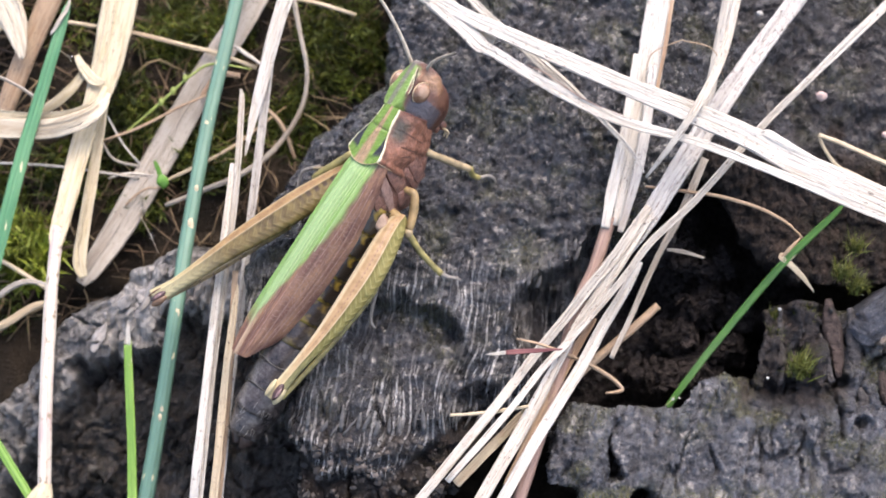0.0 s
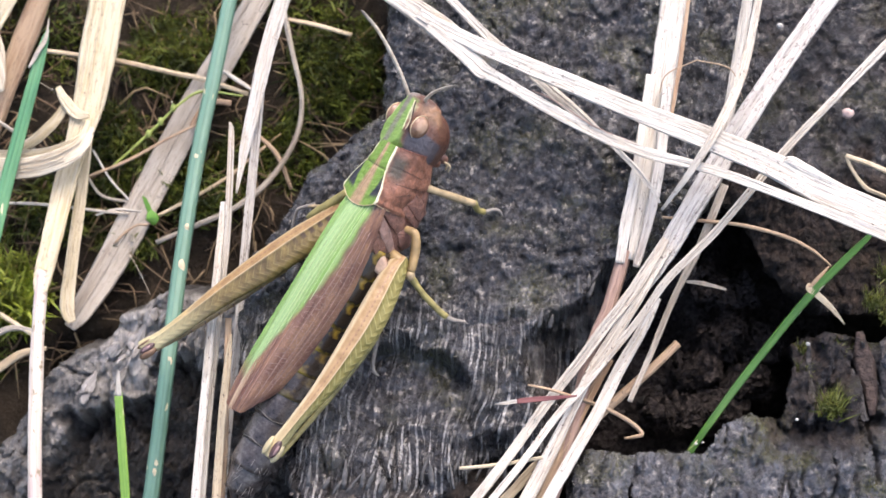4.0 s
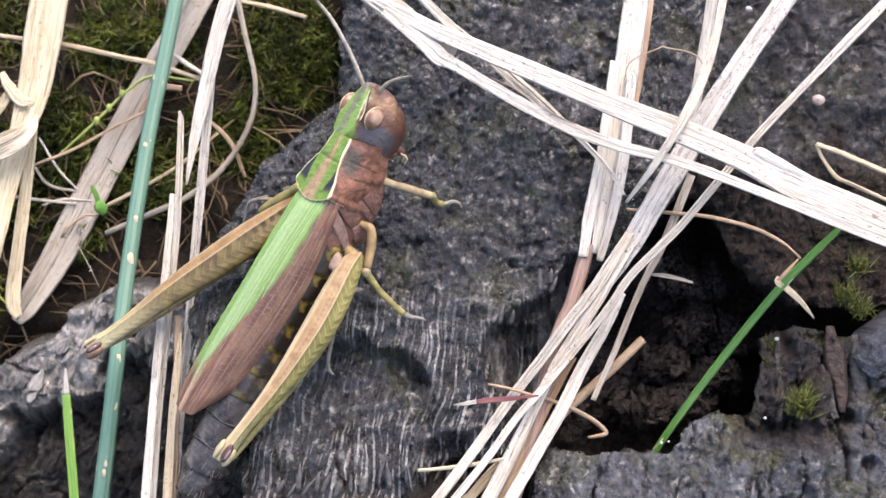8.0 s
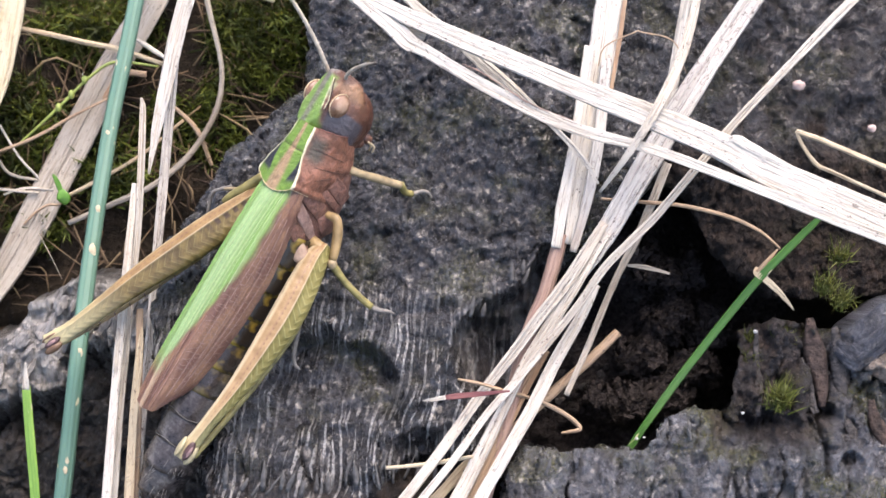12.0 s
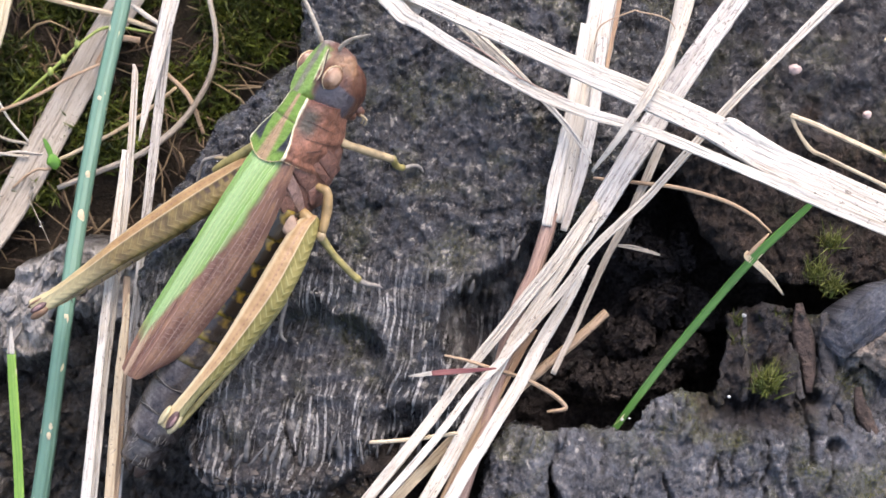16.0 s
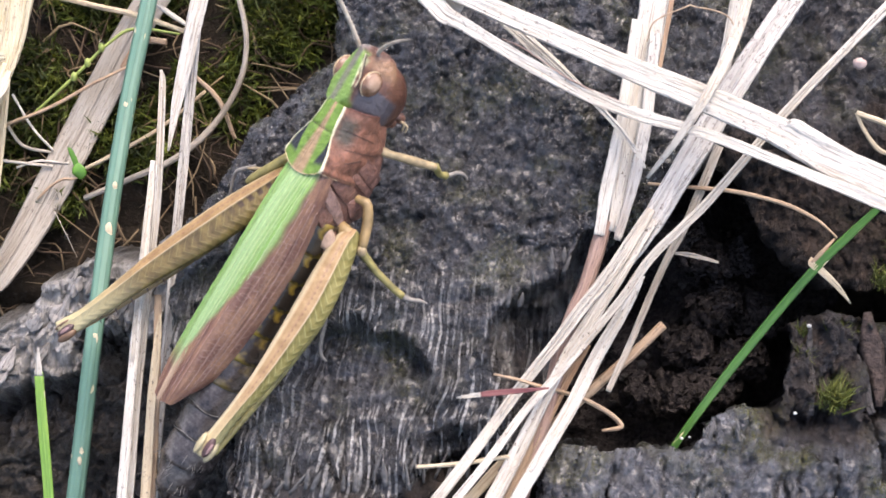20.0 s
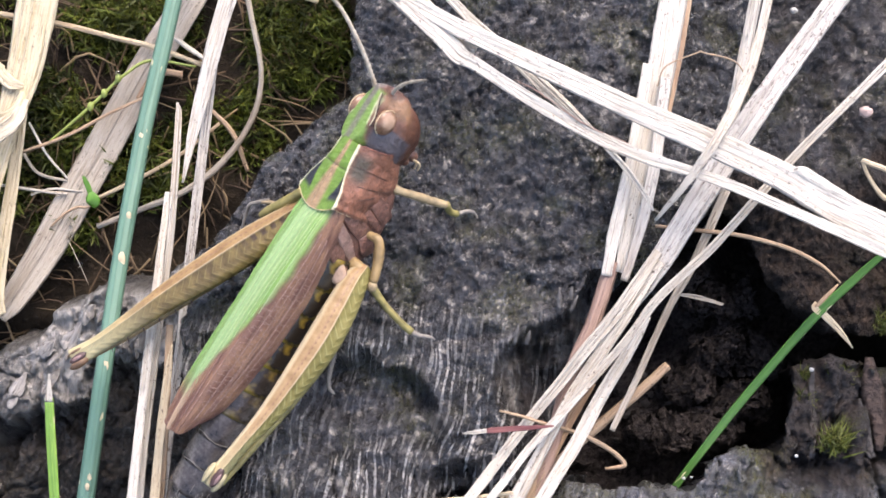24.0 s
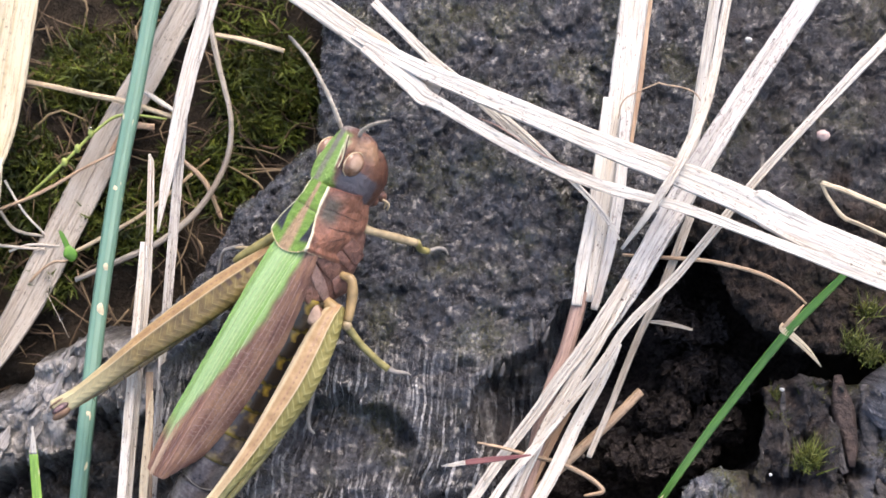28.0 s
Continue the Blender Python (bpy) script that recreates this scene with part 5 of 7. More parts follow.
tagged(link_mesh("char_crumbs", v_all, f_all, k.m, smooth=False), "crumbs of char and soil in the cracks", "crumbs", kind="stuff")

# grains lying on the wood
GRAIN_PINK = make_plain("pinkish_grain", (0.42, 0.31, 0.27), 0.2, 2.0, 0.6)
GRAIN_WHITE = make_plain("white_grain", (0.33, 0.33, 0.31), 0.1, 2.0, 0.5)
for p, r, mat in (((20.8, 10.07, -1.6), 0.36, GRAIN_PINK), ((16.81, 15.83, -2.6), 0.22, GRAIN_WHITE), ((16.52, -8.77, 3.1), 0.1, GRAIN_WHITE), ((17.69, -4.32, 0.7), 0.14, GRAIN_WHITE),
                  ((24.88, 7.43, -0.8), 0.26, GRAIN_PINK), ((10.62, -10.24, 2.4), 0.1, GRAIN_WHITE), ((11.04, -10.17, 2.4), 0.08, GRAIN_WHITE)):
    lump_thing("grain", p, (r, r * 0.85, r * 0.7), mat, "small pale grain lying on the charred wood", "grain", "pale grains", 0.5, int(900 * r))

# a split wedge of wood on the ledge
WEDGE_TOP = make_char("slate_wood", (0.052, 0.055, 0.067), (0.125, 0.131, 0.155), 0.0, 0.15, 0.3)
WEDGE_SIDE = make_plain("broken_tan_wood", (0.20, 0.165, 0.135), 0.65, 1.8, 0.85, 0.15, 0.4)


def slab(name, low, high, mat, parent, label, relief, lumps):
    """A thick piece of wood between two edges, ridged along its length, with steep sides."""
    n, m = 90, 30
    a, b = spline(low, n), spline(high, n)
    t = np.linspace(0, 1, m)[None, :, None]
    g = a[:, None] * (1 - t) + b[:, None] * t
    wide = np.linalg.norm(b - a, axis=1)[:, None] * t[..., 0]
    run = np.cumsum(np.r_[0, np.linalg.norm(np.diff(b, axis=0), axis=1)])[:, None] + 0 * wide
    g[..., 2] += 0.45 * np.sin(math.pi * t[..., 0]) + relief * fbm(wide * 2.2, run * 0.3, 33, 4, 0.6) + lumps * fbm(g[..., 0] * 1.3, g[..., 1] * 1.3, 36, 4, 0.6)
    g[..., :2] += 0.12 * np.stack([fbm(run * 1.5, wide, 37, 3), fbm(run * 1.5, wide, 39, 3)], -1)
    first, last = g[:, :1].copy(), g[:, -1:].copy()
    first[..., 2], last[..., 2] = first[..., 2] - 4, last[..., 2] - 4
    g = np.concatenate([first, g, last], 1)
    uv = np.stack([np.pad(wide, ((0, 0), (1, 1)), "edge"), np.pad(run, ((0, 0), (1, 1)), "edge")], -1)
    idx = np.arange(n * (m + 2)).reshape(n, m + 2)
    faces = np.stack([idx[:-1, :-1], idx[1:, :-1], idx[1:, 1:], idx[:-1, 1:]], -1).reshape(-1, 4).tolist()
    return link_mesh(name, g.reshape(-1, 3), faces, mat, parent, label, uv.reshape(-1, 2))


wedge = root("wood_wedge", (24.7, -6.09, -1.5), "split wedge of slate grey wood with a crumbly tan broken side", "wood")
slab("top_face", [(22.07, -5.59, 0.8), (22.85, -6.46, 1.4), (23.65, -6.45, 1.8), (25, -5.38, 2.1), (26.27, -4.57, 2.3), (27.16, -4.19, 2.4), (33.03, -2.81, 2.6)], [(22.05, -5.4, 0.6), (22.68, -4.51, 0.8), (23.71, -3.63, 1), (24.93, -2.72, 1.2), (26.23, -2.24, 1.3), (27.46, -1.93, 1.4), (33.4, -0.37, 1.6)], WEDGE_TOP, wedge, "slate grey top with fine ridges", 0.3, 0.15)
slab("broken_side", [(23.7, -6.61, 1.4), (24.81, -7.15, 1.4), (25.6, -7.75, 1.5), (26.57, -8.15, 1.5), (27.71, -8.5, 1.5), (33.22, -10.04, 1.6)], [(23.66, -6.42, 1.76), (25.01, -5.35, 2.06), (26.28, -4.54, 2.26), (27.17, -4.16, 2.36), (29.5, -3.61, 2.46), (33.05, -2.78, 2.56)], WEDGE_SIDE, wedge, "crumbly tan broken side", 0.15, 0.8)
straw([(25.41, -7.01, 2.2, 0.06, 0.1), (26.05, -6.68, 2.4, 0.14, 0.1), (27.08, -6.2, 2.6, 0.16, 0.1), (29.69, -5.19, 2.8, 0.16, 0.1)], STRAW_BROWN, seed=63, n=16, section=ROUND, label="reddish dry stem end on the broken wedge")
straw([(17.94, -0.64, 0.2, 0.1, 0.06), (17.81, -0.94, 0.5, 0.16, 0.06), (18.42, -1.36, 0.4, 0.2, 0.07), (19.26, -2.17, 0.2, 0.16, 0.06), (20.06, -3.13, 0, 0.04, 0.04)], STRAW_TAN, seed=60, n=20, section=FLAT,
      label="dry leaf tip wrapped round a green blade")
straw([(19.1, 0.41, 0.3, 0.05, 0.04), (18.42, -0.3, 0.5, 0.13, 0.05), (17.85, -0.87, 0.5, 0.1, 0.05)], STRAW_BROWN, seed=61, n=14, section=FLAT, label="brown leaf scrap on a green blade")
straw([(25.74, 11.81, -0.6, 0.12, 0.08), (26.71, 11.37, -0.5, 0.12, 0.08), (27.96, 11.6, -0.4, 0.12, 0.08), (30.13, 11.56, -0.3, 0.1, 0.08)], STRAW_TAN, seed=62, n=20, section=ROUND, label="bent dry stem on the log")

# splinters of bark standing between the star moss
BARK = make_plain("brown_bark", (0.045, 0.031, 0.025), 0.7, 1.6, 0.7, 0.3, 0.3)
BARK_GREY = make_plain("grey_bark", (0.045, 0.041, 0.039), 0.7, 1.6, 0.6, 0.35, 0.3)
for n_, (pts, mat) in enumerate((
    ([(17.73, -4.18, 0.9, 0.16, 0.12), (17.79, -5.86, 0.8, 0.34, 0.25), (17.8, -7.44, 1, 0.42, 0.3), (17.6, -9.17, 1.2, 0.4, 0.3)], BARK_GREY),
    ([(17.11, -5.52, 0.2, 0.1, 0.1), (17.09, -6.93, 0.4, 0.28, 0.2), (17.06, -8.67, 0.8, 0.34, 0.25)], BARK),
    ([(18.44, -5.17, 0.6, 0.2, 0.15), (18.53, -6.92, 0.9, 0.42, 0.3), (18.17, -8.65, 1.2, 0.4, 0.3)], BARK),
    ([(20.9, -3.59, 0.6, 0.3, 0.2), (20.99, -5.17, 0.9, 0.8, 0.35), (21.31, -6.92, 1.2, 0.7, 0.35), (21.38, -8.65, 1.4, 0.3, 0.25)], BARK),
    ([(20.26, -5.87, 1, 0.2, 0.2), (20.43, -7.26, 1.4, 0.5, 0.3), (20.9, -8.98, 1.8, 0.4, 0.3)], BARK_GREY),
    ([(22.27, -4.13, 0.7, 0.3, 0.2), (22.51, -6.23, 1, 0.7, 0.35), (22.58, -8.66, 1.3, 0.5, 0.3)], BARK_GREY),
    ([(24.06, -8.23, 1.9, 0.3, 0.2), (24.29, -9.62, 2.2, 0.6, 0.35), (25.01, -11.07, 2.5, 0.4, 0.3)], BARK),
    ([(22.57, -9.32, 2, 0.3, 0.2), (22.94, -10.53, 2.3, 0.5, 0.3), (22.64, -11.92, 2.6, 0.3, 0.25)], BARK_GREY))):
    pts = [(a_, b_, c_ - 0.25, d_ * 0.7, e_) for a_, b_, c_, d_, e_ in pts]
    blade("bark_splinter", pts, mat, "rough splinter of bark among the star moss", "wood", "bark splinters", np.array([(1, 0.1), (0.5, 0.7), (0.1, 0.5), (-0.35, 0.9), (-1, 0.2), (-0.7, -0.5), (0.6, -0.5)]), 11, (0, 0, 1), 0.16, 70 + n_)


# ---- ragged splinters of burnt wood, parts of log, ledge and chunk ----
def splinters(owner, height, places, mat, turn, label, seed):
    rng = np.random.RandomState(seed)
    for x0, y0, x1, y1, count in places:
        for i in range(count):
            t = (i + rng.rand()) / count
            x, y = x0 + (x1 - x0) * t + rng.randn() * 0.25, y0 + (y1 - y0) * t + rng.randn() * 0.25
            a = radians(turn + rng.randn() * 14)
            size, w = 0.7 + 1.1 * rng.rand(), 0.07 + 0.09 * rng.rand()
            px = np.array([x, x + 0.5 * size * math.sin(a), x + size * math.sin(a)])
            py = np.array([y, y + 0.5 * size * math.cos(a), y + size * math.cos(a)])
            z = height(px, py)[0]
            if z.max() - z.min() > 2.5:
                continue
            z = z.max() + np.array([-0.05, 0.1, 0.16 + 0.2 * rng.rand()])
            blade("splinter", [(px[j], py[j], z[j], (w, w * 1.1, 0.02)[j], (0.07, 0.08, 0.02)[j]) for j in range(3)], mat, label if i == 0 else "", "",
                  section=ring_round(5), n=5, rough=0.1, seed=seed + i, parent=owner)


SLIVER = make_plain("burnt_splinter", (0.09, 0.086, 0.08), 0.6, 1.5, 0.5, 0.4, 0.1)
splinters(CHARRED_LOG, log_height, [(-12.5, -12.6, 2, -12.4, 26), (1.0, -3.8, 5.0, -0.2, 6)], SLIVER, 8, "ragged splinter of burnt wood", 5)
splinters(CHARRED_LEDGE, ledge_height, [(4.5, -12, 15, -10, 16)], SLIVER, 5, "ragged splinter of burnt wood", 6)
FLAKE = make_straw("weathered_flake", (0.25, 0.238, 0.222), (0.16, 0.152, 0.142), (0.06, 0.055, 0.05), 1.0, 0.7)
ANGULAR = np.array([(1, 0.0), (0.7, 0.55), (0.2, 0.35), (-0.1, 0.8), (-0.6, 0.6), (-1, 0.1), (-0.6, -0.6), (0.6, -0.6)])
rng = np.random.RandomState(64)
for n_ in range(34):
    t = rng.rand()
    x, y = -16.5 - 11.0 * t, -0.4 - 3.4 * t - 3.4 * rng.rand()
    a, size, w = radians(-24 + 7 * rng.randn()), 1.0 + 1.6 * rng.rand(), 0.16 + 0.3 * rng.rand()
    s_ = np.linspace(-0.5, 0.5, 6) * size
    px_, py_ = x - s_ * math.sin(a), y + s_ * math.cos(a)
    if inside(px_, py_, CHUNK).min() < 0.5:
        continue
    pz_ = np.polyval(np.polyfit(s_, chunk_height(px_, py_)[0], 1), s_) + 0.12
    blade("flake", [(px_[q], py_[q], pz_[q], w * (0.3, 0.8, 1, 1, 0.7, 0.15)[q], 0.25) for q in range(6)], FLAKE, "ridged grey flake of weathered wood" if n_ == 0 else "", "",
          section=ANGULAR, n=18, rough=0.16, seed=80 + n_, parent=WEATHERED_CHUNK)

# clods on the crumbled soil in the hole
for n_, (p, r) in enumerate((((12.64, -1.1, -5.4), 1.4), ((13.65, -4.09, -6.2), 1.7), ((15.21, -7.08, -5.6), 1.4), ((11.79, -5.96, -6.4), 1.5), ((11.05, -8.91, -5.2), 1.4), ((13.14, -8.94, -5.6), 1.5),
                             ((9.36, -8.9, -5), 1.2), ((14.87, -1.08, -6.6), 1.2), ((11.36, 0.78, -5.4), 1.2), ((16.02, -4.48, -7), 1.3))):
    v, f = ball(p, (r, r * 0.8, r * 0.9), 40, 56, None, 0.0, n_)
    v = np.array(v)
    for k_, amp in ((0.8, 0.7 * r), (2.4, 0.6), (5.5, 0.4)):
        v = v + amp * np.stack([fbm(v[:, 0] * k_ + q, v[:, 1] * k_ + v[:, 2] * k_, 120 + n_ + q, 4) for q in range(3)], 1)
    v[:, 2] -= 1.2
    link_mesh("clod", v, f, HOLE_SOIL, HOLE, "dark brown clod of soil" if n_ == 0 else "")

# ---- the grasshopper ----
# its own frame: x to its right side, y forward, z out of its back; from the hind edge of the neck shield
F_AX = Vector((0.512, 0.856, 0.047)).normalized()
P_AX = Vector((-F_AX.y, F_AX.x, 0)).normalized()
LEAN = radians(35)
D_AX = (Vector((0, 0, 1)) * math.cos(LEAN) + P_AX * math.sin(LEAN))
D_AX = (D_AX - F_AX * D_AX.dot(F_AX)).normalized()
R_AX = F_AX.cross(D_AX)
BODY_AT = Vector((-9.18, 4.48, 7.2))
BODY = np.array([R_AX, F_AX, D_AX])


def own(p):
    """A place in the insect's frame, in mm on the slope."""
    return np.array(p, float) @ BODY + np.array(BODY_AT)


def own_path(points):
    return [(*own(p[:3]), *p[3:]) for p in points]


def shell(name, fn, nu, nv, mat, parent, label="", masks=None, wrap=False):
    """A skin from fn(u, v) in the insect's frame; u and v run from 0 to 1. Its inner side lies 0.06 mm deeper."""
    us, vs = np.linspace(0, 1, nu), np.linspace(0, 1, nv)
    loc = np.array([[fn(u, v) for u in us] for v in vs]).reshape(-1, 3)
    idx = np.arange(nu * nv).reshape(nv, nu)
    faces = np.stack([idx[:-1, :-1], idx[:-1, 1:], idx[1:, 1:], idx[1:, :-1]], -1).reshape(-1, 4).tolist()
    U, V = np.meshgrid(us, vs)
    attrs = {k_: np.array([f_(p, u, v) for p, u, v in zip(loc, U.ravel(), V.ravel())], float).clip(0, 1) for k_, f_ in (masks or {}).items()}
    return link_mesh(name, own(loc), faces, mat, parent, label, np.stack([U.ravel(), V.ravel()], 1), attrs=attrs)


def band(v, lo, hi, soft=0.05):
    a = min(max((v - lo) / soft + 0.5, 0), 1)
    b = min(max((hi - v) / soft + 0.5, 0), 1)
    return a * b


def skin(name, layers, base, rough=0.45, grain=2.5, bump=0.06, var=0.35):
    """Insect skin: a mottled ground colour under pigment layers (mask, colour)."""
    m_ = Mat(name, rough, 0.45)
    n = m_.noise(m_.obj(grain), 1, 5, 0.6)
    c = m_.ramp(n, (0.3, tuple(v * (1 - var) for v in base)), (0.7, tuple(min(1, v * (1 + var)) for v in base)))
    for mask, col in layers:
        tone = m_.ramp(n, (0.25, tuple(v * 0.8 for v in col)), (0.75, tuple(min(1, v * 1.15) for v in col)))
        c = m_.mix(m_.attr(mask), c, tone)
    m_.colour(c).bump(n, bump, 0.8)
    m_.b.inputs["Coat Weight"].default_value = 0.12
    m_.b.inputs["Coat Roughness"].default_value = 0.3
    return m_.m


GREEN_BACK, CREAM, BLACK = (0.10, 0.18, 0.02), (0.66, 0.62, 0.42), (0.012, 0.011, 0.012)
hopper = root("grasshopper", own((0, -3, -5.6)), "green and brown grasshopper resting on charred wood", "grasshopper")


# head
def head_at(u, v):
    a, b = math.pi * v, 2 * math.pi * u
    c = math.cos(a)
    w = max(0, math.sin(a)) ** (0.9 if c < 0 else 0.3)
    x, z = 1.28 * w * math.copysign(abs(math.sin(b)) ** 0.75, math.sin(b)), (3.1 if math.cos(b) > 0 else 2.12) * w * math.copysign(abs(math.cos(b)) ** 0.85, math.cos(b))
    z2 = z - 2.15
    y2 = 4.75 + ((2.0 if z > 0 else 1.75) * abs(c) ** 1.2 if c < 0 else -2.0 * c) + (0.24 * min(z, 2.2) if z > 0 else -0.12 * z * (1 if c > 0 else 0.4))
    # a flat crown that narrows to a blunt point between the feelers
    z2 = min(z2, 0.02 - 0.08 * x * x)
    x *= 0.70 + 0.30 * min(1, max(0, -z2) / 1.7) ** 0.8
    if z2 > -1.4:
        x *= 1 - 0.30 * max(0, y2 - 4.6) * (z2 + 1.4) / 1.4
    # cheeks bulge, then draw in to the mouth
    x *= 1 + 0.10 * math.exp(-((z2 + 2.3) / 0.9) ** 2)
    return (x - 0.12 - 0.30 * min(1, max(0, (z2 + 1.7) / 1.5)), y2, z2)


HEAD = skin("head_skin", [("tan", (0.34, 0.20, 0.10)), ("dark", (0.060, 0.022, 0.014)), ("gena", (0.06, 0.053, 0.058)), ("green", (0.115, 0.20, 0.035)), ("stripe", (0.12, 0.10, 0.085)), ("cream", (0.48, 0.50, 0.30))],
            (0.098, 0.043, 0.025), 0.3, 3.2, 0.16, 0.45)
head = shell("head", head_at, 60, 50, HEAD, hopper, "brown head with a green crown", {
    "tan": lambda p, u, v: 0.45 * band(p[2], -2.0, -0.4, 0.6) * band(p[1], 5.7, 6.6, 0.4),
    "gena": lambda p, u, v: band(p[2], -2.75, -0.45, 0.15) * band(p[1], 3.0, 5.0 + 0.12 * (p[2] + 1), 0.12),
    "green": lambda p, u, v: band(abs(p[0] + 0.42), -1, 0.86 - 0.17 * max(0, p[1] - 3.6), 0.08) * band(p[2], -0.5, 1, 0.12) * band(p[1], 3, 6.45, 0.2),
    "stripe": lambda p, u, v: 0.9 * band(abs(p[0] + 0.42), -1, 0.17, 0.12) * band(p[2], -0.5, 1, 0.2),
    "cream": lambda p, u, v: 0.8 * band(abs(p[0] + 0.42), 0.81 - 0.17 * max(0, p[1] - 3.6), 0.87 - 0.17 * max(0, p[1] - 3.6), 0.05) * band(p[2], -1.0, 1, 0.2) * band(p[1], 4.6, 6.3, 0.2),
    "dark": lambda p, u, v: 0.85 * band(p[2], -6, -2.7, 1.2) + 0.7 * band(p[1], 6.3, 9, 0.25) * band(abs(p[0] + 0.12), -1, 0.5, 0.2)})
k = Mat("eye_skin", 0.25, 0.5)
k_n = k.noise(k.obj(3.0), 1, 3)
k_c = k.ramp(k_n, (0.35, (0.11, 0.055, 0.03)), (0.66, (0.22, 0.125, 0.075)))
k.colour(k.mix(k.attr("pale"), k_c, k.ramp(k_n, (0.35, (0.31, 0.19, 0.12)), (0.66, (0.42, 0.285, 0.195))))).bump(k.noise(k.obj(14), 1, 1), 0.01, 0.4)
EYE = k.m
RIM = make_plain("eye_rim", (0.42, 0.33, 0.20), 0.2, 3, 0.4)
for sx in (1, -1):
    c = own((sx * (0.92 if sx > 0 else 0.93) - 0.3, 5.12, -0.85 if sx > 0 else -0.62))
    v, f = ball((0, 0, 0), (0.42, 0.70, 0.72), 20, 26)
    spot = (1.3 - np.hypot(v[:, 1] - 0.12, v[:, 2] - 0.16) / 0.36).clip(0, 0.35) / 0.35
    link_mesh("eye", v @ BODY + c, f, EYE, head, "glossy brown eye with a pale upper disc", attrs={"pale": spot})
    tor = [own((sx * (0.96 if sx > 0 else 0.97) - 0.3, 5.12 + 0.71 * math.cos(t), (-0.85 if sx > 0 else -0.62) + 0.73 * math.sin(t))) for t in np.linspace(0, 6.283, 26)]
    v, f, uv = loft([(*p, 0.032, 0.032) for p in tor], 50, ring_round(6), tuple(R_AX), cap=False)
    link_mesh("eye_rim", v, f, RIM, head, uv=uv)
BROW = make_plain("brow_cream", (0.46, 0.42, 0.28), 0.3, 3, 0.4)
BROW_DARK = make_plain("brow_dark", (0.045, 0.022, 0.015), 0.4, 3, 0.35)
for dx, mat, label in ((0.0, BROW, "cream brow ridge"), (0.11, BROW_DARK, "dark groove beside the brow")):
    run = [(x_ + dx, y_, z_, 0.035, 0.035) for x_, y_, z_ in ((0.02, 6.35, -0.02), (0.10, 6.0, -0.03), (0.22, 5.6, -0.10), (0.36, 5.1, -0.16), (0.42, 4.6, -0.12))]
    blade("brow", own_path(run), mat, label, "", section=ring_round(6), n=24, hint=tuple(D_AX), rough=0.01, parent=head)
MOUTH = make_plain("mouth_brown", (0.12, 0.055, 0.035), 0.4, 2.5, 0.4)
for y_, z_ in ((4.3, -4.35), (3.9, -3.9)):
    lump_thing("mouthpart", own((0.5, y_, z_)), (0.25, 0.3, 0.4), MOUTH, "", "", lump=0.15, parent=head, turn=BODY.T)
for sx in (0.7, 0.95):
    blade("palp", own_path([(sx, 4.2, -4.3, 0.07, 0.07), (sx + 0.1, 4.1, -4.6, 0.07, 0.07), (sx, 3.8, -4.8, 0.05, 0.05)]), RIM, "", "", section=ROUND, n=10, parent=head)

# feelers: long chains of small joints, set in the brow
k = Mat("feeler_skin", 0.5, 0.35)
k_c = k.ramp(k.noise(k.uv(2, 2), 1, 3), (0.35, (0.24, 0.20, 0.15)), (0.7, (0.46, 0.41, 0.33)))
k.colour(k.mix(k.attr("tip"), k_c, (0.05, 0.045, 0.042)))
FEELER = k.m


def feeler(points, r0, r1, label, dusk):
    run = spline(points, 90)
    t = np.linspace(0, 1, 90)
    r = (r0 + (r1 - r0) * t) * (1 + 0.07 * np.sin(t * 2 * math.pi * 20)) * np.where(t > 0.97, (1 - t) / 0.03 * 0.7 + 0.3, 1)
    v, f, uv = loft(np.c_[run, r, r], 90, ring_round(8))
    ob = link_mesh("feeler", v, f, FEELER, hopper, label, uv, base=points[0], attrs={"tip": np.repeat(((t - dusk) / 0.25).clip(0, 1), 8)})
    return ob


feeler_l = feeler([(-6.29, 10.27, 6.2), (-6.73, 11.46, 6.9), (-7.27, 12.64, 7.5), (-8.03, 13.95, 8.1), (-8.93, 14.99, 8.6)], 0.125, 0.10, "long pale segmented feeler", 0.75)
feeler_r = feeler([(-5.48, 9.6, 6.4), (-5.32, 9.95, 7), (-4.93, 10.21, 7.9), (-4.31, 10.34, 9), (-3.44, 10.32, 10.4)], 0.13, 0.07, "segmented feeler turned forward", 0.8)


# neck shield
def shield_w(y):
    return float(np.interp(y, [-0.6, 0.3, 1.0, 1.9, 2.6, 3.5], [1.34, 1.38, 1.24, 0.88, 0.70, 0.64]))


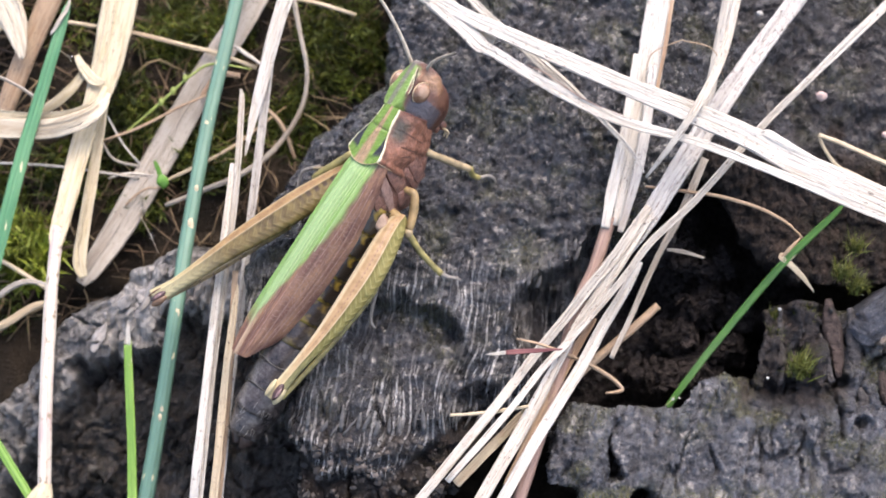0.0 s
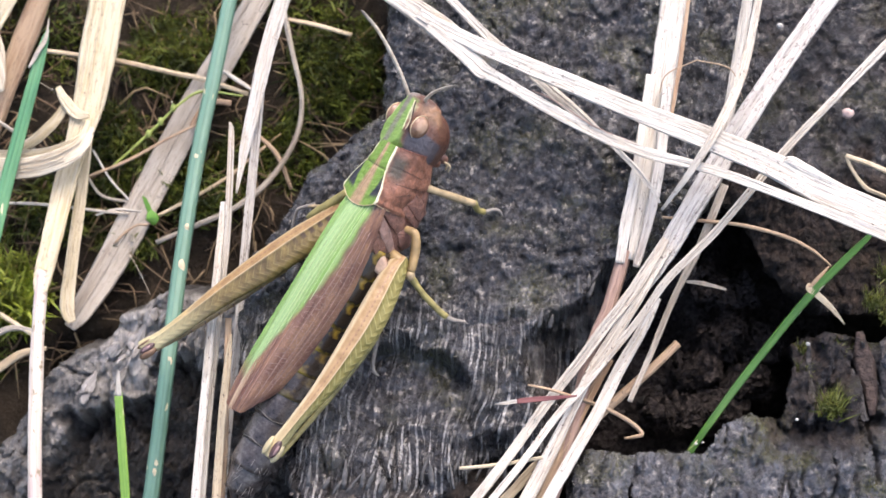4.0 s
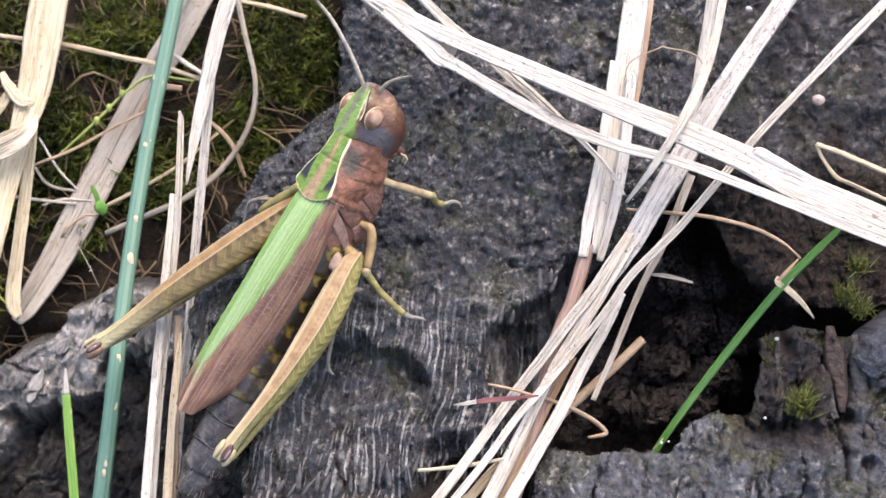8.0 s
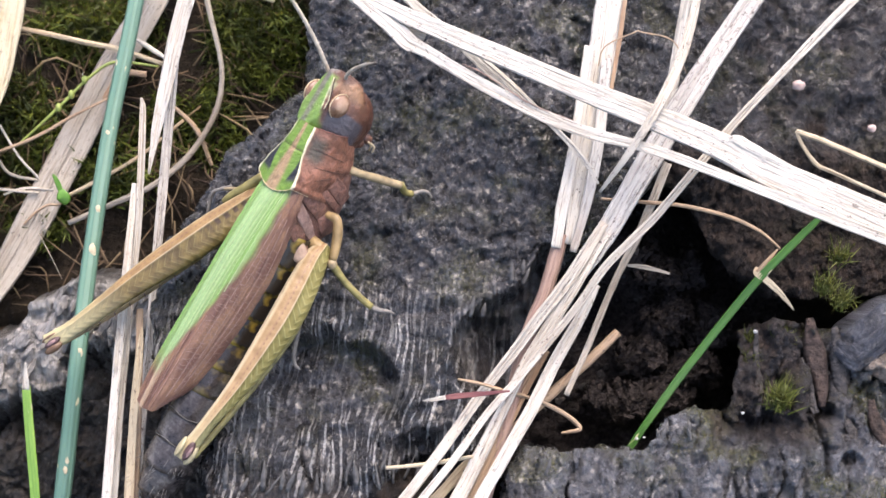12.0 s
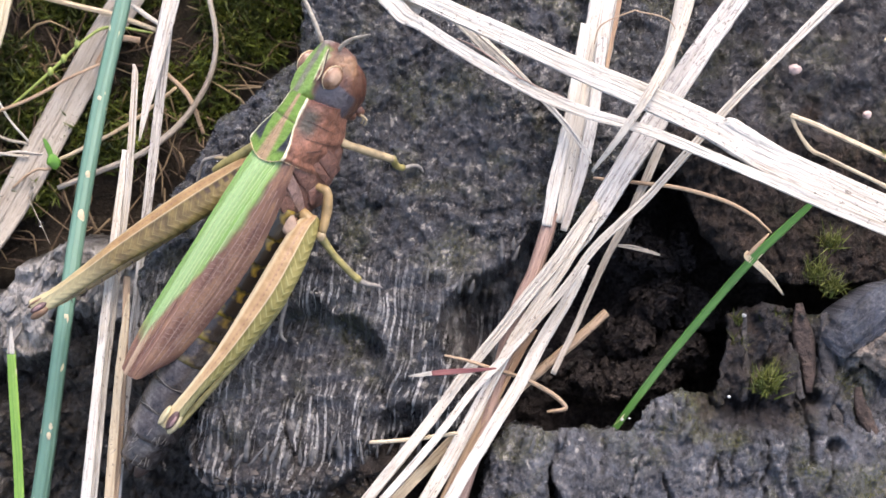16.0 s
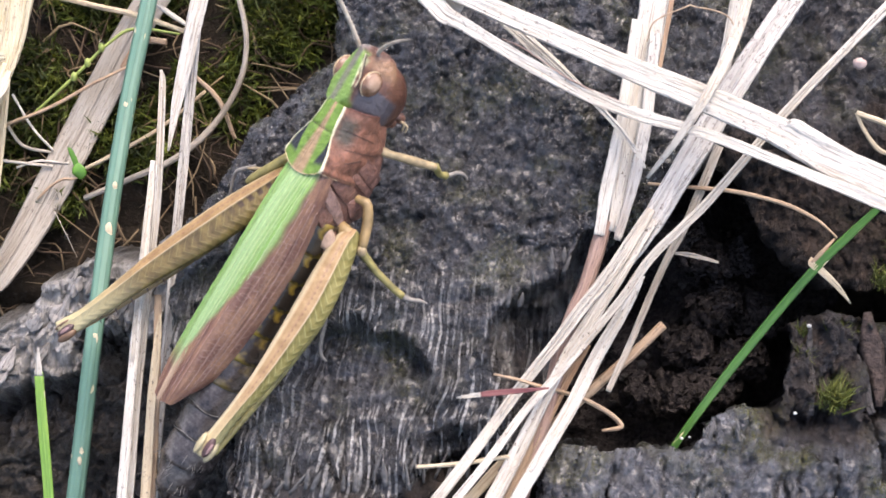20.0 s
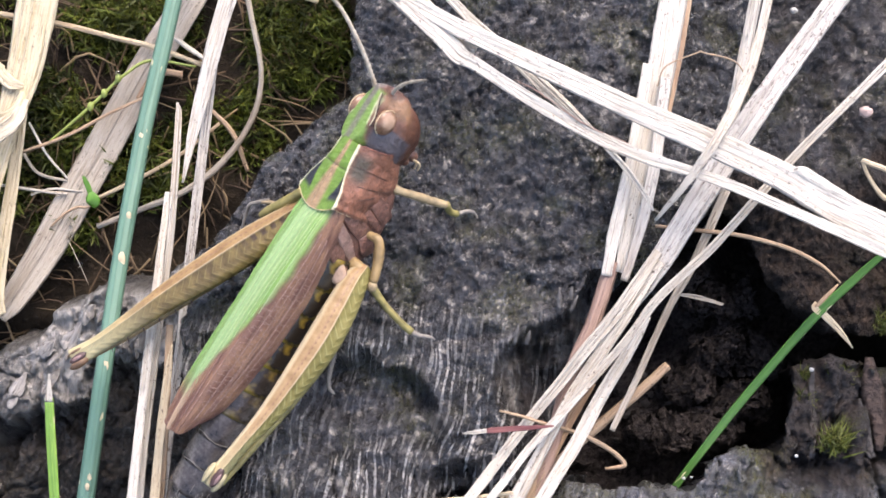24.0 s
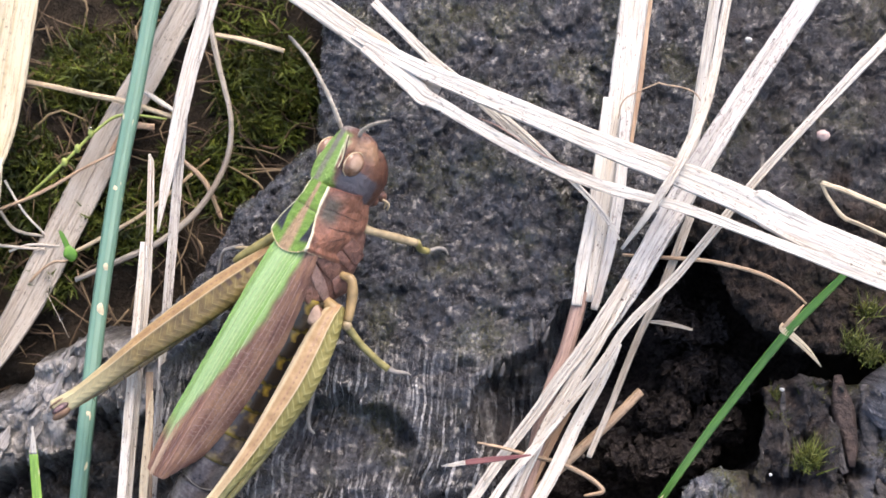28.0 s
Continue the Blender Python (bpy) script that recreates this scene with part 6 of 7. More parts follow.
def shield_at(u, v):
    s, y = 2 * u - 1, 3.5 - 3.5 * v
    w = shield_w(y)
    k_ = abs(s)
    if k_ < 0.42:
        x, z = w * k_ / 0.42, 0.0 + 0.05 * (1 - (k_ / 0.42) ** 2)
        y -= 0.55 * v**4 * (1 - (k_ / 0.42) ** 2)
        z += 0.07 * math.exp(-((k_ - 0.42) / 0.025) ** 2) + 0.04 * math.exp(-(k_ / 0.03) ** 2)
    else:
        q = (k_ - 0.42) / 0.58
        low = -2.75 - 0.8 * math.sin(min(1, v * 1.15) * math.pi) ** 0.7 - 0.25 * v
        x = w + (1.34 + 0.28 * v - w) * math.sin(min(1, q * 1.6) * math.pi / 2) - 0.3 * q**3
        x += 0.07 * math.exp(-((v - 0.95) / 0.04) ** 2) - 0.09 * math.exp(-((v - 0.55) / 0.05) ** 2) * q + 0.05 * math.sin(9 * v + 4 * q)
        z = low * q
        z += 0.07 * math.exp(-((k_ - 0.42) / 0.025) ** 2)
        y += 0.5 * q * (1 - v) + 0.1 * q * v
    groove = -0.05 * math.exp(-((v - 0.42) / 0.02) ** 2)
    return (math.copysign(x, s), y, z + groove)


def carina(s):
    return band(abs(s), 0.410, 0.432, 0.008)


SHIELD = skin("shield_skin", [("green", GREEN_BACK), ("stripe", (0.27, 0.165, 0.095)), ("black", BLACK), ("olive", (0.07, 0.064, 0.046)), ("cream", CREAM)], (0.195, 0.086, 0.053), 0.32, 2.2, 0.2, 0.5)
shell("neck_shield", shield_at, 180, 50, SHIELD, hopper, "green saddle-shaped shield edged with cream keels", {
    "green": lambda p, u, v: band(abs(2 * u - 1), -1, 0.42, 0.02),
    "stripe": lambda p, u, v: 0.9 * band(abs(2 * u - 1), -1, 0.07 + 0.06 * v, 0.07),
    "black": lambda p, u, v: band(abs(2 * u - 1), 0.41 - 0.19 * min(1, max(0, (v - 0.45) / 0.4)), 0.412, 0.02) * band(v, 0.46, 0.87, 0.06),
    "olive": lambda p, u, v: 0.9 * band(abs(2 * u - 1), 0.44, 0.60, 0.08) * band(v, 0.12, 0.52, 0.15),
    "cream": lambda p, u, v: carina(2 * u - 1)})
EDGE = make_plain("pale_keel", (0.42, 0.32, 0.19), 0.2, 3, 0.4)
hind_edge = [own(shield_at(u, 1.0)) for u in np.linspace(0.16, 0.84, 40)]
v, f, uv = loft([(*p, 0.022, 0.022) for p in hind_edge], 90, ring_round(6), tuple(F_AX))
link_mesh("shield_edge", v, f, EDGE, hopper, "thin pale hind edge of the shield", uv=uv)

COLLAR = make_plain("collar_red", (0.15, 0.055, 0.036), 0.35, 2.5, 0.4)
for lo_, hi_ in ((0.04, 0.27), (0.73, 0.96)):
    front_edge = [own(shield_at(u, 0.0)) for u in np.linspace(lo_, hi_, 20)]
    v, f, uv = loft([(*p, 0.035, 0.035) for p in front_edge], 40, ring_round(6), tuple(F_AX))
    link_mesh("collar", v, f, COLLAR, hopper, "reddish front rim of the shield", uv=uv)
groove_at = [own(np.array(shield_at(u, 0.42)) + np.array([0.0, 0.0, 0.01])) for u in np.linspace(0.30, 0.70, 24)]
v, f, uv = loft([(*p, 0.022, 0.018) for p in groove_at], 50, ring_round(6), tuple(F_AX))
link_mesh("cross_groove", v, f, BROW_DARK, hopper, "fine dark groove across the shield", uv=uv)

for v_a, v_b, q_a, q_b in ((0.30, 0.34, 0.50, 0.86), (0.56, 0.50, 0.56, 0.92), (0.74, 0.60, 0.62, 0.80)):
    for side_ in (1, -1):
        run = [own(np.array(shield_at(0.5 + side_ * 0.5 * q_, v_)) + np.array([0.015 * side_, 0, 0])) for v_, q_ in zip(np.linspace(v_a, v_b, 14), np.linspace(q_a, q_b, 14))]
        v, f, uv = loft([(*p, 0.03 * math.sin(0.3 + 2.6 * i_ / 13), 0.02) for i_, p in enumerate(run)], 28, ring_round(6), tuple(F_AX))
        link_mesh("side_groove", v, f, BROW_DARK, hopper, uv=uv)

# thorax below the wings
THORAX = skin("thorax_skin", [], (0.17, 0.082, 0.056), 0.4, 2.4, 0.25, 0.55)
blade("thorax", own_path([(0, 3.4, -2.6, 0.8, 1.2), (0, 2.0, -2.9, 1.0, 1.8), (0, 0.4, -3.15, 1.22, 2.1), (0, -1.2, -3.2, 1.25, 2.0), (0, -2.5, -3.1, 1.22, 1.7), (0, -3.6, -3.0, 1.2, 1.5)]), THORAX,
      "reddish brown thorax", "", section=np.sign(ring_round(28)) * np.abs(ring_round(28)) ** 0.6, n=24, hint=tuple(D_AX), rough=0.015, parent=hopper)
PLATE_PALE = skin("pale_plate_skin", [], (0.27, 0.165, 0.13), 0.4, 2.6, 0.25, 0.5)
PLATE = skin("plate_skin", [], (0.175, 0.085, 0.06), 0.4, 2.6, 0.3, 0.65)
SLAB = np.sign(ring_round(16)) * np.abs(ring_round(16)) ** 0.45
for y0, z0, y1, z1, w0, w1, mat in ((-0.5, -0.8, -2.0, -3.7, 0.40, 0.30, PLATE_PALE), (0.75, -2.0, 0.05, -4.4, 0.26, 0.22, PLATE), (0.2, -1.2, -0.7, -3.9, 0.5, 0.5, PLATE),
                                  (-1.4, -1.2, -2.7, -3.4, 0.5, 0.42, PLATE), (1.5, -2.2, 0.7, -4.6, 0.5, 0.45, PLATE), (-0.5, -3.5, -1.4, -4.7, 0.6, 0.45, PLATE)):
    for sx in (1, -1):
        ym, zm = (y0 + y1) / 2, (z0 + z1) / 2
        out = 0.06 if mat is PLATE_PALE else 0.0
        blade("side_plate", own_path([(sx * (1.24 + out), y0, z0, w0 * 0.8, 0.10), (sx * (1.30 + out), ym, zm, (w0 + w1) / 2, 0.13), (sx * (1.16 + out), y1, z1, w1 * 0.8, 0.09)]), mat, "", "",
              section=SLAB, n=16, hint=(tuple(R_AX) if sx > 0 else tuple(-R_AX)), rough=0.05, seed=int(40 + 9 * y0), parent=hopper)

# folded wing cases
WING_Y = [1.3, -1, -3, -5, -8, -10.5, -12.6, -13.8, -14.6]
WING_W = [1.0, 1.18, 1.25, 1.24, 1.16, 1.0, 0.86, 0.76, 0.62]
WING_X = [1.35, 1.72, 1.85, 1.9, 1.8, 1.6, 1.4, 1.2, 0.95]
WING_Z = [-0.7, -1.2, -1.7, -2.1, -2.3, -2.3, -2.2, -2.1, -1.7]
WING_T = [-0.45, -0.08, -0.02, -0.05, -0.25, -0.45, -0.7, -0.85, -1.0]


def wing_at(u, v, sx):
    y = 1.3 - 15.9 * v
    i = [-q for q in WING_Y]
    w, ex, ez, top = (float(np.interp(-y, i, q)) for q in (WING_W, WING_X, WING_Z, WING_T))
    if u < 0.5:
        q = u / 0.5
        x, z = -0.25 * w + 1.25 * w * q, top + 0.10 * (1 - q * q)
        y -= 0.15 * (1 - q) * v
    else:
        q = (u - 0.5) / 0.5
        x = w + (ex - w) * math.sin(q * math.pi / 2) ** 0.9
        z = top + (ez - top) * q - 0.02
        y += 1.5 * q * q * max(0, (v - 0.7) / 0.3) ** 3
    if sx < 0:
        x *= 1 - 0.35 * math.sin(math.pi * min(1, v / 0.85))
    vein = 0.025 * math.cos(u * 2 * math.pi * 11) + 0.01 * math.sin(v * 130 + 9 * math.sin(u * 40))
    return (sx * x - 1.15 * max(0, v - 0.1) ** 1.15, y, z + vein + (0.03 if sx > 0 else 0))


k = Mat("wing_case", 0.38, 0.45)
k_vein = k.noise(k.uv(24, 0.45), 1, 0.6, 0.4)
k_cell = k.noise(k.uv(60, 90), 1, 2)
k_net = k.node("TexVoronoi", Scale=1.0)
k_net.feature = "DISTANCE_TO_EDGE"
k.link(k.uv(13, 44), k_net.inputs["Vector"])
k_net = k.ramp(k_net.outputs["Distance"], (0.02, 1.0), (0.09, 0.0))
k_line = k.math("MULTIPLY", k.ramp(k_vein, (0.52, 0.0), (0.56, 1.0)), k.ramp(k_vein, (0.62, 1.0), (0.67, 0.25)))
k_sep = k.node("SeparateXYZ")
k.link(k.uv(1, 1), k_sep.inputs[0])
k_green = k.mix(k.ramp(k_sep.outputs[0], (0.18, 0.0), (0.42, 1.0)), (0.235, 0.36, 0.15), (0.155, 0.29, 0.07))
k_green = k.mix(k.math("MULTIPLY", k_line, 0.4), k_green, (0.37, 0.46, 0.225))
k_green = k.mix(k.math("MULTIPLY", k_net, 0.1), k_green, (0.13, 0.22, 0.06))
k_brown = k.mix(k.ramp(k.noise(k.uv(5, 7), 1, 4), (0.42, 0.0), (0.62, 1.0)), (0.15, 0.071, 0.047), (0.275, 0.15, 0.085))
k_brown = k.mix(k.math("MULTIPLY", k_net, 0.3), k_brown, (0.10, 0.055, 0.045))
k_brown = k.mix(k.math("MULTIPLY", k_line, 0.2), k_brown, (0.25, 0.155, 0.125))
k_c = k.mix(k.attr("brown"), k_green, k_brown)
k_c = k.mix(k.attr("pale"), k_c, (0.42, 0.31, 0.2))
k_c = k.mix(1.0, k_c, k.ramp(k_cell, (0.35, 0.8), (0.65, 1.05)), "MULTIPLY")
k_h = k.math("ADD", k.math("MULTIPLY", k_line, 0.8), k.math("MULTIPLY", k_cell, 0.5))
k.colour(k_c).bump(k.math("ADD", k_h, k.math("MULTIPLY", k_net, 0.15)), 0.06, 0.9).clear(0.08)
WING = k.m


def wing_brown(p, u, v):
    edge = float(np.interp(v, [0, 0.38, 0.58, 0.70, 0.82, 1], [0.56, 0.54, 0.38, 0.22, 0.06, -0.1])) + 0.015 * math.sin(v * 61)
    return (u - edge) / 0.09 + 0.5


for sx in (-1, 1):
    shell("wing_case", lambda u, v: wing_at(u, v, sx), 60, 90, WING, hopper, "folded wing case, green above and purplish brown at the side", {
        "brown": wing_brown if sx > 0 else (lambda p, u, v: max((u - 0.9) / 0.09, (v - 0.8 + 0.05 * u) / 0.1)),
        "pale": lambda p, u, v: 0.8 * band(u, -1, 0.12, 0.1) * band(v, 0.84, 1.2, 0.1) + 0.6 * band(u, 0.36, 0.54, 0.1) * band(v, 0.0, 0.09, 0.04)})

# raised veins on the near wing case
VEIN_GREEN = make_plain("green_vein", (0.33, 0.44, 0.21), 0.2, 3.0, 0.45, 0.3, 0.01)
VEIN_BROWN = make_plain("brown_vein", (0.27, 0.175, 0.14), 0.4, 3.0, 0.45, 0.3, 0.01)
for u_, lo_, hi_, mat, r_ in ((0.06, 0.05, 0.8, VEIN_GREEN, 0.022), (0.16, 0.06, 0.72, VEIN_GREEN, 0.028), (0.24, 0.05, 0.66, VEIN_GREEN, 0.02), (0.32, 0.05, 0.62, VEIN_GREEN, 0.03), (0.40, 0.05, 0.52, VEIN_GREEN, 0.02), (0.47, 0.05, 0.5, VEIN_GREEN, 0.026),
                              (0.60, 0.17, 0.93, VEIN_BROWN, 0.028), (0.68, 0.18, 0.90, VEIN_BROWN, 0.02), (0.77, 0.18, 0.88, VEIN_BROWN, 0.026), (0.86, 0.2, 0.84, VEIN_BROWN, 0.02), (0.30, 0.68, 0.95, VEIN_BROWN, 0.022), (0.44, 0.60, 0.95, VEIN_BROWN, 0.024)):
    run = [own(np.array(wing_at(u_ + 0.012 * math.sin(9 * v_ + 20 * u_), v_, 1)) + np.array([0.01 if u_ > 0.5 else 0, 0, 0.012])) for v_ in np.linspace(lo_, hi_, 40)]
    v, f, uv = loft([(*p, r_, r_ * 0.7) for p in run], 60, ring_round(5), tuple(D_AX))
    link_mesh("wing_vein", v, f, mat, hopper, uv=uv)
rng = np.random.RandomState(12)
v_all, f_all = [], []
for u_a, u_b, lo_, hi_, count in ((0.60, 0.68, 0.30, 0.80, 34), (0.68, 0.77, 0.30, 0.84, 34), (0.77, 0.86, 0.30, 0.80, 30), (0.48, 0.60, 0.45, 0.88, 26), (0.86, 0.95, 0.35, 0.75, 18)):
    for v_ in np.linspace(lo_, hi_, count) + 0.004 * rng.randn(count):
        run = [own(np.array(wing_at(q, v_ + 0.006 * rng.randn(), 1)) + np.array([0.01, 0, 0.008])) for q in (u_a, (u_a + u_b) / 2, u_b)]
        v, f, _ = loft([(*p, 0.014, 0.01) for p in run], 5, ring_round(4), tuple(D_AX))
        f_all += [tuple(i + len(v_all) for i in q) for q in f]
        v_all += v.tolist()
link_mesh("vein_ladder", v_all, f_all, VEIN_BROWN, hopper, "fine ladder of cross veins in the wing")["kind"] = "stuff"

# abdomen in rings
k = Mat("abdomen_skin", 0.22, 0.5)
k_n = k.noise(k.obj(1.3), 1, 7, 0.72)
k_c = k.ramp(k.noise(k.obj(0.7), 1, 3, 0.5), (0.50, (0.018, 0.014, 0.010)), (0.57, (0.15, 0.10, 0.017)), (0.66, (0.30, 0.22, 0.03)))
k.colour(k.mix(k.attr("grey"), k_c, k.ramp(k_n, (0.38, (0.014, 0.011, 0.010)), (0.52, (0.050, 0.042, 0.038)), (0.68, (0.125, 0.11, 0.10))))).bump(k_n, 0.08, 0.7)
ABDOMEN = k.m
abdomen = root("abdomen", own((0, -10, -4)), "", "")
abdomen.parent = hopper
abdomen.location = ORIGIN[abdomen.name] - ORIGIN[hopper.name]
for key in ("label", "category"):
    if key in abdomen:
        del abdomen[key]
for i in range(10):
    y0, y1 = -2.2 - 1.66 * i, -2.2 - 1.66 * (i + 1) - 0.25
    z0, z1 = -3.0 - 0.14 * i, -3.0 - 0.14 * (i + 1)
    r0, r1 = 1.66 - 0.002 * i * i, 1.66 - 0.002 * (i + 1) ** 2 + 0.03
    if i == 9:
        r1 *= 0.72
    v, f, uv = loft(own_path([(0, y0, z0, r0 * 0.9, r0 * 1.06), (0, (y0 + y1) / 2, (z0 + z1) / 2, (r0 + r1) / 2 * 0.915, (r0 + r1) / 2 * 1.08), (0, y1, z1, r1 * 0.91, r1 * 1.075)]), 7, ring_round(22), tuple(D_AX))
    link_mesh("abdomen_ring", v, f, ABDOMEN, abdomen, "" if i < 7 else "grey hind ring", uv, attrs={"grey": np.full(len(v), min(1.0, max(0, i - 3) / 3))})
SEAM = make_plain("pale_seam", (0.13, 0.122, 0.108), 0.5, 2.5, 0.4)
for i in (6, 7):
    y_, z_, r_ = -2.2 - 1.66 * (i + 1) - 0.22, -3.0 - 0.14 * (i + 1), 1.66 - 0.002 * (i + 1) ** 2
    loop = [(*own((r_ * 0.925 * math.cos(a_), y_ + 0.06 * math.sin(5 * a_ + i), z_ + r_ * 1.085 * math.sin(a_))), 0.03, 0.03) for a_ in np.linspace(0, 2 * math.pi, 40)]
    loop = [(*q[:3], 0.022, 0.02) for q in loop]
    v, f, uv = loft(loop, 80, ring_round(5), tuple(F_AX), 0.05, i, cap=False)
    link_mesh("ring_seam", v, f, SEAM, abdomen, "pale seam between two rings" if i == 5 else "", uv)
for sx in (0.45, -0.45):
    blade("tail_lobe", own_path([(sx, -18.4, -4.3, 0.5, 0.6), (sx, -19.2, -4.5, 0.44, 0.5), (sx * 0.6, -19.8, -4.6, 0.2, 0.22)]), make_plain("tail_brown", (0.05, 0.032, 0.026), 0.6, 2.0, 0.4),
          "dark brown tail lobe", "", section=ring_round(10), n=12, hint=tuple(D_AX), parent=abdomen)

# legs

def make_thigh(name, chevron, olive_lo, olive_hi, spots, tan_lo=(0.20, 0.125, 0.055), tan_hi=(0.31, 0.21, 0.105)):
    """Hind thigh: tan above a pale keel, herringbone below it."""
    k = Mat(name, 0.42, 0.42)
    k_uv = k.node("UVMap").outputs[0]
    k_sep = k.node("SeparateXYZ")
    k.link(k_uv, k_sep.inputs[0])
    k_x, k_y = k_sep.outputs[0], k_sep.outputs[1]
    k_n = k.noise(k.obj(1.4), 1, 4)
    k_tan = k.ramp(k_n, (0.35, tan_lo), (0.65, tan_hi))
    k_olive = k.ramp(k_n, (0.35, olive_lo), (0.65, olive_hi))
    k_chev = k.math("PINGPONG", k.math("ADD", k_y, k.math("MULTIPLY", k.math("ABSOLUTE", k.math("ADD", k_x, 0.42)), 0.9)), 0.25)
    k_olive = k.mix(k.ramp(k_chev, (0.0, chevron), (0.06, 0.0)), k_olive, (0.42, 0.39, 0.17))
    k_low = k.ramp(k_x, (0.16, 1.0), (0.24, 0.0))
    k_c = k.mix(k_low, k_tan, k_olive)
    k_c = k.mix(k.ramp(k.math("ABSOLUTE", k.math("SUBTRACT", k_x, 0.2)), (0.0, 1.0), (0.07, 0.0)), k_c, (0.38, 0.30, 0.19))
    k_c = k.mix(k.ramp(k.math("ABSOLUTE", k.math("SUBTRACT", k_x, 0.55)), (0.0, 0.4), (0.09, 0.0)), k_c, (0.19, 0.095, 0.06))
    k_c = k.mix(k.ramp(k_x, (0.80, 0.0), (0.92, 0.8)), k_c, (0.44, 0.37, 0.24))
    k_row = k.math("MULTIPLY", k.ramp(k.math("PINGPONG", k_y, 0.16), (0.04, 0.55), (0.09, 0.0)), k.ramp(k.math("ABSOLUTE", k.math("SUBTRACT", k_x, 0.5)), (0.02, 1.0), (0.06, 0.0)))
    k_c = k.mix(k_row, k_c, (0.10, 0.045, 0.03))
    k_c = k.mix(k.ramp(k.math("MULTIPLY", k_y, 0.05), (0.5, 0.0), (0.75, 0.8)), k_c, (0.36, 0.33, 0.185))
    k_dots = k.ramp(k.math("PINGPONG", k_y, 0.3), (0.10, 1.0), (0.2, 0.0))
    k_dots = k.math("MULTIPLY", k_dots, k.ramp(k.math("ABSOLUTE", k.math("ADD", k_x, 0.02)), (0.12, 1.0), (0.22, 0.0)))
    k_dots = k.math("MULTIPLY", k_dots, k.ramp(k.math("MULTIPLY", k_y, 0.1), (0.35, spots), (0.5, 0.0)))
    k_c = k.mix(k_dots, k_c, (0.05, 0.03, 0.02))
    k.colour(k_c).bump(k.math("ADD", k_n, k.math("MULTIPLY", k_chev, k.math("MULTIPLY", k_low, 0.8))), 0.14, 0.8)
    return k.m


THIGH = make_thigh("near_thigh_skin", 0.6, (0.15, 0.13, 0.038), (0.245, 0.21, 0.072), 0.0)
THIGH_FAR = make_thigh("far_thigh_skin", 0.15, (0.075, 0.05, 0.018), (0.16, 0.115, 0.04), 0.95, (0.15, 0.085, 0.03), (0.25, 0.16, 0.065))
SHIN = make_plain("shin_olive", (0.19, 0.162, 0.055), 0.5, 1.6, 0.45)
LEG_TAN = make_plain("leg_tan", (0.25, 0.17, 0.075), 0.5, 1.2, 0.45)
LEG_PALE = make_plain("leg_pale", (0.25, 0.19, 0.105), 0.45, 1.4, 0.45)
FOOT = make_plain("foot_grey", (0.15, 0.135, 0.115), 0.4, 2.0, 0.5)
KNEE = make_plain("knee_dark", (0.06, 0.032, 0.03), 0.5, 2.0, 0.35)
KNEE_PINK = make_plain("knee_pink", (0.20, 0.125, 0.115), 0.4, 3.0, 0.35)
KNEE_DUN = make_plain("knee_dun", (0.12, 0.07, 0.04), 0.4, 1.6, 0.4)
KNEE_PALE = make_plain("knee_pale", (0.33, 0.285, 0.165), 0.3, 1.6, 0.45)
THIGH_RING = np.array([(1, 0), (0.9, 0.45), (0.55, 0.85), (0.22, 1.02), (0.2, 1.1), (0.16, 1.02), (-0.2, 0.92), (-0.6, 0.75), (-0.9, 0.4), (-1, 0), (-0.85, -0.5), (-0.4, -0.9), (0.3, -0.95), (0.85, -0.55)])


def thigh(points, hint, seed, mat=THIGH):
    v, f, uv = loft(points, 44, THIGH_RING, hint, 0.0, seed)
    uv = np.stack([np.tile(THIGH_RING[:, 0], 44), uv[:, 1] - uv[0, 1]], 1)
    return link_mesh("thigh", v, f, mat, hopper, "broad hind thigh with a herringbone pattern", uv)


def limb(name, points, mat, parent, n=14, label="", section=ROUND, rough=0.04):
    return blade(name, points, mat, label, "", section=section, n=n, rough=rough, parent=parent)


def knee(parent, p, along_, size, hint, low, lobe=KNEE_PALE):
    """The knee: a dark oval sunk in the flared end, with a pale bead at its tip."""
    t = Vector(along_).normalized()
    h = Vector(hint).normalized()
    s = t.cross(h).normalized()
    h = s.cross(t)
    m_ = np.array([s, t, h]).T
    p = np.array(p)
    side, fore, out = np.array(s), np.array(t), np.array(h)
    lump_thing("knee", p + side * (low + 0.12) * size + fore * 0.15 * size + out * size * 0.42, (size * 0.33, size * 0.82, size * 0.26), KNEE, "dark sunken knee joint", "", lump=0.04, parent=parent, turn=m_, n=14, m=18)
    lump_thing("knee_disc", p + side * (low + 0.08) * size + fore * 0.2 * size + out * size * 0.58, (size * 0.17, size * 0.52, size * 0.15), KNEE_PINK, "pinkish disc in the knee joint", "", lump=0.08, parent=parent, turn=m_, n=10, m=12)
    for sd, fw, r_, ln_ in ((-0.52, 0.38, 0.36, 0.9), (0.5, 0.2, 0.2, 0.85)):
        lump_thing("knee_lobe", p + side * (low + 0.25 + sd) * size + fore * fw * size + out * size * 0.12, (size * r_, size * ln_, size * 0.42), lobe, "pale flared knee" if lobe is KNEE_PALE else "dark flared knee", "", lump=0.05, parent=parent, turn=m_, n=12, m=14)


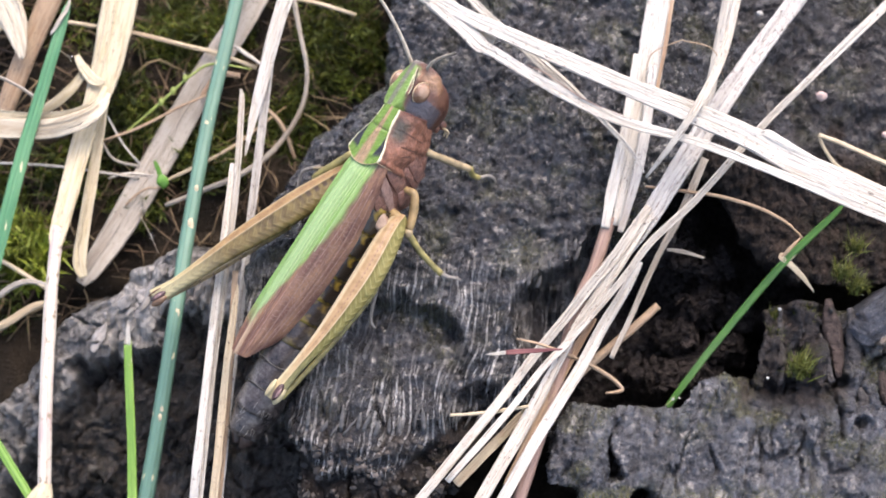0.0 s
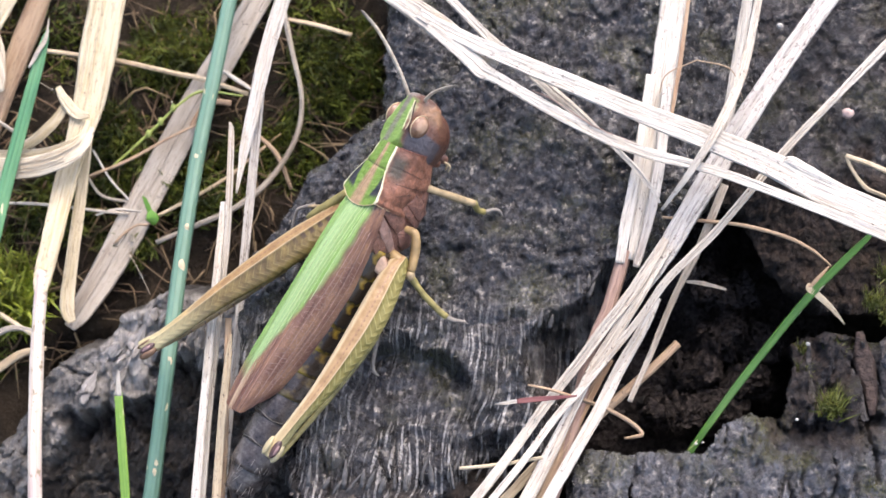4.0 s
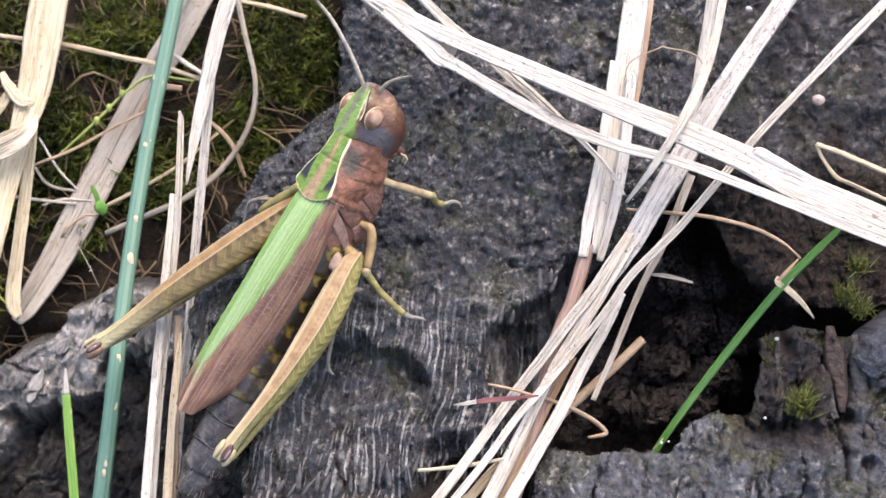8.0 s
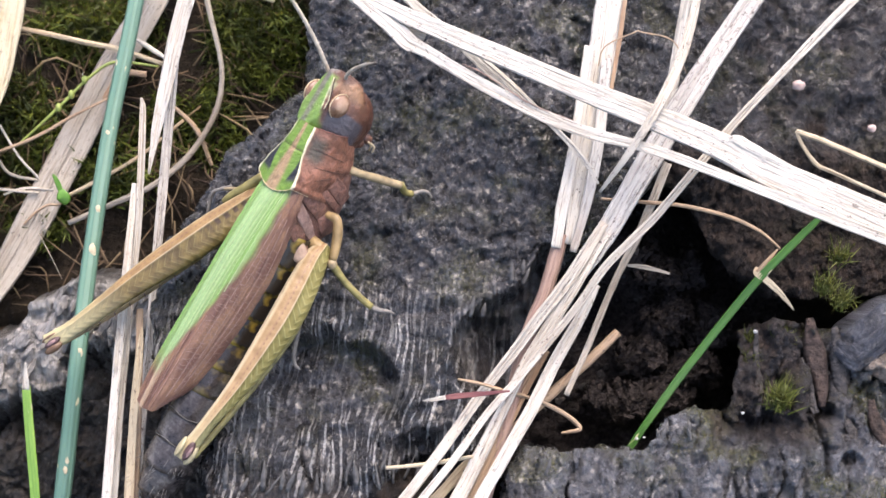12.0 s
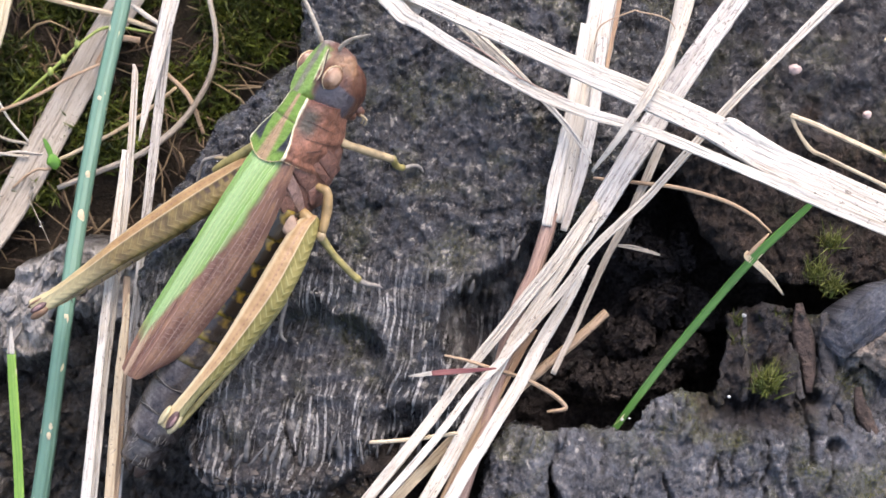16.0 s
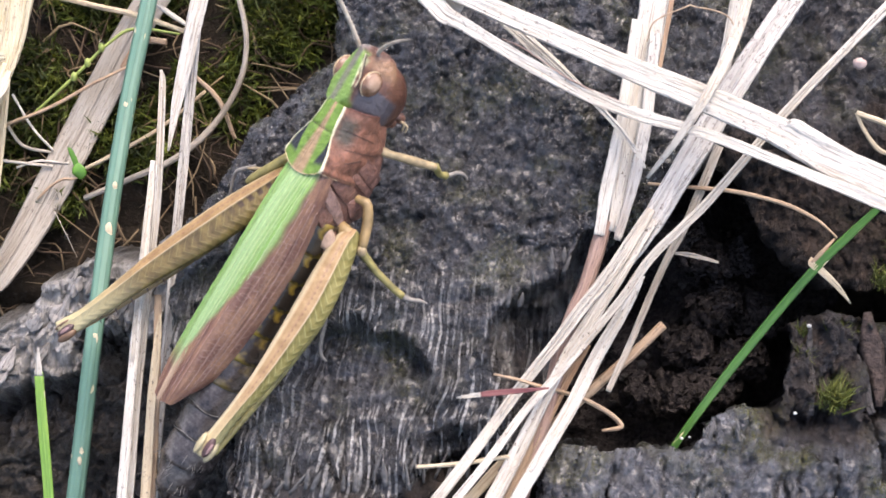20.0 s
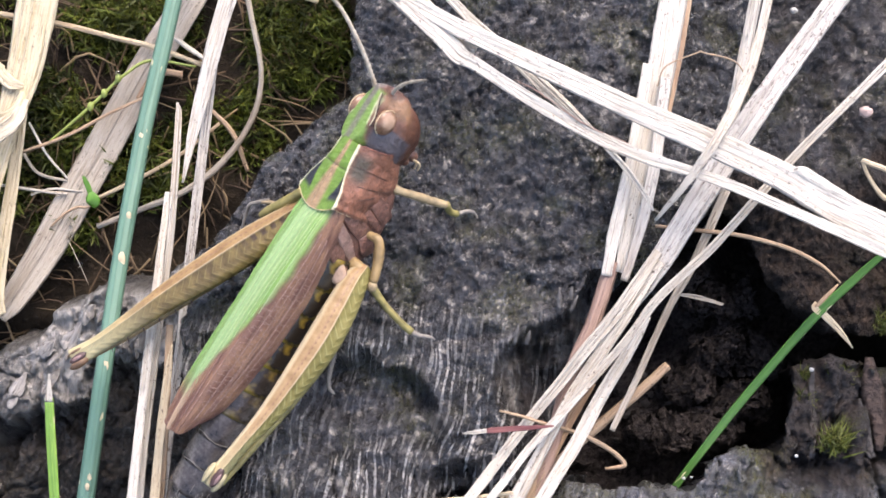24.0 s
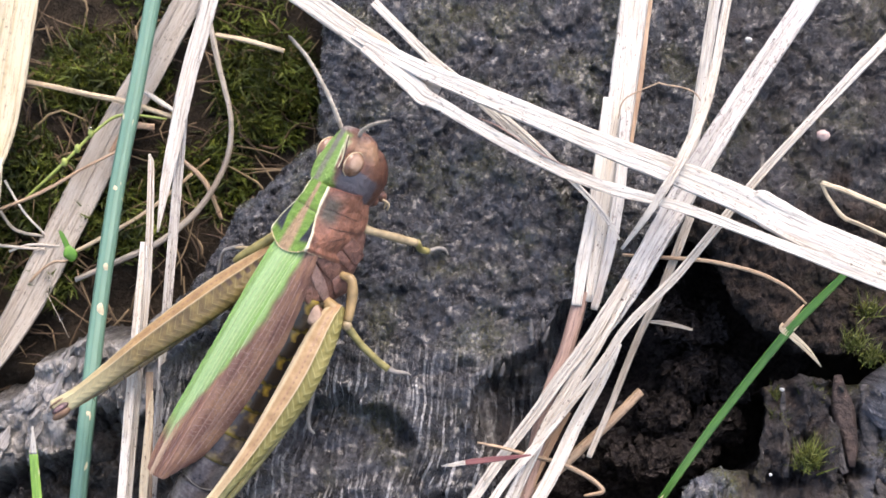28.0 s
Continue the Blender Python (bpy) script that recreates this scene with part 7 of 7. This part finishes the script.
right_hind = thigh([(-6.83, 0.82, 4.6, 0.423, 0.5), (-7.23, 0.13, 5, 0.733, 0.6), (-7.92, -1.31, 5.4, 0.93, 0.7), (-8.83, -3.05, 5.7, 0.99, 0.72), (-10.14, -5.03, 6, 0.82, 0.62), (-11.49, -6.86, 6.2, 0.602, 0.5),
                    (-12.82, -8.43, 6.3, 0.432, 0.42), (-13.83, -9.69, 6.3, 0.432, 0.4), (-14.34, -10.3, 6.3, 0.489, 0.4), (-14.61, -10.63, 6.3, 0.338, 0.3)], (0.35, -0.15, 0.9), 3)
knee(right_hind, (-14.2, -10.0, 6.4), (-0.55, -0.83, 0), 0.74, (0.35, -0.15, 0.9), -0.25)
limb("shin", [(-13.95, -10.62, 5.9, 0.17, 0.17), (-12.35, -8.76, 5, 0.16, 0.16), (-10.37, -6.41, 4.2, 0.15, 0.15), (-8.69, -4.19, 3.6, 0.14, 0.14), (-8.35, -3.5, 3.5, 0.14, 0.14)], SHIN, right_hind, 20)
limb("foot", [(-8.35, -3.5, 3.5, 0.15, 0.13), (-8.57, -4.54, 3.2, 0.13, 0.1), (-8.73, -5.4, 3, 0.12, 0.1), (-8.63, -5.89, 2.9, 0.1, 0.09), (-8.36, -6.13, 2.8, 0.03, 0.03)], FOOT, right_hind, 18, "grey clawed foot")
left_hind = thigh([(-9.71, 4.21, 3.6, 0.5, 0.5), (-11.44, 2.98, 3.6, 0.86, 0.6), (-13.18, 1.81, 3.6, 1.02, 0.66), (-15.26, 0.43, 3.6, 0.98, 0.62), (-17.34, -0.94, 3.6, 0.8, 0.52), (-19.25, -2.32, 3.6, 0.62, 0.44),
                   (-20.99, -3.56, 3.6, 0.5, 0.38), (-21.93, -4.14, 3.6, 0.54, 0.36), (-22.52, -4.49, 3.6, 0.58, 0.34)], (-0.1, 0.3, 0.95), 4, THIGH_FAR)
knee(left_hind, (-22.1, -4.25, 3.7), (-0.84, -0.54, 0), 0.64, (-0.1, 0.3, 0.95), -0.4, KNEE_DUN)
limb("shin", [(-21.78, -4.46, 3.1, 0.14, 0.14), (-19.58, -3.21, 2.7, 0.14, 0.14), (-16.82, -1.47, 2.4, 0.14, 0.14), (-14.03, 0.35, 2.2, 0.13, 0.13)], LEG_TAN, left_hind, 20)
for q in range(7):
    a_ = np.array((-20.59, -3.83, 2.9)) * (1 - q / 7) + np.array((-14.72, -0.14, 2.3)) * q / 7
    limb("spine", [(*a_, 0.04, 0.04), (*(a_ + np.array([0.12, -0.32, 0.05])), 0.01, 0.01)], KNEE, left_hind, 4, rough=0)
HIP = make_plain("hip_tan", (0.30, 0.205, 0.14), 0.4, 2.0, 0.4)
limb("hip", [(-8.75, 1.5, 5.2, 0.3, 0.12), (-8.45, 1.0, 5.45, 0.56, 0.2), (-8.1, 0.4, 5.45, 0.52, 0.2), (-7.9, 0.1, 5.4, 0.3, 0.15)], HIP, hopper, 10, "pale swollen hip joint", ring_round(12))
limb("hip_rim", [(-8.95, 1.6, 4.9, 0.4, 0.25), (-8.55, 0.95, 5.15, 0.72, 0.25), (-8.15, 0.3, 5.15, 0.68, 0.25), (-7.9, -0.1, 5.1, 0.4, 0.2)], MOUTH, hopper, 10, "dark rim behind the hip", ring_round(12))
limb("hip", [(-7.51, 1.16, 4.7, 0.35, 0.3), (-7.06, 0.74, 4.9, 0.4, 0.36), (-6.96, 0.34, 4.8, 0.35, 0.3)], LEG_TAN, hopper, 10, "", ring_round(12))
mid_r = limb("middle_leg", [(-6.89, 2.67, 4.7, 0.2, 0.2), (-6.4, 2.51, 5, 0.22, 0.22), (-6.02, 2.19, 5.1, 0.27, 0.26), (-6.07, 1.15, 4.9, 0.29, 0.27), (-6.31, 0.06, 4.8, 0.23, 0.24)], LEG_TAN, hopper, 20, "tan middle leg")
lump_thing("knee", (-6.35, -0.14, 4.8), (0.28, 0.34, 0.28), LEG_PALE, "", "", lump=0.1, parent=mid_r)
limb("shin", [(-6.35, -0.18, 4.8, 0.22, 0.22), (-5.72, -1.12, 4.3, 0.2, 0.2), (-4.95, -1.97, 3.9, 0.19, 0.19), (-4.27, -2.59, 3.5, 0.2, 0.18)], SHIN, mid_r, 16)
limb("foot", [(-4.27, -2.59, 3.5, 0.18, 0.15), (-3.86, -2.79, 3.4, 0.14, 0.12), (-3.34, -2.86, 3.3, 0.1, 0.1), (-3, -3, 3.2, 0.03, 0.03)], FOOT, mid_r, 12, "grey clawed foot")
front_r = limb("front_leg", [(-5.35, 5.08, 4.4, 0.26, 0.26), (-4.85, 4.89, 4.2, 0.22, 0.22), (-3.66, 4.56, 3.2, 0.24, 0.22), (-2.59, 4.27, 2.4, 0.21, 0.2)], LEG_PALE, hopper, 16, "pale front leg")
limb("shin", [(-2.59, 4.34, 2.4, 0.22, 0.2), (-2.38, 3.92, 1.9, 0.2, 0.18), (-1.96, 3.81, 1.5, 0.18, 0.15)], SHIN, front_r, 10)
limb("foot", [(-1.96, 3.81, 1.5, 0.13, 0.11), (-1.46, 3.97, 1.2, 0.11, 0.1), (-1.07, 3.88, 1, 0.09, 0.08), (-0.86, 3.6, 0.9, 0.03, 0.03)], FOOT, front_r, 14, "grey clawed foot")
front_l = limb("front_leg", [(-10.01, 4.92, 4.2, 0.26, 0.26), (-11.48, 4.12, 3.2, 0.27, 0.26), (-12.42, 3.62, 2.5, 0.26, 0.24), (-12.71, 3.45, 2.4, 0.15, 0.15)], SHIN, hopper, 14, "olive front leg")
mid_l = limb("middle_leg", [(-10.42, 3.96, 3.4, 0.2, 0.2), (-11.92, 4.13, 2.2, 0.14, 0.14), (-12.86, 4.26, 1.6, 0.1, 0.1)], LEG_PALE, hopper, 12)
limb("shin", [(-12.3, 4.37, 1.9, 0.08, 0.07), (-12.97, 4.19, 1.6, 0.12, 0.1), (-13.5, 4, 1.3, 0.1, 0.1), (-13.82, 3.11, 0.9, 0.08, 0.08), (-14.02, 1.98, 0.7, 0.07, 0.07)], FOOT, mid_l, 16, "grey middle shin")


# short spines on shins, fine hairs along the near thigh
def bristles(parent, path, count, length, r, mat, out, seed):
    rng = np.random.RandomState(seed)
    run = spline(path, count)
    for p in run:
        d = np.array(out) + 0.25 * rng.randn(3)
        limb("spine", [(*p, r, r), (*(p + d * length * (0.7 + 0.6 * rng.rand())), r * 0.3, r * 0.3)], mat, parent, 3, rough=0, section=ring_round(4))


bristles(mid_r, [(-5.89, -1.02, 4.3), (-5.15, -1.9, 3.9), (-4.41, -2.52, 3.5)], 6, 0.28, 0.025, FOOT, (-0.5, -0.8, 0), 1)
bristles(mid_r, [(-5.48, -0.95, 4.4), (-4.81, -1.7, 4), (-4.13, -2.31, 3.6)], 5, 0.24, 0.025, FOOT, (0.8, 0.3, 0.1), 2)
bristles(front_r, [(-4.44, 4.59, 3.7), (-3.56, 4.29, 3), (-2.73, 4, 2.3)], 6, 0.26, 0.022, FOOT, (-0.2, -0.9, 0), 3)
bristles(right_hind, [(-7.7, -3.01, 5.2), (-8.57, -4.36, 5.4), (-9.91, -6.1, 5.7), (-11.25, -7.71, 5.9), (-12.59, -9.21, 6)], 26, 0.3, 0.012, FOOT, (0.75, -0.5, 0), 4)
rng = np.random.RandomState(19)
for n_ in range(44):
    a_ = 2 * math.pi * rng.rand()
    y_ = -16.6 - 2.4 * rng.rand()
    p = own((1.5 * math.cos(a_), y_, -4.2 + 1.7 * math.sin(a_)))
    q = own(((1.5 + 0.45 * rng.rand()) * math.cos(a_), y_ - 0.25 - 0.2 * rng.rand(), -4.2 + (1.7 + 0.5 * rng.rand()) * math.sin(a_)))
    limb("hair", [(*p, 0.016, 0.016), (*q, 0.006, 0.006)], FOOT, abdomen, 3, rough=0, section=ring_round(4))


# ---- what moves: the two feelers sway a little ----
def motions():
    for ob, sway in ((feeler_l, 1.0), (feeler_r, -0.3)):
        at = ob.location.copy()
        rows = []
        for t, turn in ((0, 2.5), (3, 0.4), (7, 0), (17, 0.5), (20, -0.3), (24, -1.2), (26, -2.4), (28, -1.2)):
            axis = SLOPE.to_3x3() @ Vector((0, 0, 1))
            rows.append((t, Matrix.Translation(at) @ Matrix.Rotation(radians(turn * sway), 4, axis)))
        walk(ob, rows)


motions()
